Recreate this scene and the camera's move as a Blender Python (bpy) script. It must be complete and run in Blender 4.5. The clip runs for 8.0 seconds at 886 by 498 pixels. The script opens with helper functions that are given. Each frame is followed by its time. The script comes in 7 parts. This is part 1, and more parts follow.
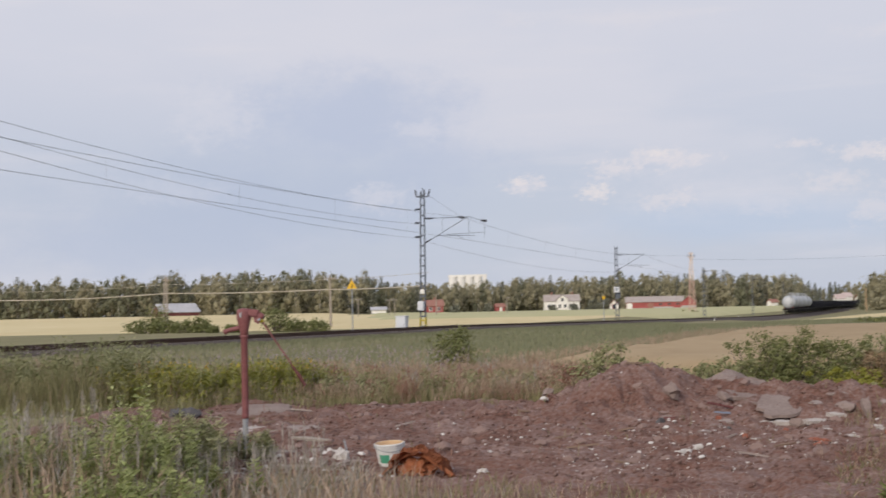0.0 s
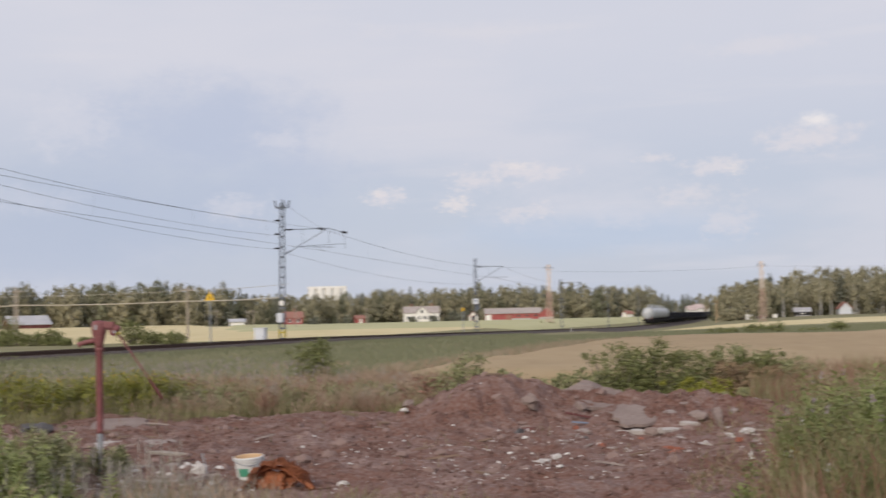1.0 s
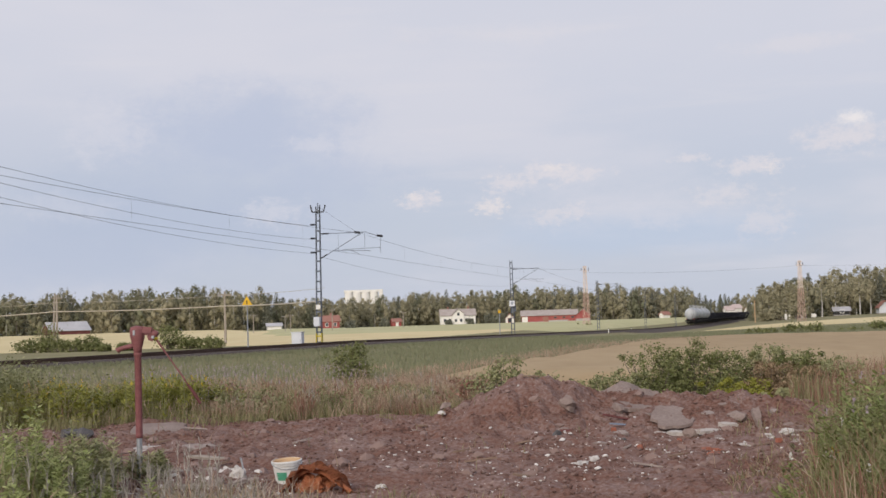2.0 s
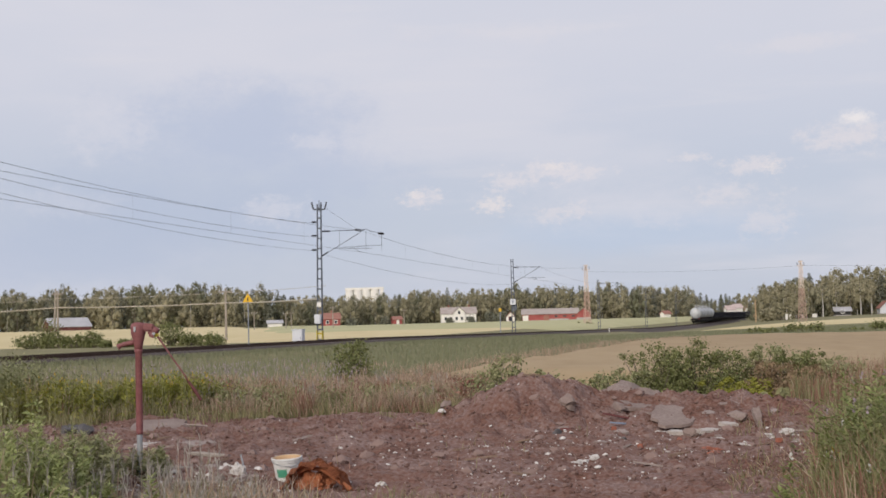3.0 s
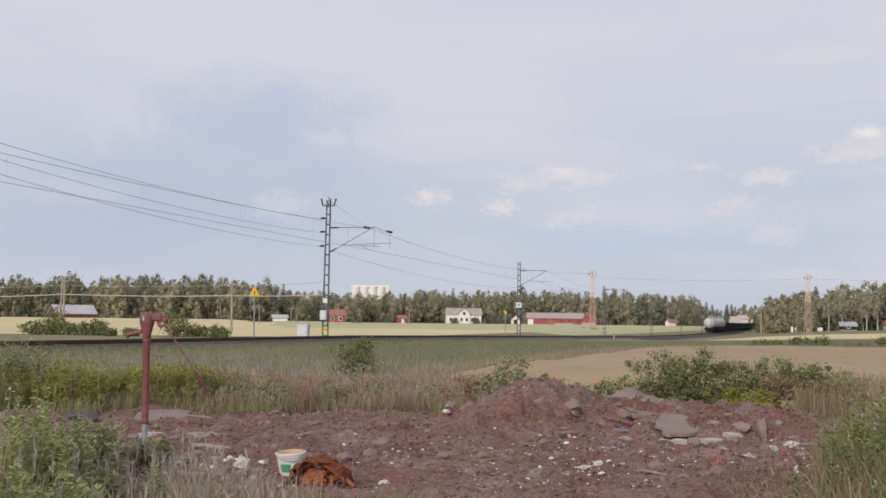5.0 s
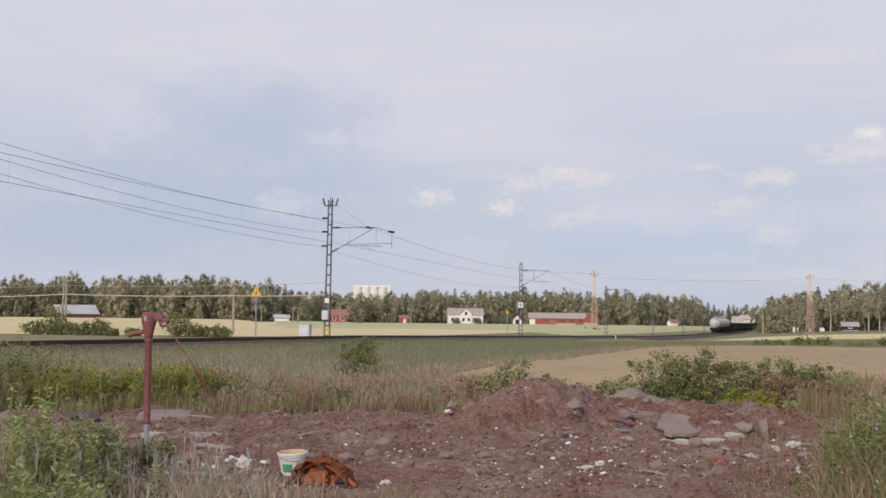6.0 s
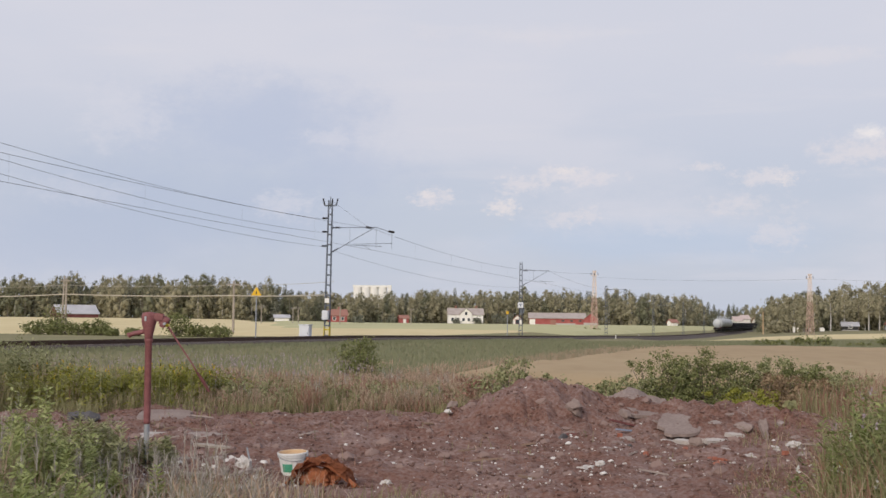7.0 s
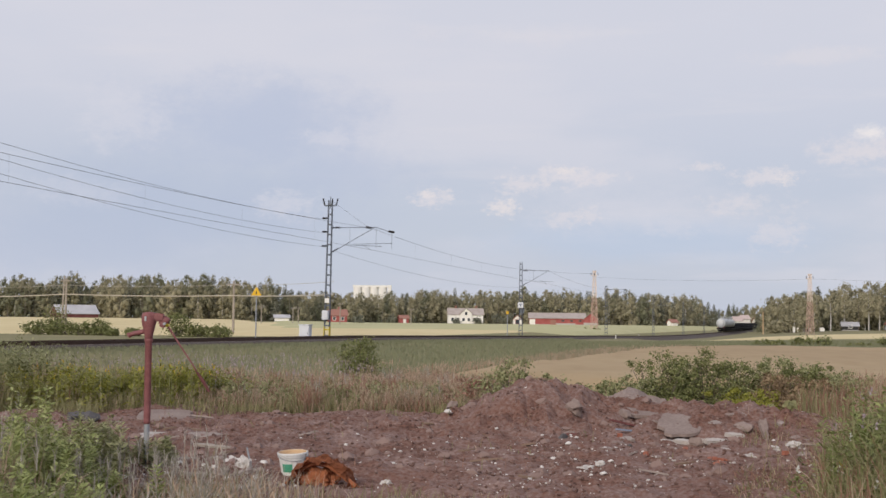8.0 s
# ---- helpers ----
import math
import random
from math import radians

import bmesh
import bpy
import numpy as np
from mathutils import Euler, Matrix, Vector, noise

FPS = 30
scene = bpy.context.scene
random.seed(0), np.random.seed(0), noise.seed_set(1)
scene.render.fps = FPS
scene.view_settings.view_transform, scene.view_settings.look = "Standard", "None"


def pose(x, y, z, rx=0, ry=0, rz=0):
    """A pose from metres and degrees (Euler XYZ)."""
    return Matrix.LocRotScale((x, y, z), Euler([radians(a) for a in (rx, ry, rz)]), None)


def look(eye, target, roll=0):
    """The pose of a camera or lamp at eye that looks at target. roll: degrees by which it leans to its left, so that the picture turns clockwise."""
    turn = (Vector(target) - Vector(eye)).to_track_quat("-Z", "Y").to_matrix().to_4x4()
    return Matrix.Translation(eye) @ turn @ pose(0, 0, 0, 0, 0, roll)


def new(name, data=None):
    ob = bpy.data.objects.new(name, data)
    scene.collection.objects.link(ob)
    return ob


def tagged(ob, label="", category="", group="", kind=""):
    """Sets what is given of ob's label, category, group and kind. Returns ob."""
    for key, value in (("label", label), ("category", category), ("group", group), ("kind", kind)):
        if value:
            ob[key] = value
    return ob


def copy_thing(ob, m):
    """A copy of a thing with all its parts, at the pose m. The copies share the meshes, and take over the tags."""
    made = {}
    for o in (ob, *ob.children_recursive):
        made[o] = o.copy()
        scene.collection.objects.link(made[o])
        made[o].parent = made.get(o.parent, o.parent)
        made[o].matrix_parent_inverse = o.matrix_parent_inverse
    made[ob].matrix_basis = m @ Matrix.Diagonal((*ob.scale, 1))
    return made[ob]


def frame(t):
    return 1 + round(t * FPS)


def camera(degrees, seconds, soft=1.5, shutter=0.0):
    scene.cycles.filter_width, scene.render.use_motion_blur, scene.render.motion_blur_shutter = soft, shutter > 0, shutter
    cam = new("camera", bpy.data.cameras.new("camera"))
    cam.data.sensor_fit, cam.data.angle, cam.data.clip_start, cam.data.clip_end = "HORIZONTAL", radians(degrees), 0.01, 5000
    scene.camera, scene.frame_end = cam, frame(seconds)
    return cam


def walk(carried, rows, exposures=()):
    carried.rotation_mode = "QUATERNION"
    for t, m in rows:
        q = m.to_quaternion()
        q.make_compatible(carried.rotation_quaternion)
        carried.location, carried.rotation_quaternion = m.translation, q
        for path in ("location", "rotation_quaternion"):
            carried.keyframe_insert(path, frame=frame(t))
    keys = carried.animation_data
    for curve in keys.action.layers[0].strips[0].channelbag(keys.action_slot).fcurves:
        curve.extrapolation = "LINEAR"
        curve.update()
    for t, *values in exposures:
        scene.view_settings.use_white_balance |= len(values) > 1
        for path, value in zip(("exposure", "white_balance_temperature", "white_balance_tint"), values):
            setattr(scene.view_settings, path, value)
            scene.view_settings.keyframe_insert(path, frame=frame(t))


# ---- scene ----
cam = camera(36.18, 8.0, soft=1.55, shutter=0.6)

EYE_Z = 1.55

def aim(turn, tilt, lean, step):
    """Turn to the right, tilt up and lean to the left in degrees; a step sideways in metres."""
    a, b = radians(turn), radians(tilt)
    eye = Vector((step, 0.0, EYE_Z))
    return look(eye, eye + Vector((math.sin(a) * math.cos(b), math.cos(a) * math.cos(b), math.sin(b))), lean)


walk(cam, [
    (0.0, aim(-3.979, 2.570, -1.194, 0.050)),
    (0.1, aim(-3.53, 2.68, -1.15, 0.050)),
    (0.2, aim(-2.972, 2.794, -1.114, 0.050)),
    (0.5, aim(-1.702, 3.010, -1.117, 0.050)),
    (0.6, aim(-0.449, 3.000, -1.110, 0.048)),
    (0.7, aim(0.685, 2.975, -1.100, 0.045)),
    (0.8, aim(1.740, 2.947, -1.095, 0.042)),
    (0.9, aim(2.425, 2.938, -1.180, 0.040)),
    (1.0, aim(1.948, 2.936, -1.290, 0.038)),
    (1.1, aim(1.190, 2.975, -1.400, 0.039)),
    (1.2, aim(0.820, 3.007, -1.510, 0.040)),
    (1.3, aim(0.580, 3.030, -1.620, 0.041)),
    (1.5, aim(0.439, 3.058, -1.791, 0.042)),
    (2.8, aim(0.424, 3.099, -1.722, 0.040)),
    (3.0, aim(0.390, 3.010, -1.480, 0.040)),
    (3.2, aim(0.389, 2.521, -0.827, 0.032)),
    (3.5, aim(0.385, 2.703, -0.123, 0.022)),
    (3.7, aim(0.304, 2.863, 0.292, 0.012)),
    (4.0, aim(0.292, 3.063, 0.730, 0.002)),
    (4.5, aim(0.135, 3.034, 0.592, 0.0)),
    (4.7, aim(0.110, 3.030, 0.582, 0.0)),
    (5.8, aim(0.004, 3.030, 0.605, 0.0)),
    (6.0, aim(0.002, 3.030, 0.602, 0.0)),
    (6.5, aim(0.0, 3.029, 0.600, 0.0)),
    (7.0, aim(0.0, 3.029, 0.600, 0.0)),
    (8.0, aim(0.0, 3.029, 0.600, 0.0)),
])

# ---------------------------------------------------------------- light
SUN_TURN, SUN_HEIGHT = 205.0, 24.0      # degrees clockwise from the view's axis; above the horizon


def make_world():
    world = bpy.data.worlds.new("evening_sky")
    scene.world = world
    world.use_nodes = True
    nt = world.node_tree
    nt.nodes.clear()
    N, L = nt.nodes.new, nt.links.new
    out, bg = N("ShaderNodeOutputWorld"), N("ShaderNodeBackground")
    L(bg.outputs[0], out.inputs[0])
    sky = N("ShaderNodeTexSky")
    sky.sky_type, sky.sun_disc = "NISHITA", False
    sky.sun_elevation, sky.sun_rotation = radians(SUN_HEIGHT), radians(SUN_TURN)
    scaled = N("ShaderNodeVectorMath")
    scaled.operation, scaled.inputs[3].default_value = "SCALE", 0.07
    L(sky.outputs[0], scaled.inputs[0])
    coords = N("ShaderNodeTexCoord")

    def stretched(s, shift=(0, 0, 0)):
        m = N("ShaderNodeMapping")
        m.inputs["Scale"].default_value, m.inputs["Location"].default_value = s, shift
        L(coords.outputs["Generated"], m.inputs[0])
        return m.outputs[0]

    def noise_of(vec, scale, detail=5.0, rough=0.55):
        n = N("ShaderNodeTexNoise")
        n.inputs["Scale"].default_value, n.inputs["Detail"].default_value, n.inputs["Roughness"].default_value = scale, detail, rough
        L(vec, n.inputs["Vector"])
        return n.outputs["Fac"]

    def band(value, low, high, top=1.0):
        r = N("ShaderNodeMapRange")
        r.interpolation_type = "SMOOTHERSTEP"
        r.inputs["From Min"].default_value, r.inputs["From Max"].default_value, r.inputs["To Max"].default_value = low, high, top
        L(value, r.inputs[0])
        return r.outputs[0]

    def math_of(op, a, b):
        m = N("ShaderNodeMath")
        m.operation = op
        for k, v in enumerate((a, b)):
            if isinstance(v, (int, float)):
                m.inputs[k].default_value = v
            else:
                L(v, m.inputs[k])
        return m.outputs[0]

    def mix(fac, a, b):
        m = N("ShaderNodeMix")
        m.data_type = "RGBA"
        for k, v in ((0, fac), (6, a), (7, b)):
            if isinstance(v, (int, float)):
                m.inputs[k].default_value = v
            elif isinstance(v, tuple):
                m.inputs[k].default_value = (*v, 1)
            else:
                L(v, m.inputs[k])
        return m.outputs[2]

    wide = noise_of(stretched((1, 1, 3.2)), 3.2, 6)
    # thin high veil over the blue
    colour = mix(0.88, scaled.outputs[0], (0.562, 0.604, 0.725))
    sep = N("ShaderNodeSeparateXYZ")
    L(coords.outputs["Generated"], sep.inputs[0])
    colour = mix(band(sep.outputs[2], 0.06, 0.22, 0.85), colour, (0.655, 0.665, 0.75))
    colour = mix(band(wide, 0.42, 0.68, 0.55), colour, (0.69, 0.685, 0.755))
    streaks = noise_of(stretched((1, 1, 9.0), (3.1, 0, 0)), 5.0, 5)
    colour = mix(band(streaks, 0.5, 0.75, 0.4), colour, (0.70, 0.69, 0.75))

    def cloud(under, turn, height, w, h, tint, strength, soft, ragged, seed):
        """One cloud over the sky under it, round a bearing and height (degrees): an ellipse w by h (tangents) with a ragged rim."""
        vec = stretched((1, 1, 1))
        d = Vector((math.sin(radians(turn)) * math.cos(radians(height)), math.cos(radians(turn)) * math.cos(radians(height)), math.sin(radians(height))))
        sub = N("ShaderNodeVectorMath")
        sub.operation, sub.inputs[1].default_value = "SUBTRACT", d
        L(vec, sub.inputs[0])
        scl = N("ShaderNodeVectorMath")
        scl.operation, scl.inputs[1].default_value = "MULTIPLY", (1 / w, 1 / w, 1 / h)
        L(sub.outputs[0], scl.inputs[0])
        ln = N("ShaderNodeVectorMath")
        ln.operation = "LENGTH"
        L(scl.outputs[0], ln.inputs[0])
        rim = noise_of(stretched((1, 1, 1.6), (seed, seed * 0.7, 0)), 3.0 / w, 7, 0.70)
        dist = math_of("ADD", ln.outputs["Value"], math_of("MULTIPLY", math_of("SUBTRACT", rim, 0.5), ragged))
        return mix(band(math_of("SUBTRACT", 1.0, dist), 0.0, soft, strength), under, tint)

    GREY, PALE, PINK = (0.49, 0.545, 0.69), (0.665, 0.67, 0.75), (0.76, 0.715, 0.745)
    colour = cloud(colour, -8.3, 8.2, 0.150, 0.052, GREY, 0.80, 0.95, 1.3, 1.0)
    colour = cloud(colour, -11.0, 4.6, 0.190, 0.048, GREY, 0.75, 0.95, 1.3, 2.0)
    colour = cloud(colour, -4.6, 6.2, 0.090, 0.034, GREY, 0.50, 0.95, 1.4, 2.6)
    colour = cloud(colour, -15.5, 3.0, 0.160, 0.040, GREY, 0.55, 0.95, 1.4, 2.9)
    colour = cloud(colour, -13.5, 4.2, 0.260, 0.075, (0.475, 0.535, 0.665), 0.60, 0.95, 0.8, 2.2)
    colour = cloud(colour, 9.0, 3.4, 0.20, 0.026, (0.50, 0.585, 0.735), 0.65, 0.95, 1.0, 4.4)
    BRIGHT = (0.83, 0.76, 0.75)
    colour = cloud(colour, -13.4, 8.3, 0.048, 0.036, PALE, 0.58, 1.10, 2.3, 3.0)
    colour = cloud(colour, -15.4, 5.2, 0.060, 0.016, PALE, 0.35, 1.10, 2.5, 17.0)
    colour = cloud(colour, -4.4, 7.6, 0.044, 0.010, PALE, 0.58, 1.10, 2.9, 5.0)
    colour = cloud(colour, -6.6, 4.8, 0.034, 0.017, PALE, 0.62, 1.10, 2.6, 16.0)
    colour = cloud(colour, 15.5, 10.9, 0.080, 0.009, PINK, 0.35, 1.10, 2.3, 21.0)
    colour = cloud(colour, 3.5, 12.0, 0.110, 0.010, PINK, 0.27, 1.10, 2.3, 22.0)
    colour = cloud(colour, 7.5, 4.9, 0.120, 0.026, PALE, 0.35, 1.10, 2.9, 14.0)
    colour = cloud(colour, 17.3, 7.05, 0.0468, 0.0175, PINK, 0.70, 1.10, 2.4, 6.0)
    colour = cloud(colour, 17.55, 7.75, 0.0182, 0.0084, (0.88, 0.83, 0.82), 0.74, 1.10, 1.3, 7.0)
    colour = cloud(colour, 5.4, 6.05, 0.0416, 0.0111, PINK, 0.66, 1.10, 3.1, 8.0)
    colour = cloud(colour, 5.3, 6.35, 0.0156, 0.0052, BRIGHT, 0.62, 1.10, 2.7, 23.0)
    colour = cloud(colour, 3.2, 5.75, 0.0234, 0.0123, PINK, 0.62, 1.10, 3.0, 9.0)
    colour = cloud(colour, 2.5, 4.8, 0.0182, 0.0097, BRIGHT, 0.66, 1.10, 2.9, 10.0)
    colour = cloud(colour, -0.45, 5.2, 0.0247, 0.0097, PINK, 0.70, 1.10, 3.0, 11.0)
    colour = cloud(colour, -0.7, 5.35, 0.0104, 0.0052, BRIGHT, 0.55, 1.10, 2.7, 24.0)
    colour = cloud(colour, 13.4, 6.05, 0.0338, 0.0111, PINK, 0.66, 1.10, 3.1, 12.0)
    colour = cloud(colour, 14.2, 5.95, 0.0104, 0.0065, BRIGHT, 0.55, 1.10, 2.7, 25.0)
    colour = cloud(colour, 11.0, 6.5, 0.0234, 0.0046, PINK, 0.58, 1.10, 2.9, 26.0)
    colour = cloud(colour, 12.6, 4.95, 0.0442, 0.0104, PINK, 0.51, 1.10, 3.0, 27.0)
    colour = cloud(colour, 5.0, 4.3, 0.0208, 0.0117, PINK, 0.47, 1.10, 2.9, 15.0)
    colour = cloud(colour, 6.1, 4.5, 0.0156, 0.0104, PINK, 0.47, 1.10, 2.9, 28.0)
    colour = cloud(colour, 14.0, 3.7, 0.0286, 0.0169, PINK, 0.43, 1.10, 2.8, 18.0)
    colour = cloud(colour, 9.6, 4.1, 0.0338, 0.0156, PALE, 0.43, 1.10, 2.7, 19.0)
    L(colour, bg.inputs[0])
    bg.inputs[1].default_value = 1.0


make_world()
sun = new("sun", bpy.data.lights.new("sun", "SUN"))
sun.data.energy, sun.data.angle, sun.data.color = 2.3, radians(14), (1.0, 0.90, 0.78)
_a, _b = radians(SUN_TURN), radians(SUN_HEIGHT)
sun.matrix_world = look(Vector((math.sin(_a) * math.cos(_b), math.cos(_a) * math.cos(_b), math.sin(_b))) * 50, (0, 0, 0))
scene.view_settings.exposure = 0.0


# ---------------------------------------------------------------- materials
def material(name, stops, scale=3.0, rough=0.8, metal=0.0, bump=0.3, fine=40.0, grime=0.25, island=0.0, objects=0.0, detail=6.0, stretch=(1, 1, 1), contrast=0.0, thin=0.0):
    """stops: colours from dark to light, mixed by noise at two scales; island and objects: random change from piece to piece; thin: the share of light that goes through a leaf."""
    m = bpy.data.materials.new(name)
    m.use_nodes = True
    nt = m.node_tree
    N, L = nt.nodes.new, nt.links.new
    p = nt.nodes["Principled BSDF"]
    tc = N("ShaderNodeTexCoord")
    geo = N("ShaderNodeNewGeometry")
    mp = N("ShaderNodeMapping")
    mp.inputs["Scale"].default_value = stretch
    L(geo.outputs["Position"] if not objects < 0 else tc.outputs["Object"], mp.inputs[0])
    a, b = N("ShaderNodeTexNoise"), N("ShaderNodeTexNoise")
    for n, s, d in ((a, scale, detail), (b, fine, 4.0)):
        n.inputs["Scale"].default_value, n.inputs["Detail"].default_value, n.inputs["Roughness"].default_value = s, d, 0.6
        L(mp.outputs[0], n.inputs["Vector"])
    add = N("ShaderNodeMix")
    add.inputs[0].default_value = grime
    L(a.outputs["Fac"], add.inputs[2])
    L(b.outputs["Fac"], add.inputs[3])
    value = add.outputs[0]
    for amount, socket in ((island, geo.outputs["Random Per Island"]), (abs(objects), None)):
        if amount:
            if socket is None:
                socket = N("ShaderNodeObjectInfo").outputs["Random"]
            k = N("ShaderNodeMix")
            k.inputs[0].default_value = amount
            L(value, k.inputs[2])
            L(socket, k.inputs[3])
            value = k.outputs[0]
    r = N("ShaderNodeValToRGB")
    while len(r.color_ramp.elements) < len(stops):
        r.color_ramp.elements.new(0.5)
    spread = contrast or (0.5 if island + abs(objects) < 0.3 else 0.86)
    for k, c in enumerate(stops):
        e = r.color_ramp.elements[k]
        e.position = 0.5 + spread * (k / max(1, len(stops) - 1) - 0.5)
        e.color = (*c, 1)
    L(value, r.inputs[0])
    L(r.outputs[0], p.inputs["Base Color"])
    p.inputs["Roughness"].default_value, p.inputs["Metallic"].default_value = rough, metal
    p.inputs["Specular IOR Level"].default_value = 0.3
    if bump:
        bp = N("ShaderNodeBump")
        bp.inputs["Strength"].default_value, bp.inputs["Distance"].default_value = bump, 0.02
        L(add.outputs[0], bp.inputs["Height"])
        L(bp.outputs[0], p.inputs["Normal"])
    if thin:
        through_leaf, both = N("ShaderNodeBsdfTranslucent"), N("ShaderNodeMixShader")
        both.inputs[0].default_value = thin
        L(r.outputs[0], through_leaf.inputs[0])
        L(p.outputs[0], both.inputs[1])
        L(through_leaf.outputs[0], both.inputs[2])
        L(both.outputs[0], nt.nodes["Material Output"].inputs[0])
    return m


M = {}
M["meadow"] = material("meadow_soil", [(0.135, 0.130, 0.060), (0.20, 0.182, 0.088), (0.275, 0.24, 0.132)], 0.12, 0.95, fine=1.5, grime=0.45)
M["soil"] = material("red_brown_soil", [(0.058, 0.030, 0.024), (0.152, 0.076, 0.056), (0.195, 0.128, 0.113), (0.30, 0.215, 0.19)], 1.1, 0.95, bump=1.0, fine=22.0, grime=0.55, contrast=0.32)
M["sand"] = material("grey_gravel", [(0.16, 0.115, 0.10), (0.235, 0.18, 0.16), (0.32, 0.26, 0.235)], 2.0, 0.95, bump=0.8, fine=25.0, grime=0.5)
M["field_tan"] = material("ripe_grain", [(0.29, 0.205, 0.115), (0.365, 0.268, 0.155), (0.435, 0.332, 0.20)], 0.07, 0.95, fine=0.9, grime=0.45, stretch=(1, 0.35, 1), bump=0.6)
M["field_pale"] = material("pale_stubble", [(0.50, 0.40, 0.21), (0.60, 0.50, 0.28), (0.68, 0.58, 0.35)], 0.03, 0.95, fine=0.25, grime=0.4, stretch=(1, 0.3, 1))
M["field_green"] = material("light_green_crop", [(0.36, 0.35, 0.185), (0.44, 0.42, 0.23), (0.53, 0.49, 0.29)], 0.03, 0.95, fine=0.2, grime=0.4, stretch=(0.5, 1, 1))
M["ballast"] = material("dark_ballast", [(0.045, 0.034, 0.030), (0.075, 0.058, 0.052), (0.125, 0.10, 0.092)], 1.5, 0.95, bump=0.9, fine=12.0, grime=0.6)
M["rail"] = material("rusty_rail_steel", [(0.055, 0.032, 0.022), (0.10, 0.06, 0.045)], 4.0, 0.6, 0.6)
M["concrete"] = material("weathered_concrete", [(0.18, 0.138, 0.122), (0.265, 0.215, 0.195), (0.37, 0.32, 0.295)], 2.0, 0.9, bump=0.5, fine=30, grime=0.4)
# grey kept dark: cloud shade over the near masts is in the colour
M["mast"] = material("shade_darkened_grey_steel", [(0.095, 0.11, 0.135), (0.135, 0.15, 0.18), (0.18, 0.195, 0.225)], 2.0, 0.55, 0.4, bump=0.1)
M["mast_yellow"] = material("yellow_warning_paint", [(0.42, 0.33, 0.03), (0.55, 0.44, 0.05)], 3.0, 0.5)
# the warm sunlight on the far pylons is put into this pale base colour
M["pylon"] = material("sunlit_pinkish_steel", [(0.58, 0.46, 0.40), (0.72, 0.61, 0.54), (0.82, 0.73, 0.66)], 1.2, 0.6, 0.1, bump=0.1)
M["pylon_red"] = material("faded_red_primer_steel", [(0.40, 0.26, 0.21), (0.52, 0.36, 0.30), (0.62, 0.47, 0.40)], 1.2, 0.7, 0.1, bump=0.1)
M["insulator"] = material("dark_glazed_porcelain", [(0.02, 0.018, 0.02), (0.045, 0.04, 0.045)], 9.0, 0.25)
M["wire"] = material("dull_copper_wire", [(0.10, 0.11, 0.13), (0.16, 0.17, 0.19)], 5.0, 0.5, 0.5, bump=0)
M["cable"] = material("pale_aerial_cable", [(0.40, 0.36, 0.30), (0.52, 0.47, 0.40)], 5.0, 0.6, bump=0)
M["wood"] = material("silvered_wood", [(0.22, 0.19, 0.16), (0.33, 0.29, 0.25), (0.42, 0.38, 0.33)], 2.0, 0.85, fine=30, stretch=(1, 1, 0.2))
M["galv"] = material("galvanised_pipe", [(0.22, 0.23, 0.25), (0.32, 0.335, 0.36), (0.42, 0.43, 0.45)], 12.0, 0.5, 0.5, bump=0.1)
M["pump"] = material("faded_red_paint", [(0.14, 0.052, 0.053), (0.215, 0.080, 0.082), (0.29, 0.125, 0.122)], 14.0, 0.55, bump=0.25, fine=70, grime=0.4)
M["white"] = material("white_paint", [(0.66, 0.64, 0.60), (0.76, 0.74, 0.70), (0.82, 0.80, 0.76)], 0.8, 0.7, bump=0.1)
M["red"] = material("falu_red_paint", [(0.24, 0.060, 0.056), (0.33, 0.092, 0.086), (0.40, 0.135, 0.125)], 0.5, 0.85, fine=4, bump=0.2)
M["roof_grey"] = material("grey_felt_roof", [(0.29, 0.245, 0.225), (0.38, 0.33, 0.305), (0.46, 0.41, 0.38)], 0.5, 0.8, fine=4)
M["roof_tin"] = material("bright_tin_roof", [(0.36, 0.355, 0.375), (0.46, 0.455, 0.475), (0.55, 0.545, 0.56)], 0.3, 0.5, 0.2, bump=0.1)
M["tin_pink"] = material("faded_pink_roof", [(0.42, 0.33, 0.31), (0.52, 0.42, 0.40), (0.60, 0.51, 0.48)], 0.4, 0.7, fine=4)
M["concrete_pale"] = material("pale_broken_concrete", [(0.30, 0.26, 0.24), (0.42, 0.38, 0.355), (0.54, 0.50, 0.47)], 5.0, 0.9, bump=0.6, fine=40, grime=0.45)
M["tile_red"] = material("clay_tile_roof", [(0.26, 0.125, 0.10), (0.34, 0.175, 0.14)], 0.6, 0.8)
M["glass"] = material("dark_window_glass", [(0.03, 0.035, 0.045), (0.06, 0.07, 0.085)], 1.0, 0.1, bump=0)
M["stone_base"] = material("granite_footing", [(0.35, 0.33, 0.31), (0.48, 0.46, 0.43)], 1.0, 0.9)
M["tank"] = material("pale_grey_tank_paint", [(0.34, 0.355, 0.37), (0.44, 0.455, 0.47), (0.52, 0.53, 0.54)], 0.6, 0.5, 0.1, fine=5, bump=0.1)
M["wagon"] = material("dark_wagon_steel", [(0.030, 0.030, 0.038), (0.048, 0.048, 0.058), (0.075, 0.072, 0.08)], 0.8, 0.7, 0.2, fine=6)
M["load"] = material("dark_bulk_load", [(0.03, 0.027, 0.026), (0.06, 0.054, 0.05)], 1.5, 0.95, bump=0.8)
M["under"] = material("near_black_running_gear", [(0.014, 0.013, 0.014), (0.03, 0.027, 0.027)], 2.0, 0.8, 0.3)
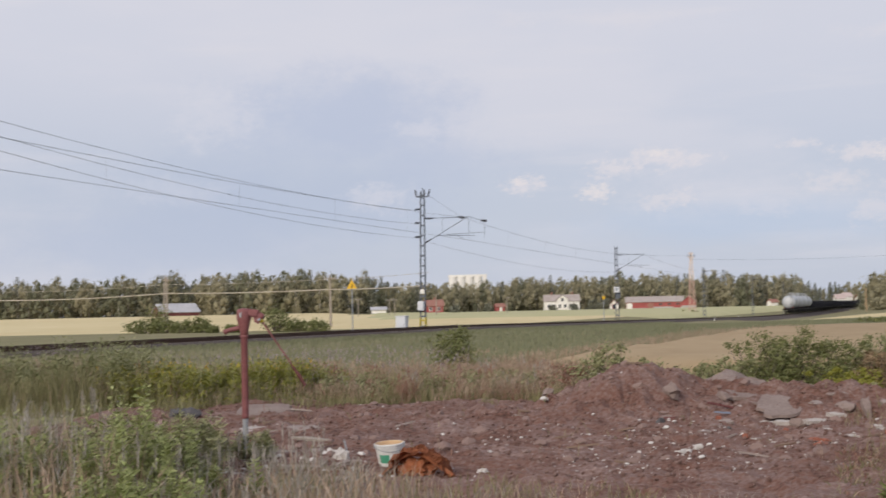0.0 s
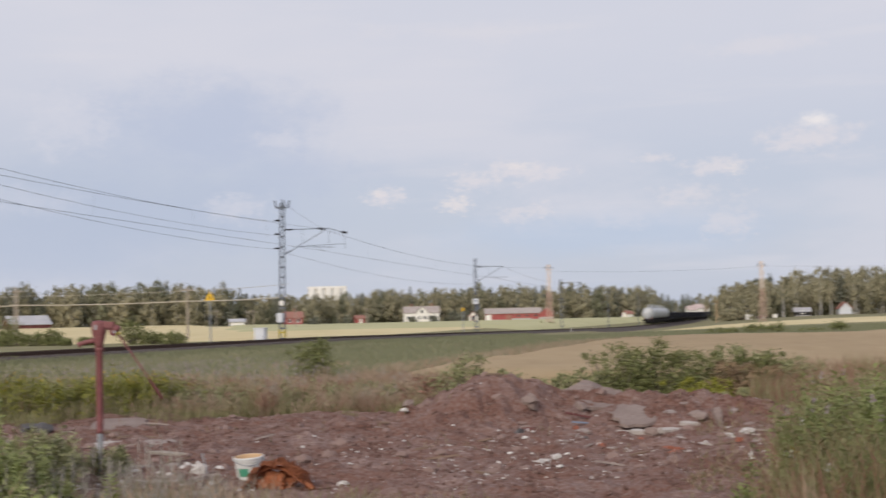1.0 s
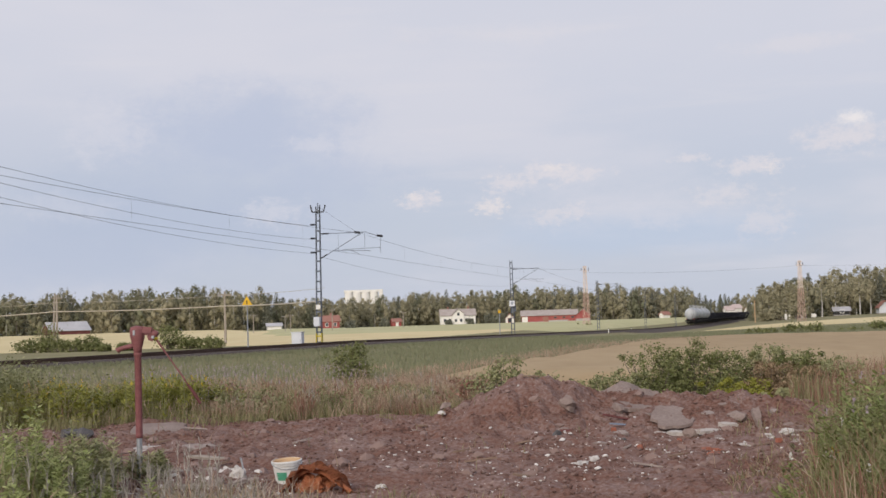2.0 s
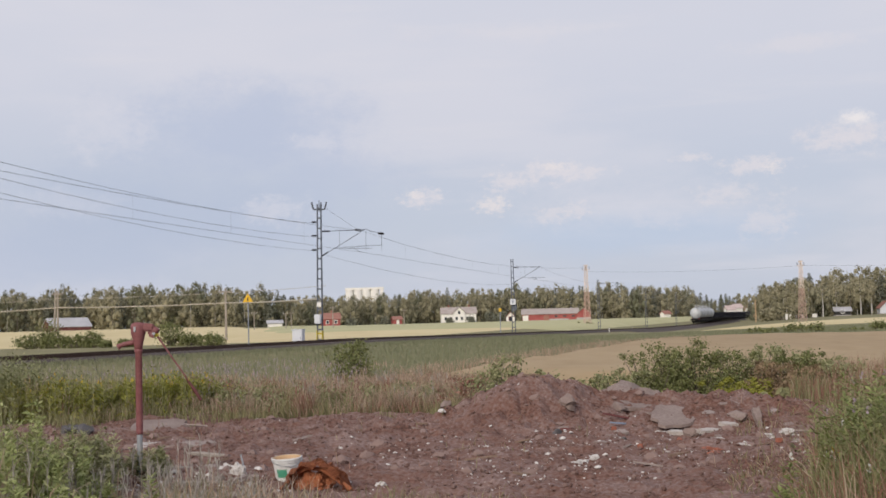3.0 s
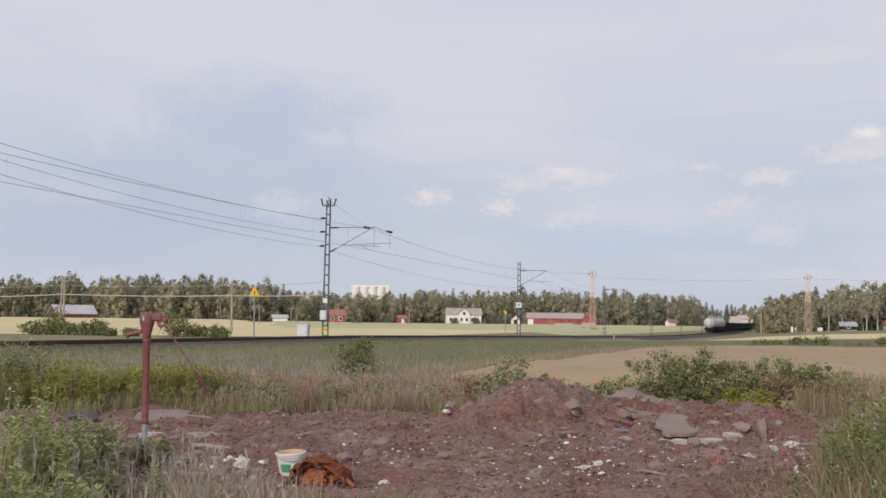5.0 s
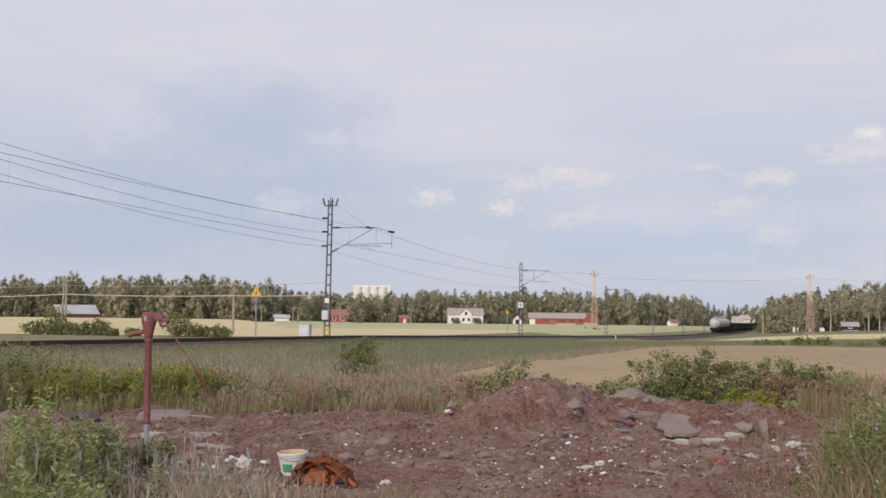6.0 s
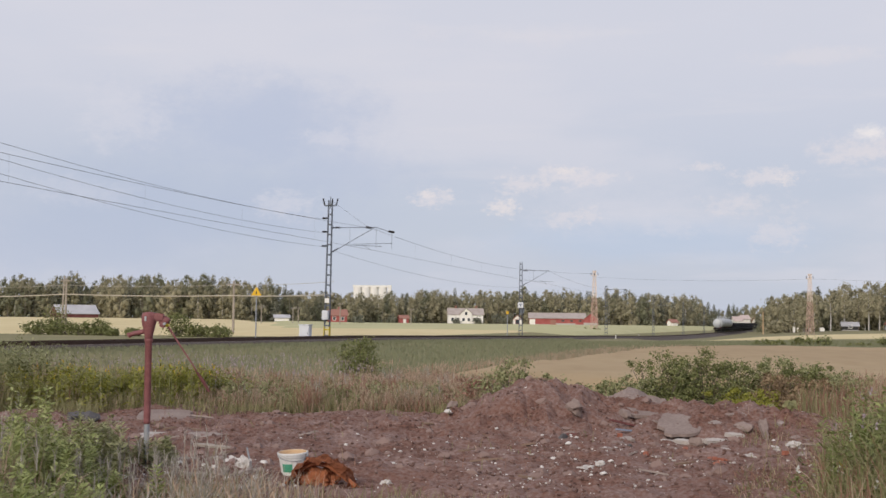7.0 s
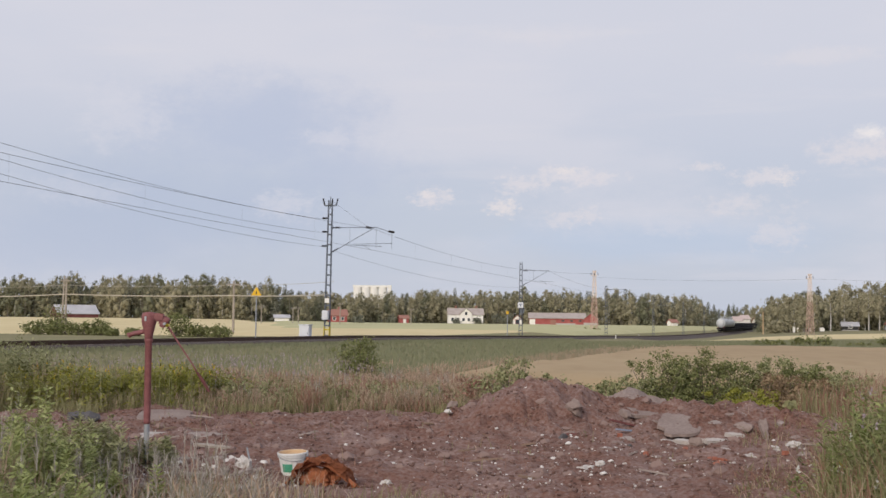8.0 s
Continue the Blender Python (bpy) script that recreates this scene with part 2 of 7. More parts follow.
M["bucket"] = material("dirty_white_plastic", [(0.50, 0.50, 0.50), (0.66, 0.66, 0.65), (0.76, 0.76, 0.74)], 9.0, 0.45, fine=60, bump=0.1, grime=0.35)
M["bucket_green"] = material("green_label_print", [(0.05, 0.24, 0.15), (0.09, 0.34, 0.22)], 12.0, 0.5, bump=0)
M["bucket_in"] = material("tan_dried_paint", [(0.42, 0.28, 0.16), (0.56, 0.40, 0.25)], 12.0, 0.7)
M["rust"] = material("orange_rust", [(0.15, 0.050, 0.025), (0.30, 0.105, 0.050), (0.42, 0.18, 0.09)], 9.0, 0.9, bump=0.6, fine=60, grime=0.45)
M["plaster"] = material("white_plaster_lumps", [(0.40, 0.37, 0.35), (0.54, 0.51, 0.49), (0.70, 0.68, 0.66)], 8.0, 0.9, island=0.3)
M["clod"] = material("soil_clods", [(0.11, 0.062, 0.050), (0.15, 0.088, 0.073), (0.185, 0.118, 0.102), (0.25, 0.18, 0.16)], 6.0, 0.95, island=0.75, bump=0.6)
M["brick"] = material("broken_orange_brick", [(0.24, 0.085, 0.055), (0.33, 0.13, 0.09), (0.38, 0.18, 0.13)], 14.0, 0.9, island=0.5, bump=0.5)
M["plank"] = material("old_wood_scrap", [(0.14, 0.09, 0.065), (0.24, 0.17, 0.13), (0.36, 0.28, 0.23)], 10.0, 0.9, island=0.5)
M["bluegrey"] = material("grey_blue_plastic", [(0.14, 0.17, 0.24), (0.22, 0.26, 0.34)], 10.0, 0.5)
M["yellow_sign"] = material("yellow_sign_face", [(0.68, 0.40, 0.02), (0.80, 0.50, 0.04)], 4.0, 0.5, bump=0)
M["black"] = material("black_paint", [(0.015, 0.015, 0.016), (0.03, 0.03, 0.03)], 6.0, 0.5, bump=0)
M["cabinet"] = material("light_grey_enamel", [(0.50, 0.52, 0.56), (0.58, 0.60, 0.64), (0.64, 0.66, 0.69)], 2.0, 0.5, bump=0.05)
LEAF = dict(rough=0.75, bump=0, fine=6.0, grime=0.3, thin=0.25)
CROWN = dict(island=0.22, rough=0.75, bump=0, fine=1.2, grime=0.2, detail=2.0, thin=0.25)
M["grass_green"] = material("green_grass", [(0.130, 0.131, 0.056), (0.230, 0.218, 0.107), (0.366, 0.323, 0.188)], 0.4, island=0.6, **LEAF)
M["grass_dry"] = material("dry_straw_grass", [(0.247, 0.175, 0.118), (0.397, 0.293, 0.212), (0.585, 0.463, 0.368)], 0.4, island=0.6, **LEAF)
M["grass_grey"] = material("silvery_weed_heads", [(0.21, 0.185, 0.155), (0.35, 0.32, 0.28), (0.53, 0.495, 0.445)], 0.5, island=0.6, **LEAF)
M["grass_rust"] = material("reddish_sorrel_stalks", [(0.181, 0.087, 0.062), (0.278, 0.145, 0.105), (0.385, 0.232, 0.173)], 0.5, island=0.6, **LEAF)
M["weed"] = material("weed_leaf_green", [(0.156, 0.166, 0.072), (0.271, 0.277, 0.133), (0.421, 0.410, 0.232)], 0.6, island=0.65, **LEAF)
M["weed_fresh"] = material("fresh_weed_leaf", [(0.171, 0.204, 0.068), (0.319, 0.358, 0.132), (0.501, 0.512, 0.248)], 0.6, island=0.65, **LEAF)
M["weed_lush"] = material("lush_weed_leaf", [(0.125, 0.155, 0.045), (0.225, 0.262, 0.085), (0.355, 0.385, 0.155)], 0.6, island=0.65, **LEAF)
M["weed_lime"] = material("yellow_green_leaf", [(0.159, 0.167, 0.024), (0.250, 0.252, 0.043), (0.354, 0.335, 0.078)], 0.6, island=0.6, **LEAF)
M["bush"] = material("dark_bush_leaf", [(0.094, 0.114, 0.041), (0.181, 0.198, 0.074), (0.305, 0.299, 0.134)], 0.8, island=0.65, **LEAF)
M["flower_yellow"] = material("yellow_blossom", [(0.55, 0.36, 0.02), (0.70, 0.50, 0.05)], 3.0, island=0.5, **LEAF)
M["flower_mauve"] = material("mauve_blossom", [(0.30, 0.23, 0.26), (0.44, 0.37, 0.39)], 3.0, island=0.5, **LEAF)
M["flower_white"] = material("white_umbels", [(0.50, 0.50, 0.46), (0.68, 0.67, 0.63)], 3.0, island=0.5, **LEAF)
# crown colours from here to birch are lightened and blued: aerial haze painted in
M["spruce"] = material("hazed_spruce_needles", [(0.139, 0.147, 0.112), (0.194, 0.199, 0.150), (0.257, 0.256, 0.193)], 0.13, contrast=0.5, **CROWN)
M["birch"] = material("hazed_birch_leaves", [(0.167, 0.161, 0.100), (0.247, 0.233, 0.149), (0.333, 0.306, 0.198), (0.410, 0.373, 0.251)], 0.13, contrast=0.46, **CROWN)
M["alder"] = material("hazed_alder_leaves", [(0.139, 0.147, 0.092), (0.197, 0.201, 0.128), (0.263, 0.261, 0.169)], 0.13, contrast=0.5, **CROWN)
# brighter copy of the birch leaves, with sunlight and haze put into the colour
M["birch_sunlit"] = material("sunlit_hazed_birch_leaves", [(0.230, 0.213, 0.132), (0.312, 0.288, 0.185), (0.389, 0.357, 0.236), (0.472, 0.425, 0.294)], 0.13, contrast=0.46, **CROWN)
M["bush_brown"] = material("brownish_bush_leaf", [(0.197, 0.132, 0.078), (0.295, 0.208, 0.124), (0.407, 0.309, 0.196)], 0.8, island=0.6, **LEAF)
M["slate"] = material("dark_slate_stone", [(0.060, 0.056, 0.058), (0.10, 0.094, 0.096), (0.15, 0.14, 0.14)], 6.0, 0.85, bump=0.4)
M["grass_far"] = material("blue_green_meadow_grass", [(0.153, 0.168, 0.098), (0.211, 0.219, 0.132), (0.277, 0.271, 0.174)], 0.16, island=0.3, **LEAF)
# red darkened by the barn wall's shade; pump grip and metal strips reuse it
M["dark_shaded_red"] = material("dark_and_shaded_red", [(0.085, 0.032, 0.032), (0.13, 0.048, 0.047), (0.18, 0.075, 0.072)], 0.6, 0.9, fine=5)
M["trunk"] = material("grey_brown_bark", [(0.11, 0.09, 0.075), (0.20, 0.17, 0.145)], 2.0, 0.9)
M["birch_bark"] = material("white_birch_bark", [(0.36, 0.34, 0.32), (0.58, 0.56, 0.53)], 1.5, 0.8)


# ---------------------------------------------------------------- mesh helpers
def mesh_ob(name, verts, faces, mat, parent=None, smooth=False, label=""):
    me = bpy.data.meshes.new(name)
    me.from_pydata(np.asarray(verts, float).tolist() if len(verts) else [], [], faces if isinstance(faces, list) else faces.tolist())
    me.materials.append(mat)
    if smooth:
        me.shade_smooth()
    ob = new(name, me)
    if parent:
        ob.parent = parent
    if label:
        ob["label"] = label
    return ob


def part(name, bm, mat, parent=None, label="", smooth=False):
    me = bpy.data.meshes.new(name)
    bm.to_mesh(me)
    bm.free()
    me.materials.append(mat)
    if smooth:
        me.shade_smooth()
    ob = new(name, me)
    if parent:
        ob.parent = parent
    if label:
        ob["label"] = label
    return ob


def thing(name, m, label, category, group="", kind=""):
    ob = new(name)
    ob.empty_display_size = 0.2
    ob.matrix_basis = m
    return tagged(ob, label, category, group, kind)


def box(bm, size, at=(0, 0, 0), turn=(0, 0, 0), bevel=0.0):
    r = bmesh.ops.create_cube(bm, size=1, matrix=pose(*at, *turn) @ Matrix.Diagonal((*size, 1)))
    if bevel:
        edges = {e for v in r["verts"] for e in v.link_edges}
        bmesh.ops.bevel(bm, geom=list(edges), offset=bevel, segments=2, affect="EDGES", clamp_overlap=True)
    return bm


def rod(bm, a, b, r0, r1=None, n=8):
    a, b = Vector(a), Vector(b)
    d = b - a
    m = Matrix.Translation((a + b) / 2) @ d.to_track_quat("Z", "Y").to_matrix().to_4x4()
    bmesh.ops.create_cone(bm, cap_ends=True, segments=n, radius1=r0, radius2=r0 if r1 is None else r1, depth=d.length, matrix=m)
    return bm


def lathe(bm, rows, n=24, m=None):
    """rows of (radius, z), closed at both ends where the radius is 0."""
    rings = []
    for r, z in rows:
        if r < 1e-6:
            rings.append([bm.verts.new((0, 0, z))])
        else:
            rings.append([bm.verts.new((r * math.cos(2 * math.pi * k / n), r * math.sin(2 * math.pi * k / n), z)) for k in range(n)])
    for a, b in zip(rings, rings[1:]):
        for k in range(n):
            quad = [a[k % len(a)], a[(k + 1) % len(a)], b[(k + 1) % len(b)], b[k % len(b)]]
            quad = list(dict.fromkeys(quad))
            if len(quad) > 2:
                bm.faces.new(quad)
    if m is not None:
        bm.transform(m)
    bmesh.ops.recalc_face_normals(bm, faces=bm.faces)
    return bm


def wire(name, points, radius, mat, parent=None):
    cu = bpy.data.curves.new(name, "CURVE")
    cu.dimensions, cu.bevel_depth, cu.bevel_resolution = "3D", radius, 1
    s = cu.splines.new("POLY")
    s.points.add(len(points) - 1)
    for p, q in zip(s.points, points):
        p.co = (*q, 1)
    cu.materials.append(mat)
    ob = new(name, cu)
    if parent:
        ob.parent = parent
    return ob


def sagging(a, b, sag, n=14):
    a, b = Vector(a), Vector(b)
    return [a.lerp(b, k / n) - Vector((0, 0, sag * 4 * (k / n) * (1 - k / n))) for k in range(n + 1)]


# ---------------------------------------------------------------- lie of the land
def rail_x(y):
    return 12.0 + 0.276 * (y - 150.0)


def rail_z(y):
    return np.interp(y, [20, 52, 89, 150, 250, 320, 1500], [0.68, 0.62, 0.54, 0.03, -0.80, -1.05, -1.05])


SLOPE = math.hypot(1, 0.276)
ALONG = (0.276 / SLOPE, 1 / SLOPE)
ACROSS = (1 / SLOPE, -0.276 / SLOPE)       # to the right of the track


def land(x, y):
    x, y = np.asarray(x, float), np.asarray(y, float)
    base = np.interp(y, [-200, 0, 60, 300, 600, 1000, 4000], [0, 0, 0, 0.2, 0.1, 0.5, 1.0])
    rise = 0.9 * np.clip((-x - 30) / 60, 0, 1) * np.clip((y - 200) / 250, 0, 1)
    off = (x - rail_x(y)) / SLOPE
    dip = np.interp(y, [90, 150, 250, 320, 600, 900], [0.05, 0.75, 1.7, 1.95, 1.9, 0.6]) * np.exp(-(off / np.where(off < 0, 9.0, 27.0)) ** 2)
    z = base + rise - dip
    bank = rail_z(y) - np.interp(y, [48, 90, 140, 200, 300], [0.29, 0.38, 0.40, 0.40, 1.40]) - 0.09 * np.maximum(0, np.abs(off) - np.interp(y, [48, 140], [1.75, 2.2]))
    return np.where(np.abs(off) < 25, np.maximum(z, np.minimum(bank, z + 1.0)), z)


def sheet(name, xs, ys, lift, mat, kind="structure", label="", category="", rough=0.0, cover=None):
    """A draped grid. xs runs over 0 to 1 between the edges that cover(y) gives, or over metres."""
    gy, gx = np.meshgrid(ys, xs, indexing="ij")
    if cover:
        edge = np.array([cover(v) for v in ys])
        gx = edge[:, :1] + (edge[:, 1:] - edge[:, :1]) * gx
    gz = land(gx, gy) + lift
    if cover:
        gz[0], gz[-1], gz[:, 0], gz[:, -1] = gz[0] - lift - 0.1, gz[-1] - lift - 0.1, gz[:, 0] - lift - 0.1, gz[:, -1] - lift - 0.1
    if rough:
        gz = gz + np.array([[noise.noise((a * 0.6, b * 0.6, 3.3)) * rough for a, b in zip(ra, rb)] for ra, rb in zip(gx, gy)])
    n, m = gx.shape
    idx = np.arange(n * m).reshape(n, m)
    faces = np.stack([idx[:-1, :-1], idx[:-1, 1:], idx[1:, 1:], idx[1:, :-1]], -1).reshape(-1, 4)
    ob = mesh_ob(name, np.stack([gx, gy, gz], -1).reshape(-1, 3), faces, mat, smooth=True)
    return tagged(ob, label, category, "", kind)


def spread(near, far, n, power=2.2):
    return [near + (far - near) * (k / n) ** power for k in range(n + 1)]


far_x = spread(60, 3500, 18, 2.6)
ground_x = np.array(sorted({-v for v in far_x} | {v for v in far_x if v > 160} | set(np.arange(-60, 160, 3).tolist())))
ground_y = np.array([-800, -200, -60, -20] + list(np.arange(0, 420, 4.0)) + [430, 460, 500, 560, 640, 760, 950, 1300, 2000, 3000, 4500])

sheet("ground", ground_x, ground_y, -0.03, M["meadow"], label="rough green meadow ground out to the horizon", category="ground")
# ---------------------------------------------------------------- fields and yard
U = np.linspace(0, 1, 41)
sheet("field_near", U, np.linspace(30, 79, 60), 0.30, M["field_tan"], rough=0.10,
      cover=lambda y: (np.interp(y, [30, 36, 48, 70, 79], [2.6, -1.0, 2.9, 9.2, 14.8]) + 0.4 * noise.noise((y * 0.35, 0, 0)), 70), label="tan ripe grain field beside the weeds", category="field")
sheet("field_stubble", U, np.linspace(118, 420, 60), 0.12, M["field_pale"],
      cover=lambda y: (-420, rail_x(y) - 5.5), label="pale straw-coloured field behind the railway", category="field")
sheet("field_crop", U, np.linspace(205, 585, 60), 0.35, M["field_green"],
      cover=lambda y: (-0.125 * y - 6 * noise.noise((y * 0.02, 0, 0)), rail_x(y) - 8), label="light green crop field before the woods", category="field")
sheet("field_left", U, np.linspace(419, 560, 20), 0.30, M["field_pale"],
      cover=lambda y: (-420, -0.125 * y - 6), label="pale straw-coloured field before the woods", category="field")
sheet("field_far", U, np.linspace(165, 250, 20), 0.10, M["field_pale"],
      cover=lambda y: (rail_x(y) + 12, 330), label="pale straw strip of field beyond the bushes", category="field")


def yard_height(x, y):
    """Heaps and hollows of the bare yard."""
    def hump(cx, cy, w, d, h, p=1.0):
        return h * math.exp(-(((x - cx) / w) ** 2 + ((y - cy) / d) ** 2) ** p)
    z = hump(1.32, 19.4, 0.72, 1.5, 0.43) + hump(0.75, 19.2, 0.75, 1.2, 0.22) + hump(2.0, 19.2, 0.6, 1.3, 0.18)
    z += hump(2.85, 20.6, 0.40, 0.9, 0.22) + hump(3.2, 19.6, 1.0, 1.4, 0.16) + hump(4.4, 19.4, 1.0, 1.4, 0.30) + hump(3.9, 18.6, 0.7, 0.9, 0.18)
    z += hump(-0.6, 18.8, 1.6, 0.7, 0.10) + hump(-4.4, 17.5, 1.0, 0.8, 0.10) + hump(0.3, 17.6, 1.0, 0.5, 0.10)
    rough = min(1.0, z * 3 + 0.45)
    z += rough * (0.15 * noise.noise((x * 1.1, y * 0.9, 0.5)) + 0.10 * noise.noise((x * 2.7, y * 2.4, 1.5)) + 0.055 * noise.noise((x * 6.5, y * 6, 2.5)) + 0.035 * noise.noise((x * 14, y * 13, 4.5)))
    z += rough * (0.10 * abs(noise.noise((x * 4.2, y * 3.6, 3.5))) - 0.10 * abs(noise.noise((x * 2.0, y * 2.0, 9.5))) + 0.05 * abs(noise.noise((x * 9, y * 8, 5.5))))
    z += 0.07 * max(0.0, noise.noise((x * 0.8, y * 2.2, 8.5))) + 0.05 * max(0.0, noise.noise((x * 4.4, y * 4.0, 6.5)) - 0.15)
    return max(z, -0.05) + 0.03


def make_yard():
    xs, ys = np.arange(-7.5, 7.5, 0.05), np.concatenate([np.arange(9.04, 16, 0.06), np.arange(16, 23.6, 0.05)])
    verts = [(x, y, yard_height(x, y) - 0.35 * max(0, (y - 22.4)) * (y > 22.4) - 0.2 * max(0, abs(x) - 6.6) - 0.5 * max(0, 9.6 - y)) for y in ys for x in xs]
    n, m = len(ys), len(xs)
    idx = np.arange(n * m).reshape(n, m)
    faces = np.stack([idx[:-1, :-1], idx[:-1, 1:], idx[1:, 1:], idx[1:, :-1]], -1).reshape(-1, 4)
    ob = mesh_ob("ground_yard", verts, faces, M["soil"])
    tagged(ob, "bare red-brown rubble yard with earth heaps", "ground", "", "structure")


make_yard()


# ---------------------------------------------------------------- railway
def make_embankment():
    ys = np.concatenate([np.arange(15, 160, 2.0), np.arange(160, 900, 12.0)])
    section = [(-3.9, None, -0.25), (-3.3, -0.50, 0), (-2.6, -0.45, 0), (-1.7, -0.19, 0), (-1.42, -0.125, 0), (-1.27, -0.15, 0), (0, -0.17, 0), (1.27, -0.15, 0), (1.42, -0.125, 0), (1.72, -0.19, 0), (2.15, -0.42, 0), (2.9, None, -0.3)]
    verts = []
    for y in ys:
        cx, cz = rail_x(y), rail_z(y)
        wide = float(np.interp(y, [200, 300], [0, 2.2]))
        for off, dz, under in section:
            off += wide if off > 2.5 else -wide if off < -3.5 else 0
            x, yy = cx + off * ACROSS[0], y + off * ACROSS[1]
            g = float(land(x, yy))
            z = g + under if dz is None else cz + dz
            verts.append((x, yy, z + 0.05 * noise.noise((x * 2, yy * 2, 0)) * (abs(off) > 1.8)))
    n, m = len(ys), len(section)
    idx = np.arange(n * m).reshape(n, m)
    faces = np.stack([idx[:-1, :-1], idx[:-1, 1:], idx[1:, 1:], idx[1:, :-1]], -1).reshape(-1, 4)
    tagged(mesh_ob("railway_embankment", verts, faces, M["ballast"]), "dark stone ballast bed of the railway", "embankment", "", "structure")


def make_track():
    track = thing("railway_track", pose(0, 0, 0), "single railway track with rusty rails on concrete sleepers", "track", kind="structure")
    profile = [(-0.07, -0.17), (0.07, -0.17), (0.07, -0.15), (0.012, -0.13), (0.012, -0.04), (0.036, -0.03), (0.036, 0.0), (-0.036, 0.0), (-0.036, -0.03), (-0.012, -0.04), (-0.012, -0.13), (-0.07, -0.15)]
    ys = np.concatenate([np.arange(15, 160, 3.0), np.arange(160, 900, 20.0)])
    for side in (-0.78, 0.78):
        verts, faces = [], []
        for y in ys:
            for px, pz in profile:
                off = side + px
                verts.append((rail_x(y) + off * ACROSS[0], y + off * ACROSS[1], rail_z(y) + pz))
        k = len(profile)
        for i in range(len(ys) - 1):
            for j in range(k):
                faces.append((i * k + j, i * k + (j + 1) % k, (i + 1) * k + (j + 1) % k, (i + 1) * k + j))
        mesh_ob("rail", verts, faces, M["rail"], track)
    bm = bmesh.new()
    box(bm, (2.5, 0.26, 0.16))
    for v in bm.verts:
        if v.co.z > 0:
            v.co.y *= 0.8
            v.co.z -= 0.03 * (abs(v.co.x) < 0.4)
    me = bpy.data.meshes.new("sleeper")
    bm.to_mesh(me)
    bm.free()
    me.materials.append(M["concrete"])
    turn = math.degrees(math.atan2(ACROSS[1], ACROSS[0]))
    for k in range(290):
        y = 46 + 0.6 * ALONG[1] * k
        ob = new("sleeper", me)
        ob.matrix_basis = pose(rail_x(y), y, float(rail_z(y)) - 0.22, 0, 0, turn)
        ob.parent = track


def make_verge():
    """Grassed shoulder between the ballast and the meadow."""
    verts, ys, offs = [], np.arange(30, 200, 1.5), np.array([1.6, 1.85, 2.3, 2.8, 3.6, 4.8, 6.2])
    for y in ys:
        for k, off in enumerate(offs):
            x, yy = rail_x(y) + off * ACROSS[0], y + off * ACROSS[1]
            verts.append((x, yy, float(land(x, yy)) + (0.015 if 0 < k < len(offs) - 1 else -0.25) + 0.02 * noise.noise((x, yy, 0))))
    idx = np.arange(len(verts)).reshape(len(ys), len(offs))
    faces = np.stack([idx[:-1, :-1], idx[:-1, 1:], idx[1:, 1:], idx[1:, :-1]], -1).reshape(-1, 4)
    tagged(mesh_ob("railway_verge", verts, faces, M["meadow"], smooth=True), "grassy shoulder beside the railway ballast", "verge", "", "structure")


make_embankment()
make_verge()
make_track()


# ---------------------------------------------------------------- overhead line
def lattice_leg_pair(bm, h, w0, w1, depth=0.16, leg=0.029, battens=14):
    """Two channel legs with cross battens between them."""
    for s in (-1, 1):
        for q in (-1, 1):
            rod(bm, (s * w0 / 2, q * depth / 2, 0), (s * w1 / 2, q * depth / 2, h), leg, leg * 0.9, 4)
    for k in range(battens):
        z = h * (k + 0.6) / battens
        w = w0 + (w1 - w0) * z / h
        for q in (-1, 1):
            box(bm, (w, 0.012, 0.10), (0, q * depth / 2, z))
    return bm


def insulator_bm(bm, a, b, r=0.07, n=5):
    a, b = Vector(a), Vector(b)
    rod(bm, a, b, r * 0.45)
    for k in range(n):
        p = a.lerp(b, (k + 0.5) / n)
        d = (b - a).normalized() * 0.018
        rod(bm, p - d, p + d, r, r * 0.8, 10)
    return bm


TURN = math.degrees(math.atan2(ACROSS[1], ACROSS[0]))


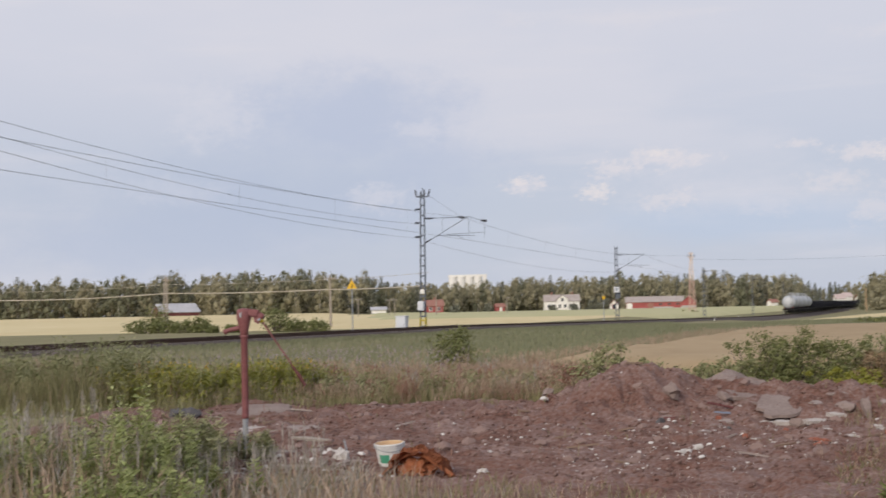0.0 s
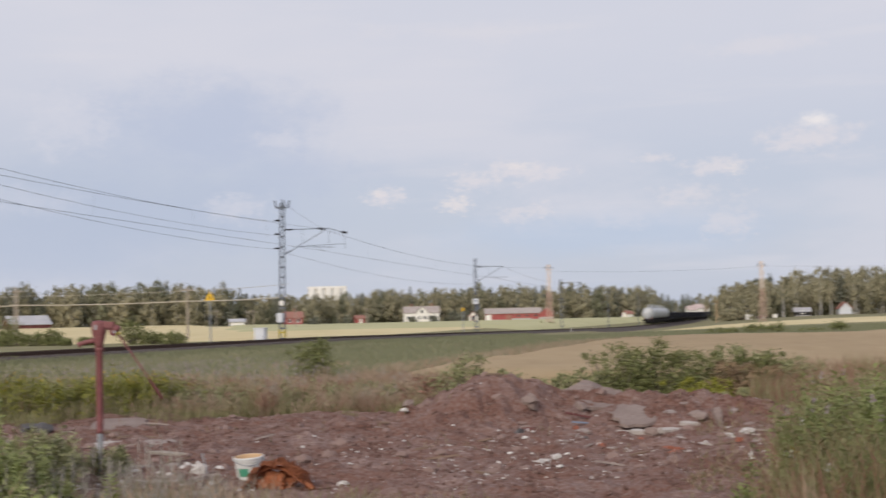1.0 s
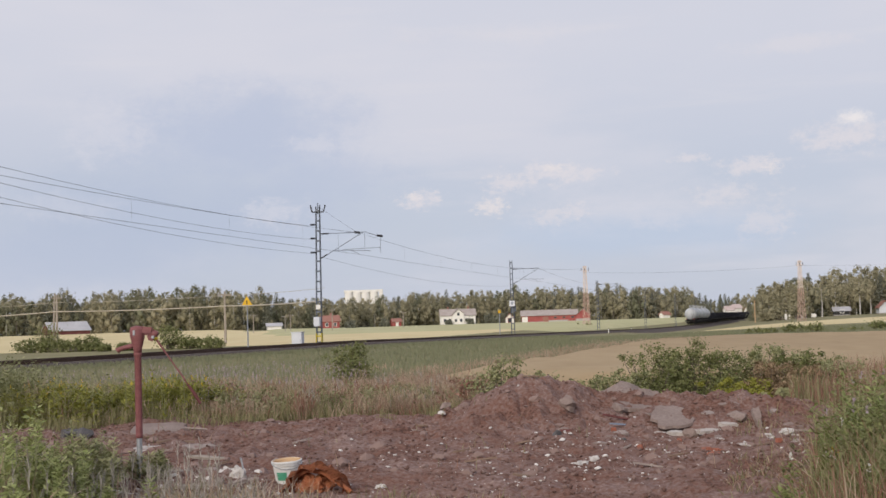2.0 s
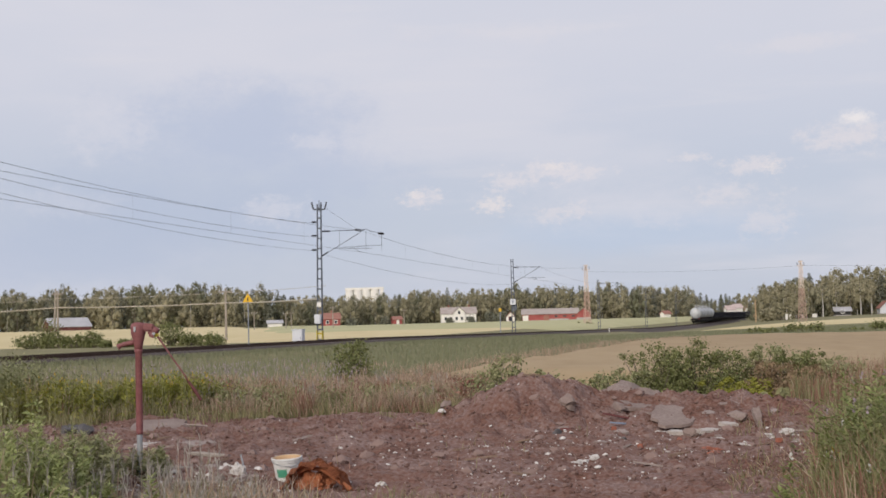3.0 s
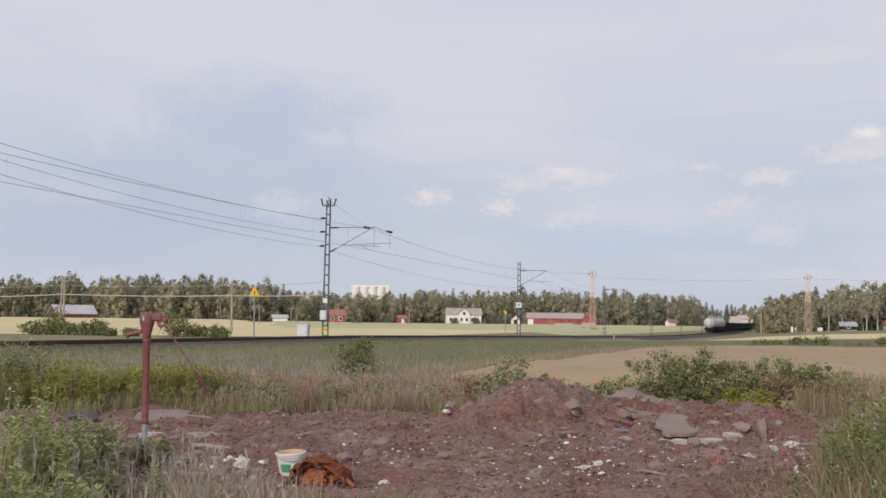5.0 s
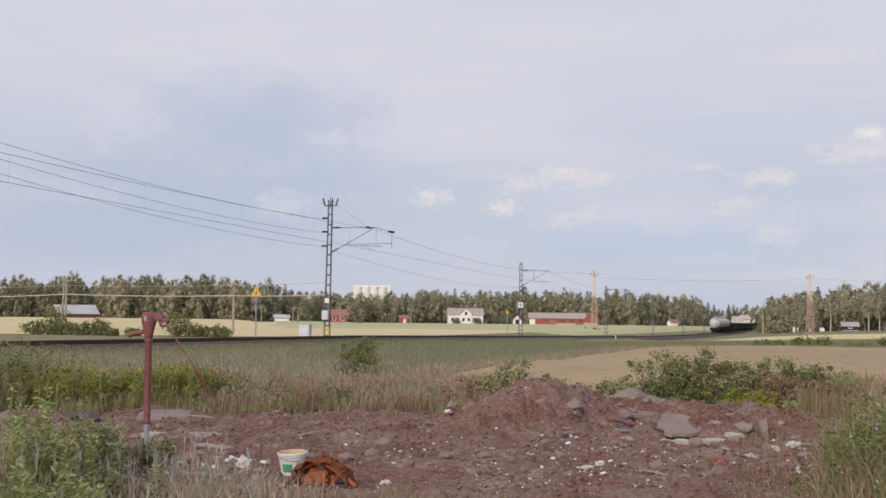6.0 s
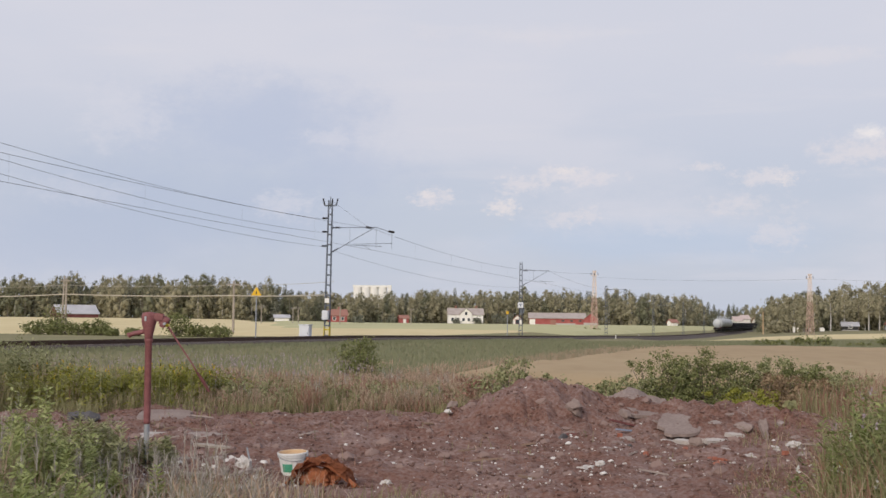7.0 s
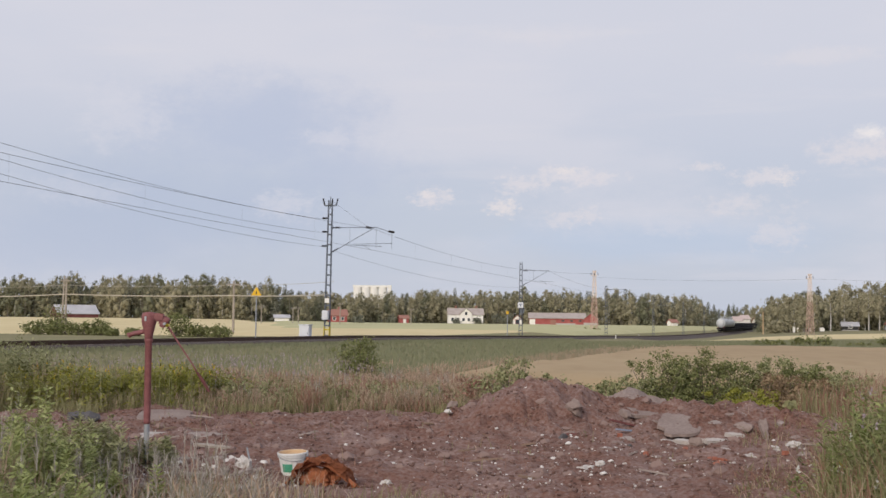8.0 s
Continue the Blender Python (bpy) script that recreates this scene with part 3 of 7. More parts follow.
def catenary_mast(at_y, h, horns=False, overlap=False, plate=False, yellow=False, offset=2.8, lean=0.0, brackets=(7.85, 6.92, 6.0)):
    cy = at_y + offset * ACROSS[1]
    x, y = rail_x(cy) - offset * ACROSS[0], cy - offset * ACROSS[1]
    foot = float(rail_z(y)) - 0.45
    label = "grey steel lattice catenary mast beside the railway" + (" with insulator horns" if horns else " with a square sign" if plate else "")
    mast = thing("catenary_mast", pose(x, y, foot, 0, lean, TURN), label, "mast", "catenary masts along the railway")
    bm = lattice_leg_pair(bmesh.new(), h, 0.36, 0.24)
    part("lattice_post", bm, M["mast"], mast)
    part("footing", box(bmesh.new(), (0.9, 0.9, 0.5), (0, 0, -0.18), bevel=0.04), M["concrete"], mast, "grey concrete footing")
    arm_z = 7.05 + 0.45
    reach = 3.05
    bm = bmesh.new()
    rod(bm, (0.15, 0, arm_z), (reach, 0, arm_z + 0.02), 0.018)
    rod(bm, (0.15, 0, arm_z - 1.65), (reach + 0.05, 0, arm_z + 0.02), 0.020)
    part("cantilever", bm, M["mast"], mast)
    bm = bmesh.new()
    rod(bm, (1.0, 0, arm_z - 1.12), (reach + 0.55, 0, arm_z - 1.2), 0.017)
    rod(bm, (2.2, 0, arm_z - 1.05), (2.9, 0, arm_z - 1.45), 0.014)
    rod(bm, (1.4, 0, arm_z - 1.1), (1.4, 0, arm_z), 0.008)
    part("registration_arm", bm, M["mast"], mast)
    bm = bmesh.new()
    insulator_bm(bm, (0.2, 0, arm_z), (0.75, 0, arm_z))
    part("insulator", bm, M["insulator"], mast)
    part("insulator", insulator_bm(bmesh.new(), (0.2, 0, arm_z - 1.6), (0.62, 0, arm_z - 1.36), 0.06), M["insulator"], mast)
    if overlap:
        bm = bmesh.new()
        rod(bm, (reach, 0.9, arm_z + 0.05), (reach + 1.0, 0.9, arm_z - 0.25), 0.020)
        rod(bm, (reach + 0.95, 0.9, arm_z - 0.25), (reach + 0.95, 0.9, arm_z - 1.3), 0.011)
        rod(bm, (reach, 0.5, arm_z), (reach, 0.5, arm_z - 1.3), 0.011)
        rod(bm, (1.5, 0.5, arm_z - 1.05), (reach + 1.0, 0.9, arm_z - 0.95), 0.015)
        rod(bm, (0.15, 0, arm_z), (reach, 0.9, arm_z + 0.1), 0.020)
        part("second_cantilever", bm, M["mast"], mast)
        for a in ((2.3, 0.6, arm_z + 0.08), (reach + 0.72, 0.9, arm_z - 0.17)):
            part("insulator", insulator_bm(bmesh.new(), a, (a[0] + 0.4, a[1], a[2] - 0.05), 0.09), M["insulator"], mast)
    if horns:
        bm = bmesh.new()
        rod(bm, (-0.42, 0, h - 0.35), (0.42, 0, h - 0.35), 0.045)
        rod(bm, (0, 0, h - 0.5), (0, 0, h + 0.25), 0.03)
        part("crossbar", bm, M["mast"], mast)
        for s in (-1, 1):
            part("horn_insulator", insulator_bm(bmesh.new(), (s * 0.40, 0, h - 0.33), (s * 0.52, 0, h + 0.12), 0.075), M["insulator"], mast)
        part("horn_insulator", insulator_bm(bmesh.new(), (0.12, 0, h - 0.3), (0.14, 0, h + 0.12), 0.06), M["insulator"], mast)
        for z in brackets:
            bm = bmesh.new()
            rod(bm, (-0.1, 0, z), (-0.55, 0, z), 0.03)
            insulator_bm(bm, (-0.22, 0, z), (-0.50, 0, z), 0.07)
            part("bracket", bm, M["insulator"], mast)
        part("equipment_box", box(bmesh.new(), (0.42, 0.3, 0.62), (-0.05, -0.24, 1.75), bevel=0.03), M["cabinet"], mast, "light grey equipment box")
        part("notice_plate", box(bmesh.new(), (0.3, 0.02, 0.3), (0, -0.16, 2.7)), M["white"], mast)
    if yellow:
        part("yellow_band", lattice_leg_pair(bmesh.new(), 1.0, 0.375, 0.368, 0.175, 0.037, 2), M["mast_yellow"], mast, "yellow and black painted foot")
    if plate:
        sign = part("square_sign", box(bmesh.new(), (0.62, 0.04, 0.62), (0.02, -0.2, 3.75), bevel=0.01), M["cabinet"], mast, "pale grey square sign with a dark mark")
        bm = bmesh.new()
        box(bm, (0.30, 0.012, 0.10), (0.02, -0.228, 3.85))
        box(bm, (0.12, 0.012, 0.26), (0.02, -0.228, 3.72))
        part("sign_mark", bm, M["bluegrey"], sign)
        part("relay_box", box(bmesh.new(), (0.5, 0.3, 0.7), (0.1, 0.2, 3.2), bevel=0.02), M["mast"], mast)
        part("sign_frame", box(bmesh.new(), (0.72, 0.02, 0.72), (0.02, -0.172, 3.75)), M["black"], mast)
    return mast


MASTS_Y = [29.0, 89.0, 148.0, 208.0, 268.0, 328.0, 388.0, 448.0, 508.0]
catenary_mast(29.0, 10.6, horns=True, brackets=(9.93, 9.68, 9.33))
catenary_mast(89.0, 9.3, horns=True, overlap=True, yellow=True, offset=2.62, lean=0.8, brackets=(8.12, 7.22, 6.29))
catenary_mast(148.0, 8.45, plate=True)
for _y in MASTS_Y[3:]:
    catenary_mast(_y, 8.1)


def line_point(y, off, up):
    return (rail_x(y) + off * ACROSS[0], y + off * ACROSS[1], float(rail_z(y)) + up)


def make_wires():
    contact, messenger = [5.9] + [5.62] * 8, [7.17, 7.05] + [7.05] * 7
    sags = [0.38, 0.68] + [0.75] * 6
    for k, (a, b) in enumerate(zip(MASTS_Y, MASTS_Y[1:])):
        for name, ups, sag in (("contact_wire", contact, 0.05), ("messenger_wire", messenger, sags[k])):
            tagged(wire(name, sagging(line_point(a, 0.1, ups[k]), line_point(b, 0.1, ups[k + 1]), sag), 0.009, M["wire"]), "thin overhead railway line wire between masts", "wire", "overhead wires")
        for j in range(1, 6 if k < 2 else 1):
            f = j / 6
            p, q = (Vector(line_point(a, 0.1, ups[k])).lerp(Vector(line_point(b, 0.1, ups[k + 1])), f) - Vector((0, 0, sag * 4 * f * (1 - f))) for ups, sag in ((contact, 0.05), (messenger, sags[k])))
            tagged(part("dropper_wire", rod(bmesh.new(), p, q, 0.0025, n=4), M["wire"]), "thin dropper wire hanging on the overhead line", "wire", "dropper wires")
    for start, end, sag in ((9.48, 7.67, 0.87), (9.23, 6.77, 1.02), (8.88, 5.84, 1.02)):
        tagged(wire("feeder_wire", sagging(line_point(29, -3.3, start), line_point(89, -3.3, end), sag, 20), 0.009, M["wire"]), "thin dark feeder wire on mast brackets", "wire", "feeder wires")
    tagged(wire("stay_wire", sagging(line_point(89, -2.6, 8.85), line_point(89.2, -0.2, 7.15), 0.02), 0.008, M["wire"]), "thin stay wire from mast head to arm", "wire")
    tagged(wire("feeder_wire", sagging(line_point(89, -2.4, 5.52), line_point(148, -2.4, 5.25), 0.68), 0.008, M["wire"]), "thin dark feeder wire on mast brackets", "wire", "feeder wires")


make_wires()


def pylon(x, y, h, base, label):
    z = float(land(x, y))
    py = thing("lattice_pylon", pose(x, y, z, 0, 0, 12), label, "pylon", "lattice pylons in the fields")
    steps, top = 11, 0.42
    width = lambda k: base + (top - base) * (k / steps) ** 0.8
    for s in (-1, 1):
        for q in (-1, 1):
            bm = bmesh.new()
            for k in range(steps):
                if k == 6:
                    part("lower_leg", bm, M["pylon_red"], py, "faded reddish lower leg")
                    bm = bmesh.new()
                rod(bm, (s * width(k) / 2, q * width(k) / 2, h * k / steps), (s * width(k + 1) / 2, q * width(k + 1) / 2, h * (k + 1) / steps), 0.045, n=4)
            part("leg", bm, M["pylon"], py)
    bm = bmesh.new()
    for k in range(steps):
        if k == 6:
            part("lower_bracing", bm, M["pylon_red"], py, "faded reddish bracing")
            bm = bmesh.new()
        a, b, z0, z1 = width(k) / 2, width(k + 1) / 2, h * k / steps, h * (k + 1) / steps
        for q in (-1, 1):
            rod(bm, (-a, q * a, z0), (b, q * b, z1), 0.026, n=4)
            rod(bm, (a, q * a, z0), (-b, q * b, z1), 0.026, n=4)
            rod(bm, (q * a, -a, z0), (q * b, b, z1), 0.026, n=4)
            rod(bm, (-b, q * b, z1), (b, q * b, z1), 0.03, n=4)
    part("bracing", bm, M["pylon"], py)
    bm = bmesh.new()
    rod(bm, (-0.75, 0, h - 0.9), (0.75, 0, h - 0.9), 0.06, n=6)
    rod(bm, (-0.5, 0, h - 0.1), (0.5, 0, h - 0.1), 0.05, n=6)
    part("crossarm", bm, M["pylon"], py)
    for s in (-0.7, 0, 0.7):
        part("insulator", insulator_bm(bmesh.new(), (s, 0, h - 0.9), (s, 0, h - 0.35), 0.09), M["insulator"], py)
    return py


pylon(29.1, 260.0, 11.5, 1.2, "pinkish white lattice pylon beyond the railway")
pylon(70.4, 260.0, 11.7, 1.2, "pinkish white lattice pylon before the birch wood")
tagged(wire("power_line", sagging((29.1, 260, 10.2), (70.4, 260, 10.3), 0.5), 0.014, M["wire"]), "thin power line strung between pylons", "wire")
tagged(wire("power_line", sagging((70.4, 260, 10.3), (150.0, 255, 10.6), 0.7), 0.014, M["wire"]), "thin power line strung between pylons", "wire")
tagged(wire("power_line", sagging((12.0, 205, 9.5), (29.1, 260, 10.9), 0.2), 0.014, M["wire"]), "thin power line strung between pylons", "wire")


# ---------------------------------------------------------------- lineside things
def warning_sign():
    x, y = -9.6, 70.0
    s = thing("warning_sign", pose(x, y, float(land(x, y)) - 0.05), "yellow triangular warning sign on a thin grey post", "sign")
    part("post", rod(bmesh.new(), (0, 0, 0), (0, 0, 2.9), 0.035), M["galv"], s)
    bm = bmesh.new()
    pts = ((-0.27, 2.55), (0.27, 2.55), (0.0, 3.02))
    fr, bk = [bm.verts.new((u, -0.065, v)) for u, v in pts], [bm.verts.new((u, -0.035, v)) for u, v in pts]
    bm.faces.new(fr)
    bm.faces.new(bk[::-1])
    for k in range(3):
        bm.faces.new((fr[k], bk[k], bk[(k + 1) % 3], fr[(k + 1) % 3]))
    face = part("triangle_plate", bm, M["yellow_sign"], s, "yellow triangular plate")
    part("sign_mark", box(bmesh.new(), (0.05, 0.01, 0.17), (0, -0.072, 2.70)), M["black"], face)


def second_sign():
    x, y = 7.05, 147.0
    s = thing("warning_sign", pose(x, y, -0.6), "small yellow sign on a thin post by the track", "sign")
    part("post", rod(bmesh.new(), (0, 0, 0), (0, 0, 3.3), 0.045), M["galv"], s)
    part("plate", box(bmesh.new(), (0.28, 0.03, 0.36), (0, -0.05, 3.1), bevel=0.02), M["yellow_sign"], s)


def trackside_cabinet():
    x, y = -8.7, 86.5
    c = thing("trackside_cabinet", pose(x, y, float(rail_z(y)) - 0.6, 0, 0, TURN), "light grey metal cabinet beside the railway", "cabinet")
    part("plinth", box(bmesh.new(), (0.72, 0.52, 0.2), (0, 0, 0.08)), M["concrete"], c)
    part("body", box(bmesh.new(), (0.68, 0.48, 1.05), (0, 0, 0.7), bevel=0.015), M["cabinet"], c)
    part("roof", box(bmesh.new(), (0.76, 0.56, 0.06), (0, 0, 1.255), bevel=0.01), M["cabinet"], c)
    d = part("door", box(bmesh.new(), (0.60, 0.02, 0.94), (0, -0.25, 0.71), bevel=0.006), M["cabinet"], c)
    part("handle", box(bmesh.new(), (0.03, 0.03, 0.14), (0.24, -0.275, 0.72), bevel=0.006), M["mast"], d)


def marker_post(x, y):
    s = thing("marker_post", pose(x, y, float(rail_z(y)) - 0.8), "short white marker post beside the track", "post", "marker posts by the track")
    part("stake", rod(bmesh.new(), (0, 0, 0), (0, 0, 0.95), 0.06, 0.05), M["white"], s)
    part("cap", rod(bmesh.new(), (0, 0, 0.95), (0, 0, 1.1), 0.055, 0.02), M["black"], s)


def telephone_pole(x, y, h, arms=True, lean=0.0):
    p = thing("telephone_pole", pose(x, y, float(land(x, y)) - 0.1, 0, lean, 8), "silvered wooden telephone pole in the field", "pole", "telephone poles")
    part("pole", rod(bmesh.new(), (0, 0, 0), (0, 0, h), 0.13, 0.085), M["wood"], p)
    if arms:
        part("crossarm", box(bmesh.new(), (1.3, 0.1, 0.12), (0, -0.1, h - 0.35), bevel=0.01), M["wood"], p)
        for s in (-0.55, 0.55):
            part("insulator", insulator_bm(bmesh.new(), (s, -0.1, h - 0.28), (s, -0.1, h - 0.05), 0.05, 3), M["cabinet"], p)


warning_sign()
second_sign()
trackside_cabinet()
for _x, _y in ((33.6, 232.0), (23.4, 183.0)):
    marker_post(_x, _y)
telephone_pole(-41.6, 150.0, 5.9)
telephone_pole(-42.6, 152.0, 6.1, False, 2.0)
telephone_pole(-20.0, 130.0, 5.2)
for _x, _y, _h in ((-44.0, 330.0, 4.6), (-36.3, 330.0, 4.3), (-36.6, 345.0, 4.6), (-22.6, 300.0, 5.2), (-7.6, 330.0, 4.4)):
    telephone_pole(_x, _y, _h)
for _up, _r in ((4.05, 0.055), (5.05, 0.018)):
    for _p, _q, _s in (((-75, 158, _up + 0.2), (-41.6, 150, _up), 0.5), ((-41.6, 150, _up), (-20.0, 130, _up - 0.30), 0.12), ((-20.0, 130, _up - 0.3), (-8.4, 105, _up - 0.57), 0.08)):
        tagged(wire("aerial_cable", sagging(_p, _q, _s), _r, M["cable"]), "pale aerial cable strung between wooden poles", "cable", "aerial cables")


# ---------------------------------------------------------------- train
def wheel_bm(bm, x, y):
    rod(bm, (x - 0.07, y, 0.46), (x + 0.07, y, 0.46), 0.46, n=16)


def running_gear(w, length):
    for y in (-length / 2 + 2.6, length / 2 - 2.6):
        bogie = part("bogie", box(box(box(bmesh.new(), (0.18, 2.5, 0.3), (-1.0, y, 0.62), bevel=0.04), (0.18, 2.5, 0.3), (1.0, y, 0.62), bevel=0.04), (2.1, 0.4, 0.3), (0, y, 0.62)), M["under"], w)
        for dy in (-0.92, 0.92):
            bm = bmesh.new()
            wheel_bm(bm, -0.78, y + dy)
            wheel_bm(bm, 0.78, y + dy)
            rod(bm, (-0.8, y + dy, 0.46), (0.8, y + dy, 0.46), 0.08)
            part("wheelset", bm, M["under"], bogie)
    bm = bmesh.new()
    box(bm, (0.5, length - 0.6, 0.35), (0, 0, 1.05))
    box(bm, (2.7, 0.3, 0.35), (0, -length / 2 + 0.45, 1.05))
    box(bm, (2.7, 0.3, 0.35), (0, length / 2 - 0.45, 1.05))
    for s in (-1, 1):
        box(bm, (0.14, length - 0.8, 0.26), (s * 1.25, 0, 1.08))
    part("underframe", bm, M["under"], w)
    for end in (-1, 1):
        for s in (-0.95, 0.95):
            bm = bmesh.new()
            rod(bm, (s, end * (length / 2 - 0.35), 1.06), (s, end * (length / 2 + 0.12), 1.06), 0.09)
            rod(bm, (s, end * (length / 2 + 0.10), 1.06), (s, end * (length / 2 + 0.15), 1.06), 0.22, n=14)
            part("buffer", bm, M["under"], w)


def tank_wagon():
    w = thing("tank_wagon", pose(0, 0, 0), "pale grey railway tank wagon rolling on the track", "tank wagon", "wagons of the train")
    length = 12.6
    running_gear(w, length)
    r, half = 1.45, 5.75
    rows = [(0, -half)] + [(r * math.sin(a), -half + 0.62 * (1 - math.cos(a))) for a in (0.35, 0.7, 1.05, 1.35, math.pi / 2)]
    rows += [(r * math.sin(a), half - 0.62 * (1 - math.cos(a))) for a in (math.pi / 2, 1.35, 1.05, 0.7, 0.35)] + [(0, half)]
    part("tank", lathe(bmesh.new(), rows, 28, pose(0, 0, 2.75, -90, 0, 0)), M["tank"], w, "pale grey cylindrical tank", smooth=True)
    for y in (-3.6, 0, 3.6):
        bm = bmesh.new()
        rod(bm, (0, y - 0.04, 2.75), (0, y + 0.04, 2.75), r + 0.02, n=28)
        part("band", bm, M["tank"], w)
    part("dome", rod(bmesh.new(), (0, 0.6, 4.1), (0, 0.6, 4.42), 0.34, n=16), M["tank"], w)
    bm = bmesh.new()
    box(bm, (0.75, 7.6, 0.05), (0, 0, 4.28))
    for y in np.arange(-3.7, 3.8, 1.23):
        for s in (-0.36, 0.36):
            rod(bm, (s, y, 4.28), (s, y, 4.85), 0.025, n=4)
    for s in (-0.36, 0.36):
        rod(bm, (s, -3.7, 4.85), (s, 3.7, 4.85), 0.028, n=4)
    part("walkway", bm, M["tank"], w)
    bm = bmesh.new()
    for s in (-0.22, 0.22):
        rod(bm, (s + 0.7, -half - 0.12, 1.2), (s + 0.4, -half + 0.3, 4.3), 0.03, n=4)
    for k in range(8):
        f = (k + 0.5) / 8
        rod(bm, (0.48 - 0.3 * f, -half - 0.12 + 0.42 * f, 1.2 + 3.1 * f), (0.92 - 0.3 * f, -half - 0.12 + 0.42 * f, 1.2 + 3.1 * f), 0.02, n=4)
    part("ladder", bm, M["wagon"], w)
    for y in (-4.3, 4.3):
        part("saddle", box(bmesh.new(), (2.2, 0.5, 0.75), (0, y, 1.45), bevel=0.05), M["under"], w)
    for s in (-0.9, 0.9):
        part("tail_lamp", rod(bmesh.new(), (s, -length / 2 + 0.2, 1.42), (s, -length / 2 + 0.1, 1.42), 0.1, n=10), M["red"], w)
    return w


def open_wagon():
    w = thing("open_wagon", pose(0, 0, 0), "dark steel open goods wagon with bulk load", "goods wagon", "wagons of the train")
    length = 13.4
    running_gear(w, length)
    bm = bmesh.new()
    box(bm, (2.9, length - 0.7, 0.1), (0, 0, 1.28))
    for s in (-1, 1):
        box(bm, (0.08, length - 0.7, 1.55), (s * 1.41, 0, 2.1))
        box(bm, (0.14, length - 0.6, 0.14), (s * 1.41, 0, 2.92))
        box(bm, (2.9, 0.08, 1.55), (0, s * (length / 2 - 0.39), 2.1))
    part("body", bm, M["wagon"], w)
    for s in (-1, 1):
        for y in np.linspace(-length / 2 + 0.6, length / 2 - 0.6, 9):
            part("side_rib", box(bmesh.new(), (0.12, 0.14, 1.6), (s * 1.50, y, 2.08)), M["wagon"], w)
    bm = bmesh.new()
    bmesh.ops.create_grid(bm, x_segments=8, y_segments=30, size=0.5, matrix=pose(0, 0, 2.6) @ Matrix.Diagonal((2.7, length - 0.9, 1, 1)))
    for v in bm.verts:
        v.co.z += 0.35 * (1 - (v.co.x / 1.35) ** 2) * (0.7 + 0.5 * noise.noise((v.co.y * 0.6, v.co.x, 0)))
    part("bulk_load", bm, M["load"], w, "dark heaped bulk load")
    return w


TRAIN = []


def make_train():
    a, b = tank_wagon(), open_wagon()
    offset = 0.0
    for k in range(24):
        src, length = (a, 12.9) if k < 4 else (b, 13.7)
        first = k in (0, 4)
        ob = src if first else copy_thing(src, pose(0, 0, 0))
        TRAIN.append((ob, offset + length / 2))
        offset += length


make_train()
TAIL_Y, SPEED = 309.0, 13.2          # the tail's place along y at the start; metres along y a second


def train_pose(lead, t):
    y = TAIL_Y + SPEED * t + lead * ALONG[1]
    return pose(rail_x(y), y, float(rail_z(y)), 0, 0, TURN)


# ---------------------------------------------------------------- buildings
def gable_house(name, label, category, x, y, size, eave, ridge, turn, wall, roof, windows=(), base=0.4, chimney=(), doors=(), trim=None, group=""):
    """size: (length, depth); ridge along the length. windows: (side, along, up, width, height)."""
    L, W = size
    h = thing(name, pose(x, y, float(land(x, y)), 0, 0, turn), label, category, group)
    bm = bmesh.new()
    prof = [(-W / 2, 0), (W / 2, 0), (W / 2, eave), (0, ridge), (-W / 2, eave)]
    a = [bm.verts.new((-L / 2, py, pz)) for py, pz in prof]
    b = [bm.verts.new((L / 2, py, pz)) for py, pz in prof]
    bm.faces.new(a[::-1])
    bm.faces.new(b)
    for k in range(5):
        bm.faces.new((a[k], a[(k + 1) % 5], b[(k + 1) % 5], b[k]))
    bmesh.ops.recalc_face_normals(bm, faces=bm.faces)
    part("wall", bm, wall, h)
    part("footing", box(bmesh.new(), (L + 0.2, W + 0.2, base), (0, 0, base / 2)), M["stone_base"], h)
    slope = math.hypot(W / 2, ridge - eave)
    tilt = math.degrees(math.atan2(ridge - eave, W / 2))
    for s in (-1, 1):
        bm = box(bmesh.new(), (L + 0.9, slope + 0.55, 0.16), (0, s * (W / 4 + 0.15), (eave + ridge) / 2 + 0.0), (-s * tilt, 0, 0))
        part("roof", bm, roof, h)
    for cx in chimney:
        part("chimney", box(bmesh.new(), (0.7, 0.7, 1.6), (cx, 0.3, ridge + 0.4), bevel=0.03), M["tile_red"], h)
    for side, along, up, ww, wh in windows:
        at, flat = {"front": ((along, -W / 2 - 0.03, up), (ww, wh)), "right": ((L / 2 + 0.03, along, up), None), "left": ((-L / 2 - 0.03, along, up), None)}[side]
        dims = (ww, 0.08, wh) if flat else (0.08, ww, wh)
        rim = (ww + 0.3, 0.06, wh + 0.3) if flat else (0.06, ww + 0.3, wh + 0.3)
        win = part("window", box(bmesh.new(), rim, at), trim or M["white"], h)
        part("pane", box(bmesh.new(), dims, at), M["glass"], win)
    for side, along, ww, wh in doors:
        at = (along, -W / 2 - 0.05, wh / 2 + 0.2) if side == "front" else (L / 2 + 0.05, along, wh / 2 + 0.2)
        part("door", box(bmesh.new(), (ww, 0.1, wh) if side == "front" else (0.1, ww, wh), at), trim or M["wood"], h)
    return h


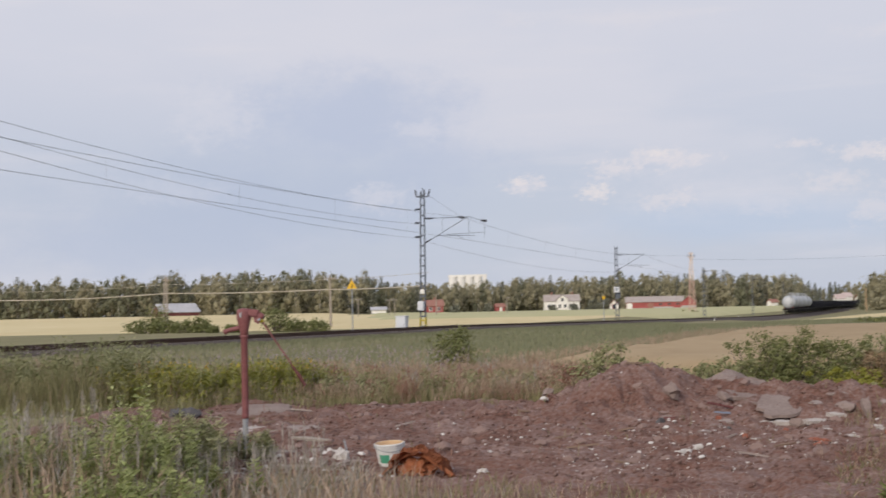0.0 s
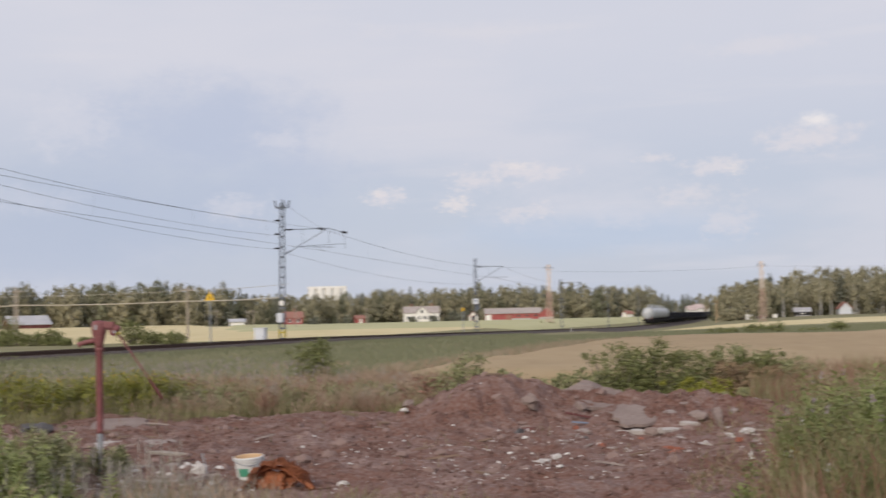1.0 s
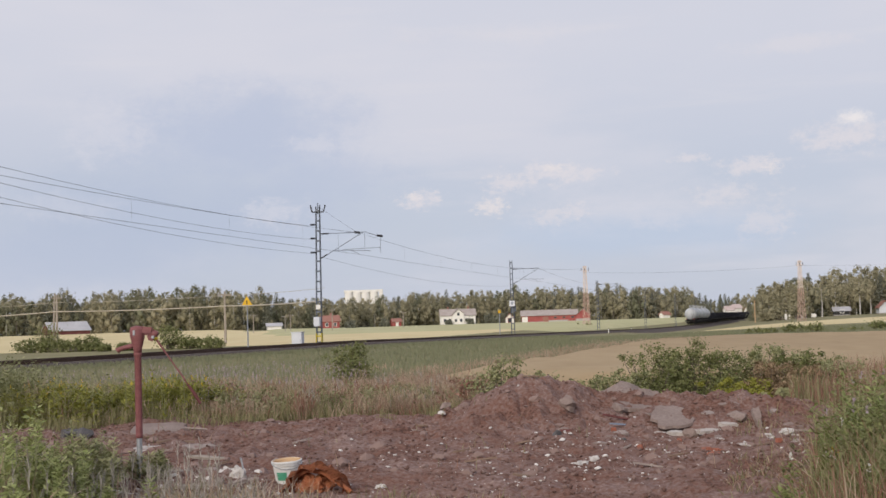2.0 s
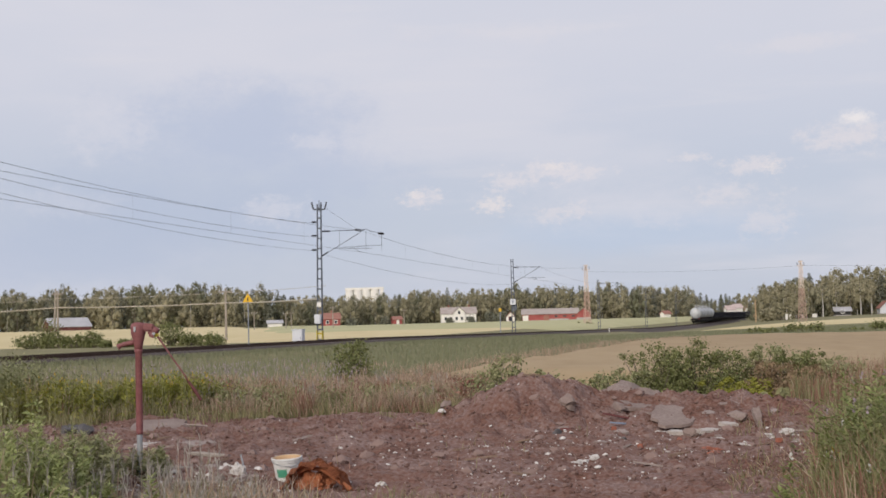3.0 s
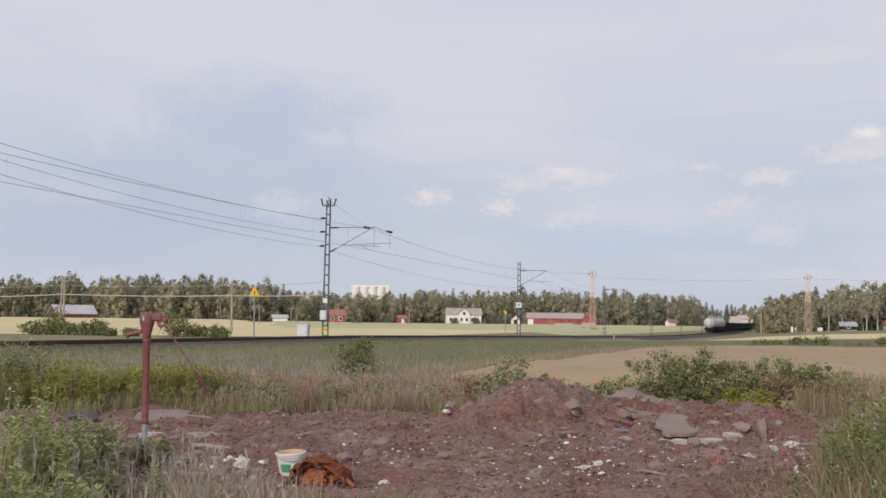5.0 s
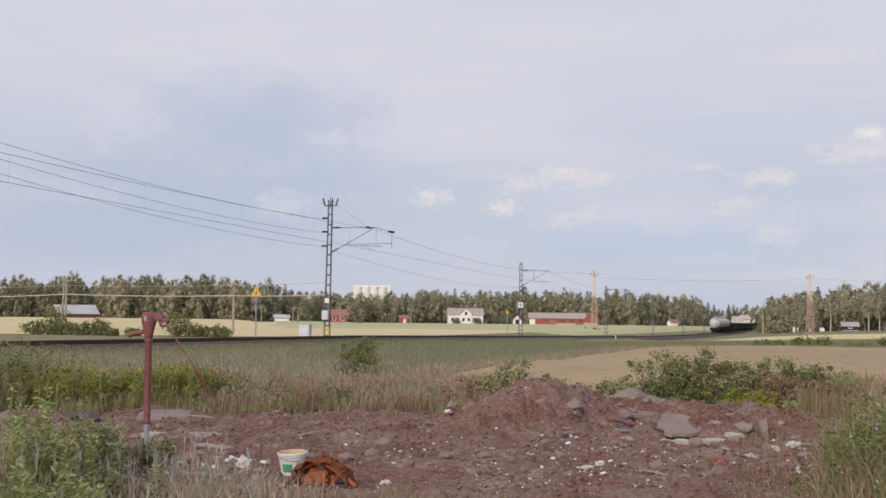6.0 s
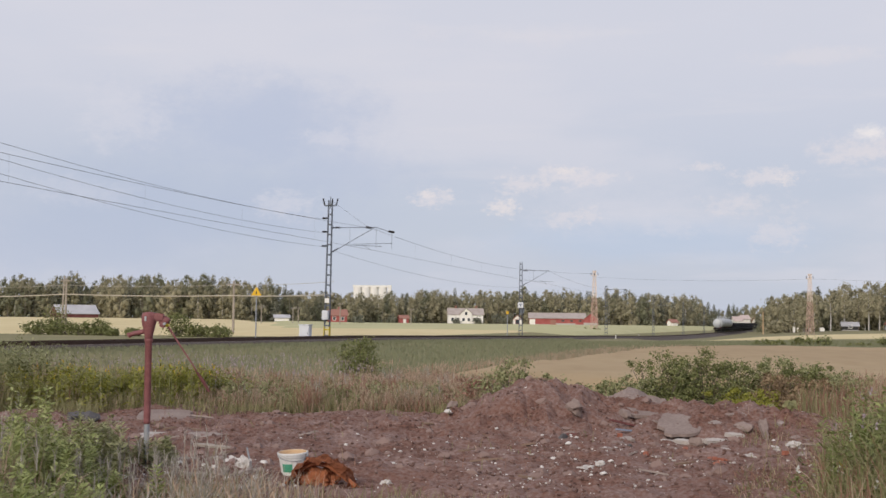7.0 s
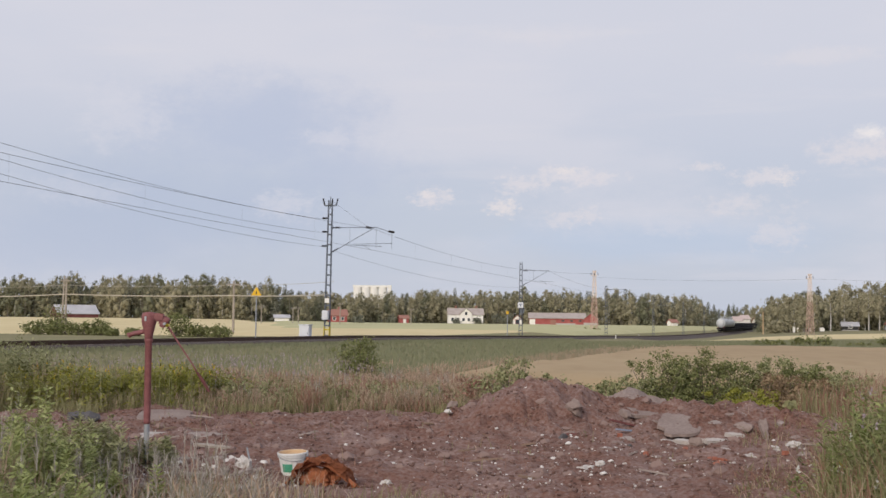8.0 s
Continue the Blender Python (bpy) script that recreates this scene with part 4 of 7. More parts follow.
def make_buildings():
    # this barn's wall is in shade, painted as a darker red
    gable_house("barn", "red wooden barn with a bright tin roof", "barn", -129.5, 478, (14.0, 10), 1.7, 4.6, 32, M["dark_shaded_red"], M["roof_tin"], base=0.3)
    gable_house("red_cottage", "small red wooden cottage before the trees", "house", -39, 505, (6.5, 5.5), 2.9, 4.9, 12, M["red"], M["tile_red"], (("front", -1.5, 1.7, 0.9, 1.1), ("front", 1.6, 1.7, 0.9, 1.1)), chimney=(0.5,))
    gable_house("garden_shed", "small red wooden shed with white corners", "shed", -16, 560, (3.6, 3.2), 2.3, 3.4, 20, M["red"], M["tile_red"], doors=(("front", 0, 1.2, 1.9),), trim=M["white"])
    w = [("front", -5.6 + 2.2 * k, 2.0, 1.0, 1.35) for k in range(2)] + [("front", 3.4 + 2.2 * k, 2.0, 1.0, 1.35) for k in range(2)]
    house = gable_house("farmhouse", "white wooden farmhouse with grey roof and gable", "house", 9.6, 570, (14.4, 8), 4.1, 6.6, 4, M["white"], M["roof_grey"], w, 0.5, (-4.0, 4.6), trim=M["white"])
    bm = bmesh.new()
    vs = [bm.verts.new(v) for v in ((-2.4, -4.6, 0), (2.4, -4.6, 0), (2.4, -4.6, 4.6), (0, -4.6, 6.7), (-2.4, -4.6, 4.6), (-2.4, 0, 0), (2.4, 0, 0), (2.4, 0, 4.6), (0, 0, 6.7), (-2.4, 0, 4.6))]
    bm.faces.new(vs[:5])
    for k in range(5):
        bm.faces.new((vs[k], vs[(k + 1) % 5], vs[5 + (k + 1) % 5], vs[5 + k]))
    bmesh.ops.recalc_face_normals(bm, faces=bm.faces)
    part("gable_bay", bm, M["white"], house)
    for s in (-1, 1):
        part("bay_roof", box(bmesh.new(), (3.5, 5.2, 0.15), (s * 1.3, -2.5, 5.75), (0, s * 41, 0)), M["roof_grey"], house)
    for at in ((-1.1, -4.63, 2.0), (1.1, -4.63, 2.0), (0, -4.63, 4.6)):
        win = part("window", box(bmesh.new(), (1.25, 0.06, 1.55), at), M["white"], house)
        part("pane", box(bmesh.new(), (0.95, 0.09, 1.25), at), M["glass"], win)
    gable_house("garden_shed", "small white gabled shed with a red door", "shed", 30.2, 545, (3.4, 3.4), 2.2, 3.9, 84, M["white"], M["tile_red"], (("left", 0, 1.3, 1.2, 1.6),), trim=M["red"])
    cow = gable_house("cow_barn", "long red cow barn with grey roof and footing", "barn", 45.6, 540, (22, 9), 2.9, 4.9, -3, M["red"], M["roof_grey"], [("front", 2.2 + 3.4 * k, 1.9, 1.1, 0.5) for k in range(3)], 0.5, trim=M["tile_red"])
    part("plaster_gable", box(bmesh.new(), (2.2, 0.12, 2.3), (-9.8, -4.58, 1.3)), M["white"], cow)
    part("tall_door", box(bmesh.new(), (2.2, 0.14, 2.2), (-1.6, -4.6, 1.2)), M["tile_red"], cow)
    part("plinth_band", box(bmesh.new(), (9.0, 0.10, 0.8), (2.6, -4.57, 0.55)), M["stone_base"], cow)
    gable_house("barn_wing", "red gabled barn wing with pale footing", "barn", 58.6, 536, (9, 5.4), 2.7, 4.9, 84, M["red"], M["roof_grey"], base=1.2)
    # grain silos over the woods
    silo = thing("grain_silo", pose(-47.5, 900, float(land(-47.5, 900))), "row of pale concrete grain silos behind the woods", "silo")
    for k in range(4):
        bm = bmesh.new()
        rod(bm, (-9.0 + 5.6 * k, 0, 0), (-9.0 + 5.6 * k, 0, 22.5), 2.75, n=24)
        part("silo_tube", bm, M["white"], silo)
    part("head_house", box(bmesh.new(), (23.0, 5.0, 1.4), (-0.4, 0.4, 23.2), bevel=0.05), M["white"], silo)
    part("stair_tower", box(bmesh.new(), (2.6, 4.4, 24.0), (12.3, 0, 12.0), bevel=0.05), M["white"], silo)
    gable_house("greenhouse_shed", "low white building at the wood's edge", "shed", -60.5, 512, (5.5, 4), 1.5, 2.5, 8, M["white"], M["roof_tin"], base=0.2)
    gable_house("cottage", "small dark cottage with a pale roof under birches", "house", 120.0, 400, (4.4, 4), 1.4, 2.4, -10, M["black"], M["roof_tin"], (("front", 0, 1.2, 0.9, 0.8),), base=0.2)
    gable_house("cottage", "small grey cottage with a steep roof under birches", "house", 132.0, 398, (4.2, 3.6), 1.8, 3.6, 84, M["cabinet"], M["tile_red"], (("front", 0, 1.4, 0.9, 0.9),), base=0.2)
    gable_house("farm_shed", "white farm shed at the end of the railway", "shed", 141.0, 650, (4.0, 4), 3.6, 5.4, 10, M["white"], M["tin_pink"], base=0.3)
    gable_house("farm_shed", "pale yellow shed beside the railway", "shed", 148.6, 632, (3.2, 4), 3.6, 4.4, 4, M["bucket_in"], M["roof_grey"], base=0.3)
    gable_house("farm_shed", "low white shed beside the railway", "shed", 155.5, 700, (5.0, 4), 4.6, 6.4, 25, M["white"], M["tin_pink"], base=0.3)
    gable_house("farm_shed", "pale farm shed with a pinkish roof", "shed", 162.0, 695, (5, 4), 4.2, 6.2, 20, M["white"], M["tile_red"], base=0.3)
    gable_house("red_cottage", "tiny white cottage with a red roof before the trees", "house", 97.5, 575, (3.4, 3), 1.8, 2.9, 30, M["white"], M["tile_red"], base=0.3)
    for k, (x, y, wd, ht) in enumerate(((102.8, 397, 0.6, 1.7), (104.2, 398, 0.5, 1.4), (108.2, 399, 1.2, 1.1), (111.5, 399, 1.5, 1.1))):
        b = thing("beehive_box" if wd < 1 else "wrapped_bale", pose(x, y, float(land(x, y))), "white upright box at the wood's edge" if wd < 1 else "white wrapped bale at the wood's edge", "box" if wd < 1 else "bale")
        part("body", box(bmesh.new(), (wd, 0.9, ht), (0, 0, ht / 2), bevel=0.12), M["white"], b)
    p = thing("gate_post", pose(92.6, 392, float(land(92.6, 392)) - 0.2), "yellowish wooden post beside the railway", "post")
    part("stake", rod(bmesh.new(), (0, 0, 0), (0, 0, 6.6), 0.16, 0.14), M["bucket_in"], p)


make_buildings()


# ---------------------------------------------------------------- woods
class Leaves:
    """Collects many small faces for one mesh."""

    def __init__(self):
        self.v, self.f3, self.f4, self.n = [], [], [], 0

    def quads(self, v):                      # (k, 4, 3)
        k = len(v)
        self.v.append(v.reshape(-1, 3))
        self.f4.append(self.n + np.arange(4 * k).reshape(k, 4))
        self.n += 4 * k

    def tris(self, v):
        k = len(v)
        self.v.append(v.reshape(-1, 3))
        self.f3.append(self.n + np.arange(3 * k).reshape(k, 3))
        self.n += 3 * k

    def strips(self, v):                     # (k, 5, 3): a blade of two segments with a tip
        k = len(v)
        self.v.append(v.reshape(-1, 3))
        i = self.n + 5 * np.arange(k)[:, None]
        self.f4.append(i + np.array([0, 1, 3, 2]))
        self.f3.append(i + np.array([2, 3, 4]))
        self.n += 5 * k

    def build(self, name, mat, parent=None, label="", category="", kind=""):
        me = bpy.data.meshes.new(name)
        faces = []
        for block in self.f4 + self.f3:
            faces += block.tolist()
        me.from_pydata(np.concatenate(self.v).tolist(), [], faces)
        me.materials.append(mat)
        ob = new(name, me)
        if parent:
            ob.parent = parent
        return tagged(ob, label, category, "", kind)


RNG = np.random.default_rng(7)


def unit(k):
    v = RNG.normal(size=(k, 3))
    return v / np.linalg.norm(v, axis=1, keepdims=True)


def leaf_quads(centre, size, up=0.3, facing=None, loose=0.6):
    """Ragged four-sided leaf clumps of that size round centres (k, 3); facing: the way that they look, more or less."""
    k = len(centre)
    n = unit(k) + np.array([0, 0, up]) if facing is None else facing + loose * unit(k) + np.array([0, 0, up])
    a = np.cross(n, unit(k))
    a /= np.linalg.norm(a, axis=1, keepdims=True) + 1e-9
    b = np.cross(n, a)
    b /= np.linalg.norm(b, axis=1, keepdims=True) + 1e-9
    s = np.broadcast_to(np.asarray(size, float), (k,))[:, None]
    j = RNG.uniform(0.65, 1.25, (k, 4, 1))
    return centre[:, None, :] + j * np.stack([a * s, b * s * 0.75, -a * s, -b * s * 0.75], 1)


def spruce_tree(out, x, y, z, h, w):
    levels = int(15 + h * 0.9)
    for q in (0.12, 0.3, 0.48, 0.64, 0.78):
        inner_mass(out, x, y, z + h * q, w * (1 - q) ** 0.7 * 0.42, h * 0.10)
    f = np.repeat(np.linspace(0.03, 0.985, levels), 22)
    r = w * (1 - f) ** 0.6 * RNG.uniform(0.4, 1.15, len(f)) + 0.16
    a = RNG.uniform(0, 2 * math.pi, len(f))
    c = np.stack([x + r * np.cos(a), y + r * np.sin(a), z + h * f - 0.22 * r + RNG.normal(0, 0.2, len(f))], 1)
    d = np.stack([np.cos(a), np.sin(a), -0.35 * np.ones(len(f))], 1)
    t = np.stack([-np.sin(a), np.cos(a), RNG.normal(0, 0.35, len(f))], 1)
    s = (0.22 + 0.28 * (1 - f))[:, None] * RNG.uniform(0.8, 1.3, (len(f), 1))
    out.quads(np.stack([c + d * s, c + t * s * 0.75, c - d * s * 0.8 + np.array([0, 0, 0.35]) * s, c - t * s * 0.75], 1))


BALL = bmesh.new()
bmesh.ops.create_icosphere(BALL, subdivisions=1, radius=1.0)
BALL_V, BALL_F = np.array([v.co[:] for v in BALL.verts]), np.array([[v.index for v in f.verts] for f in BALL.faces])
BALL.free()


def inner_mass(out, x, y, z, rx, rz):
    """The dense inside of a crown, behind its leaves."""
    v = BALL_V * RNG.uniform(0.75, 1.1, (len(BALL_V), 1)) * (rx, rx, rz) + (x, y, z)
    out.v.append(v)
    out.f3.append(BALL_F + out.n)
    out.n += len(v)


def leafy_tree(out, x, y, z, h, w, low=0.12, count=700):
    """A crown of loose leafy sprays round the stem, from the height low * h up, with gaps between them."""
    n = 15
    for j in range(n):
        q = low + (1 - low) * (j + RNG.uniform(0, 0.8)) / n
        wide = w * (0.55 + 0.6 * math.sin(math.pi * min(1.0, 0.15 + q * 0.85))) * (1.0 if q < 0.75 else 1.0 - 1.7 * (q - 0.75))
        a, r = RNG.uniform(0, 2 * math.pi), wide * RNG.uniform(0.15, 0.72)
        lr = wide * RNG.uniform(0.38, 0.58)
        lx, ly, lz = x + r * math.cos(a), y + r * math.sin(a), z + h * q * 0.95
        per = count // n
        d = unit(per)
        u = d * RNG.uniform(0.35, 1.3, (per, 1))
        c = np.stack([lx + u[:, 0] * lr, ly + u[:, 1] * lr, np.maximum(z + 0.2, lz + u[:, 2] * lr * 1.15)], 1)
        inner_mass(out, lx, ly, max(z + lr * 0.5, lz), lr * 0.42, lr * 0.55)
        out.quads(leaf_quads(c, RNG.uniform(0.17, 0.40, per) * (0.6 + 0.08 * w), 0.25, d, 0.9))


def trunks(name, rows, mat, parent):
    bm = bmesh.new()
    for x, y, z, h, r in rows:
        rod(bm, (x, y, z - 0.3), (x + RNG.normal(0, 0.15), y, z + h), r, r * 0.35, 5)
    return part(name, bm, mat, parent)


# bearing (tangent), distance, tree height, share of conifers
WEST_EDGE = [(-0.46, 520, 16.0, 0.2), (-0.33, 520, 15.0, 0.25), (-0.292, 520, 15.6, 0.3), (-0.275, 520, 17.6, 0.5), (-0.264, 525, 13.6, 0.3), (-0.232, 525, 17.0, 0.15), (-0.19, 525, 16.2, 0.25), (-0.125, 530, 15.8, 0.4), (-0.11, 540, 12.4, 0.5)]
MIDDLE_EDGE = [(-0.07, 580, 12.6, 0.3), (-0.03, 610, 13.6, 0.15), (0.0, 620, 15.2, 0.25), (0.05, 610, 15.4, 0.35), (0.10, 600, 15.4, 0.40), (0.125, 590, 15.0, 0.25), (0.15, 590, 14.2, 0.2), (0.165, 600, 12.8, 0.3), (0.182, 620, 14.6, 0.2), (0.195, 700, 12.4, 0.4)]
EAST_EDGE = [(0.205, 860, 12.0, 0.5), (0.224, 860, 12.5, 0.5), (0.236, 520, 10.0, 0.2), (0.241, 440, 10.4, 0.15), (0.25, 420, 11.4, 0.08), (0.275, 410, 12.4, 0.10), (0.31, 405, 13.4, 0.15), (0.36, 400, 13.4, 0.2), (0.50, 400, 13.5, 0.3)]
WOOD = WEST_EDGE + MIDDLE_EDGE + EAST_EDGE
WOOD_T, WOOD_D, WOOD_H, WOOD_C = (np.array(c) for c in zip(*WOOD))


def make_wood(name, t0, t1, rows, gap, label, kinds, bare=0.3):
    """kinds: the leaf colours and their shares; bare: the share of leafy trees whose stems show under the crown."""
    wood = thing(name, pose(0, 0, 0), label, "woods", kind="stuff")
    conifer, dark, white = Leaves(), [], []
    broad = {k: Leaves() for k, _ in kinds}
    shares = np.cumsum([v for _, v in kinds])
    for row in range(rows):
        t = t0 + RNG.uniform(0, 0.004)
        while t < t1:
            d = float(np.interp(t, WOOD_T, WOOD_D)) + row * 7 + RNG.uniform(-3, 4)
            x, y = t * d, d
            z = float(land(x, y))
            tall = float(np.interp(t, WOOD_T, WOOD_H)) * (1 + 0.10 * noise.noise((t * 90, 0, 0)))
            h = 1.12 * tall * RNG.uniform(0.70, 1.04) * (0.84 if row == 0 else 1.0)
            if RNG.random() < float(np.interp(t, WOOD_T, WOOD_C)) * (0.35 if row == 0 else 0.85):
                spruce_tree(conifer, x, y, z, h * RNG.uniform(0.88, 1.02), h * RNG.uniform(0.18, 0.27))
                dark.append((x, y, z, h * 0.9, 0.18))
            else:
                w = h * RNG.uniform(0.25, 0.37)
                kind = kinds[int(np.searchsorted(shares, RNG.uniform(0, shares[-1] - 1e-6)))][0]
                show = RNG.random() < bare
                leafy_tree(broad[kind], x, y, z, h, w, low=RNG.uniform(0.22, 0.40) if show else 0.03, count=740 if row < 3 else 460)
                (white if RNG.random() < 0.3 + 0.5 * (bare > 0.5) else dark).append((x, y, z, h * 0.85, 0.17))
            if row < 2 and RNG.random() < (0.45 if bare < 0.5 else 0.12):
                bx, by, bh = x + RNG.uniform(-2, 2), y - RNG.uniform(-2, 2.5), RNG.uniform(2.0, 4.5)
                leafy_tree(broad[kinds[int(RNG.integers(0, len(kinds)))][0]], bx, by, z, bh, bh * 0.5, 0.02, 200)
            t += gap / d * RNG.uniform(0.6, 1.4)
    conifer.build("conifer_crowns", M["spruce"], wood, kind="stuff")
    for k, out in broad.items():
        if out.n:
            out.build("leafy_crowns", M[k], wood, kind="stuff")
    for n, rows_, mat in (("trunks", dark, "trunk"), ("birch_trunks", white, "birch_bark")):
        if rows_:
            tagged(trunks(n, rows_, M[mat], wood), kind="stuff")


make_wood("woods_west", -0.47, -0.115, 5, 3.8, "mixed wood of spruces and birches behind the field", (("birch", 0.5), ("alder", 0.3), ("birch_sunlit", 0.2)), 0.2)
make_wood("woods_middle", -0.115, 0.196, 5, 3.8, "mixed olive wood with dark spruces behind the farm", (("birch_sunlit", 0.5), ("birch", 0.35), ("alder", 0.15)), 0.2)
make_wood("woods_far", 0.19, 0.240, 3, 4.6, "distant low tree line behind the railway", (("birch", 0.6), ("alder", 0.4)), 0.0)
# mostly the brighter birch copy, whose colour holds this wood's sunlight
make_wood("woods_east", 0.241, 0.48, 5, 3.2, "birch wood with pale trunks beside the fields", (("birch_sunlit", 0.6), ("birch", 0.3), ("alder", 0.1)), 0.7)


def birch_tree(x, y, h):
    """A slender birch at the wood's edge with its white stem in the open."""
    z = float(land(x, y))
    b = thing("birch_tree", pose(x, y, z), "slender birch with a white stem at the wood's edge", "tree", "birches at the wood's edge")
    bm = bmesh.new()
    tube(bm, [(0, 0, -0.2), (0.1, 0, h * 0.3), (-0.05, 0, h * 0.6), (0.1, 0, h * 0.9)], [0.19, 0.16, 0.10, 0.03], 7)
    part("trunk", bm, M["birch_bark"], b, "white birch stem")
    bm = bmesh.new()
    for k in range(9):
        f, a = RNG.uniform(0.35, 0.8), RNG.uniform(0, 2 * math.pi)
        rod(bm, (0, 0, h * f), (math.cos(a) * h * 0.13, math.sin(a) * h * 0.13, h * (f + 0.10)), 0.05, 0.015, 4)
    part("limbs", bm, M["trunk"], b)
    out = Leaves()
    leafy_tree(out, 0, 0, 0, h, h * 0.17, 0.42, 520)
    out.build("crown", M["birch_sunlit"], b)


# ---------------------------------------------------------------- things in the yard
def tube(bm, points, r, n=10):
    """A bent tube through the points; r may be one radius or one for each."""
    rs = [r] * len(points) if isinstance(r, (int, float)) else r
    pts = [Vector(p) for p in points]
    rings = []
    for k, p in enumerate(pts):
        d = (pts[min(k + 1, len(pts) - 1)] - pts[max(k - 1, 0)]).normalized()
        u = d.orthogonal().normalized() if k == 0 else (u - d * u.dot(d)).normalized()
        w = d.cross(u)
        rings.append([bm.verts.new(p + rs[k] * (u * math.cos(2 * math.pi * j / n) + w * math.sin(2 * math.pi * j / n))) for j in range(n)])
    for a, b in zip(rings, rings[1:]):
        for j in range(n):
            bm.faces.new((a[j], a[(j + 1) % n], b[(j + 1) % n], b[j]))
    bm.faces.new(rings[0][::-1])
    bm.faces.new(rings[-1])
    return bm


for _t, _d, _h in ((0.259, 401, 9.0), (0.266, 399, 10.0), (0.274, 400, 9.4), (0.286, 398, 11.0), (0.296, 401, 10.4), (0.314, 397, 12.0), (0.322, 399, 10.6), (0.340, 396, 11.5)):
    birch_tree(_t * _d, _d, _h)


def water_pump():
    x, y = -3.0, 13.9
    p = thing("hand_pump", pose(x, y, 0.0), "faded red cast-iron hand water pump on a galvanised pipe", "pump")
    part("riser_pipe", rod(bmesh.new(), (0, 0, -0.05), (0, 0, 0.52), 0.029, n=16), M["galv"], p, "bare galvanised pipe", smooth=False)
    part("column", lathe(bmesh.new(), [(0, 0.47), (0.034, 0.47), (0.035, 0.50), (0.035, 1.30), (0.042, 1.31), (0.042, 1.335), (0, 1.335)], 20), M["pump"], p, "red painted column", True)
    bm = lathe(bmesh.new(), [(0, 1.32), (0.04, 1.32), (0.045, 1.38), (0.062, 1.45), (0.075, 1.50), (0.078, 1.565), (0.066, 1.60), (0, 1.612)], 20)
    part("head", bm, M["pump"], p, "red funnel-shaped pump head", True)
    bm = bmesh.new()
    box(bm, (0.17, 0.10, 0.085), (0.085, 0, 1.555), (0, 6, 0), 0.02)
    box(bm, (0.09, 0.07, 0.10), (0.15, 0, 1.50), (0, 25, 0), 0.02)
    part("lever_housing", bm, M["pump"], p)
    pts = [(-0.02, 0, 1.415), (-0.08, 0, 1.402), (-0.13, 0, 1.392), (-0.175, 0, 1.380), (-0.203, 0, 1.366)]
    spout = part("spout", tube(bmesh.new(), pts, [0.027, 0.025, 0.023, 0.023, 0.026], 14), M["pump"], p, "red downward-bent spout", True)
    part("spout_rim", tube(bmesh.new(), [(-0.196, 0, 1.370), (-0.210, 0, 1.361)], 0.030, 14), M["pump"], spout)
    lever = part("lever", tube(bmesh.new(), [(0.165, 0, 1.49), (0.20, 0, 1.455), (0.33, 0, 1.26), (0.46, 0, 1.07), (0.50, 0, 1.0)], [0.018, 0.011, 0.0085, 0.008, 0.008], 10), M["pump"], p, "long red pump lever", True)
    part("grip", tube(bmesh.new(), [(0.50, 0, 1.0), (0.57, 0, 0.90), (0.63, 0, 0.80)], [0.011, 0.020, 0.014], 10), M["dark_shaded_red"], lever, "worn dark grip")
    part("nose", tube(bmesh.new(), [(0.13, 0, 1.535), (0.185, 0, 1.518), (0.205, 0, 1.508)], [0.044, 0.038, 0.030], 14), M["pump"], p, "rounded red nose of the pump head", True)
    # the nose is closed; a black disc stands for the shaded hollow
    part("nose_socket", tube(bmesh.new(), [(0.202, 0, 1.510), (0.209, 0, 1.507)], 0.024, 12), M["black"], p, "black disc for the shade inside the socket")
    part("link_bolt", tube(bmesh.new(), [(0.19, -0.03, 1.475), (0.19, 0.03, 1.475)], 0.018, 8), M["mast_yellow"], p, "brass link bolt")
    for yy in (-0.05, 0.05):
        part("bolt", rod(bmesh.new(), (0.17, yy, 1.49), (0.17, yy * 1.5, 1.49), 0.016, n=6), M["galv"], p)
    part("badge", box(bmesh.new(), (0.02, 0.012, 0.05), (-0.02, -0.078, 1.54)), M["galv"], p, "worn pale metal plate")


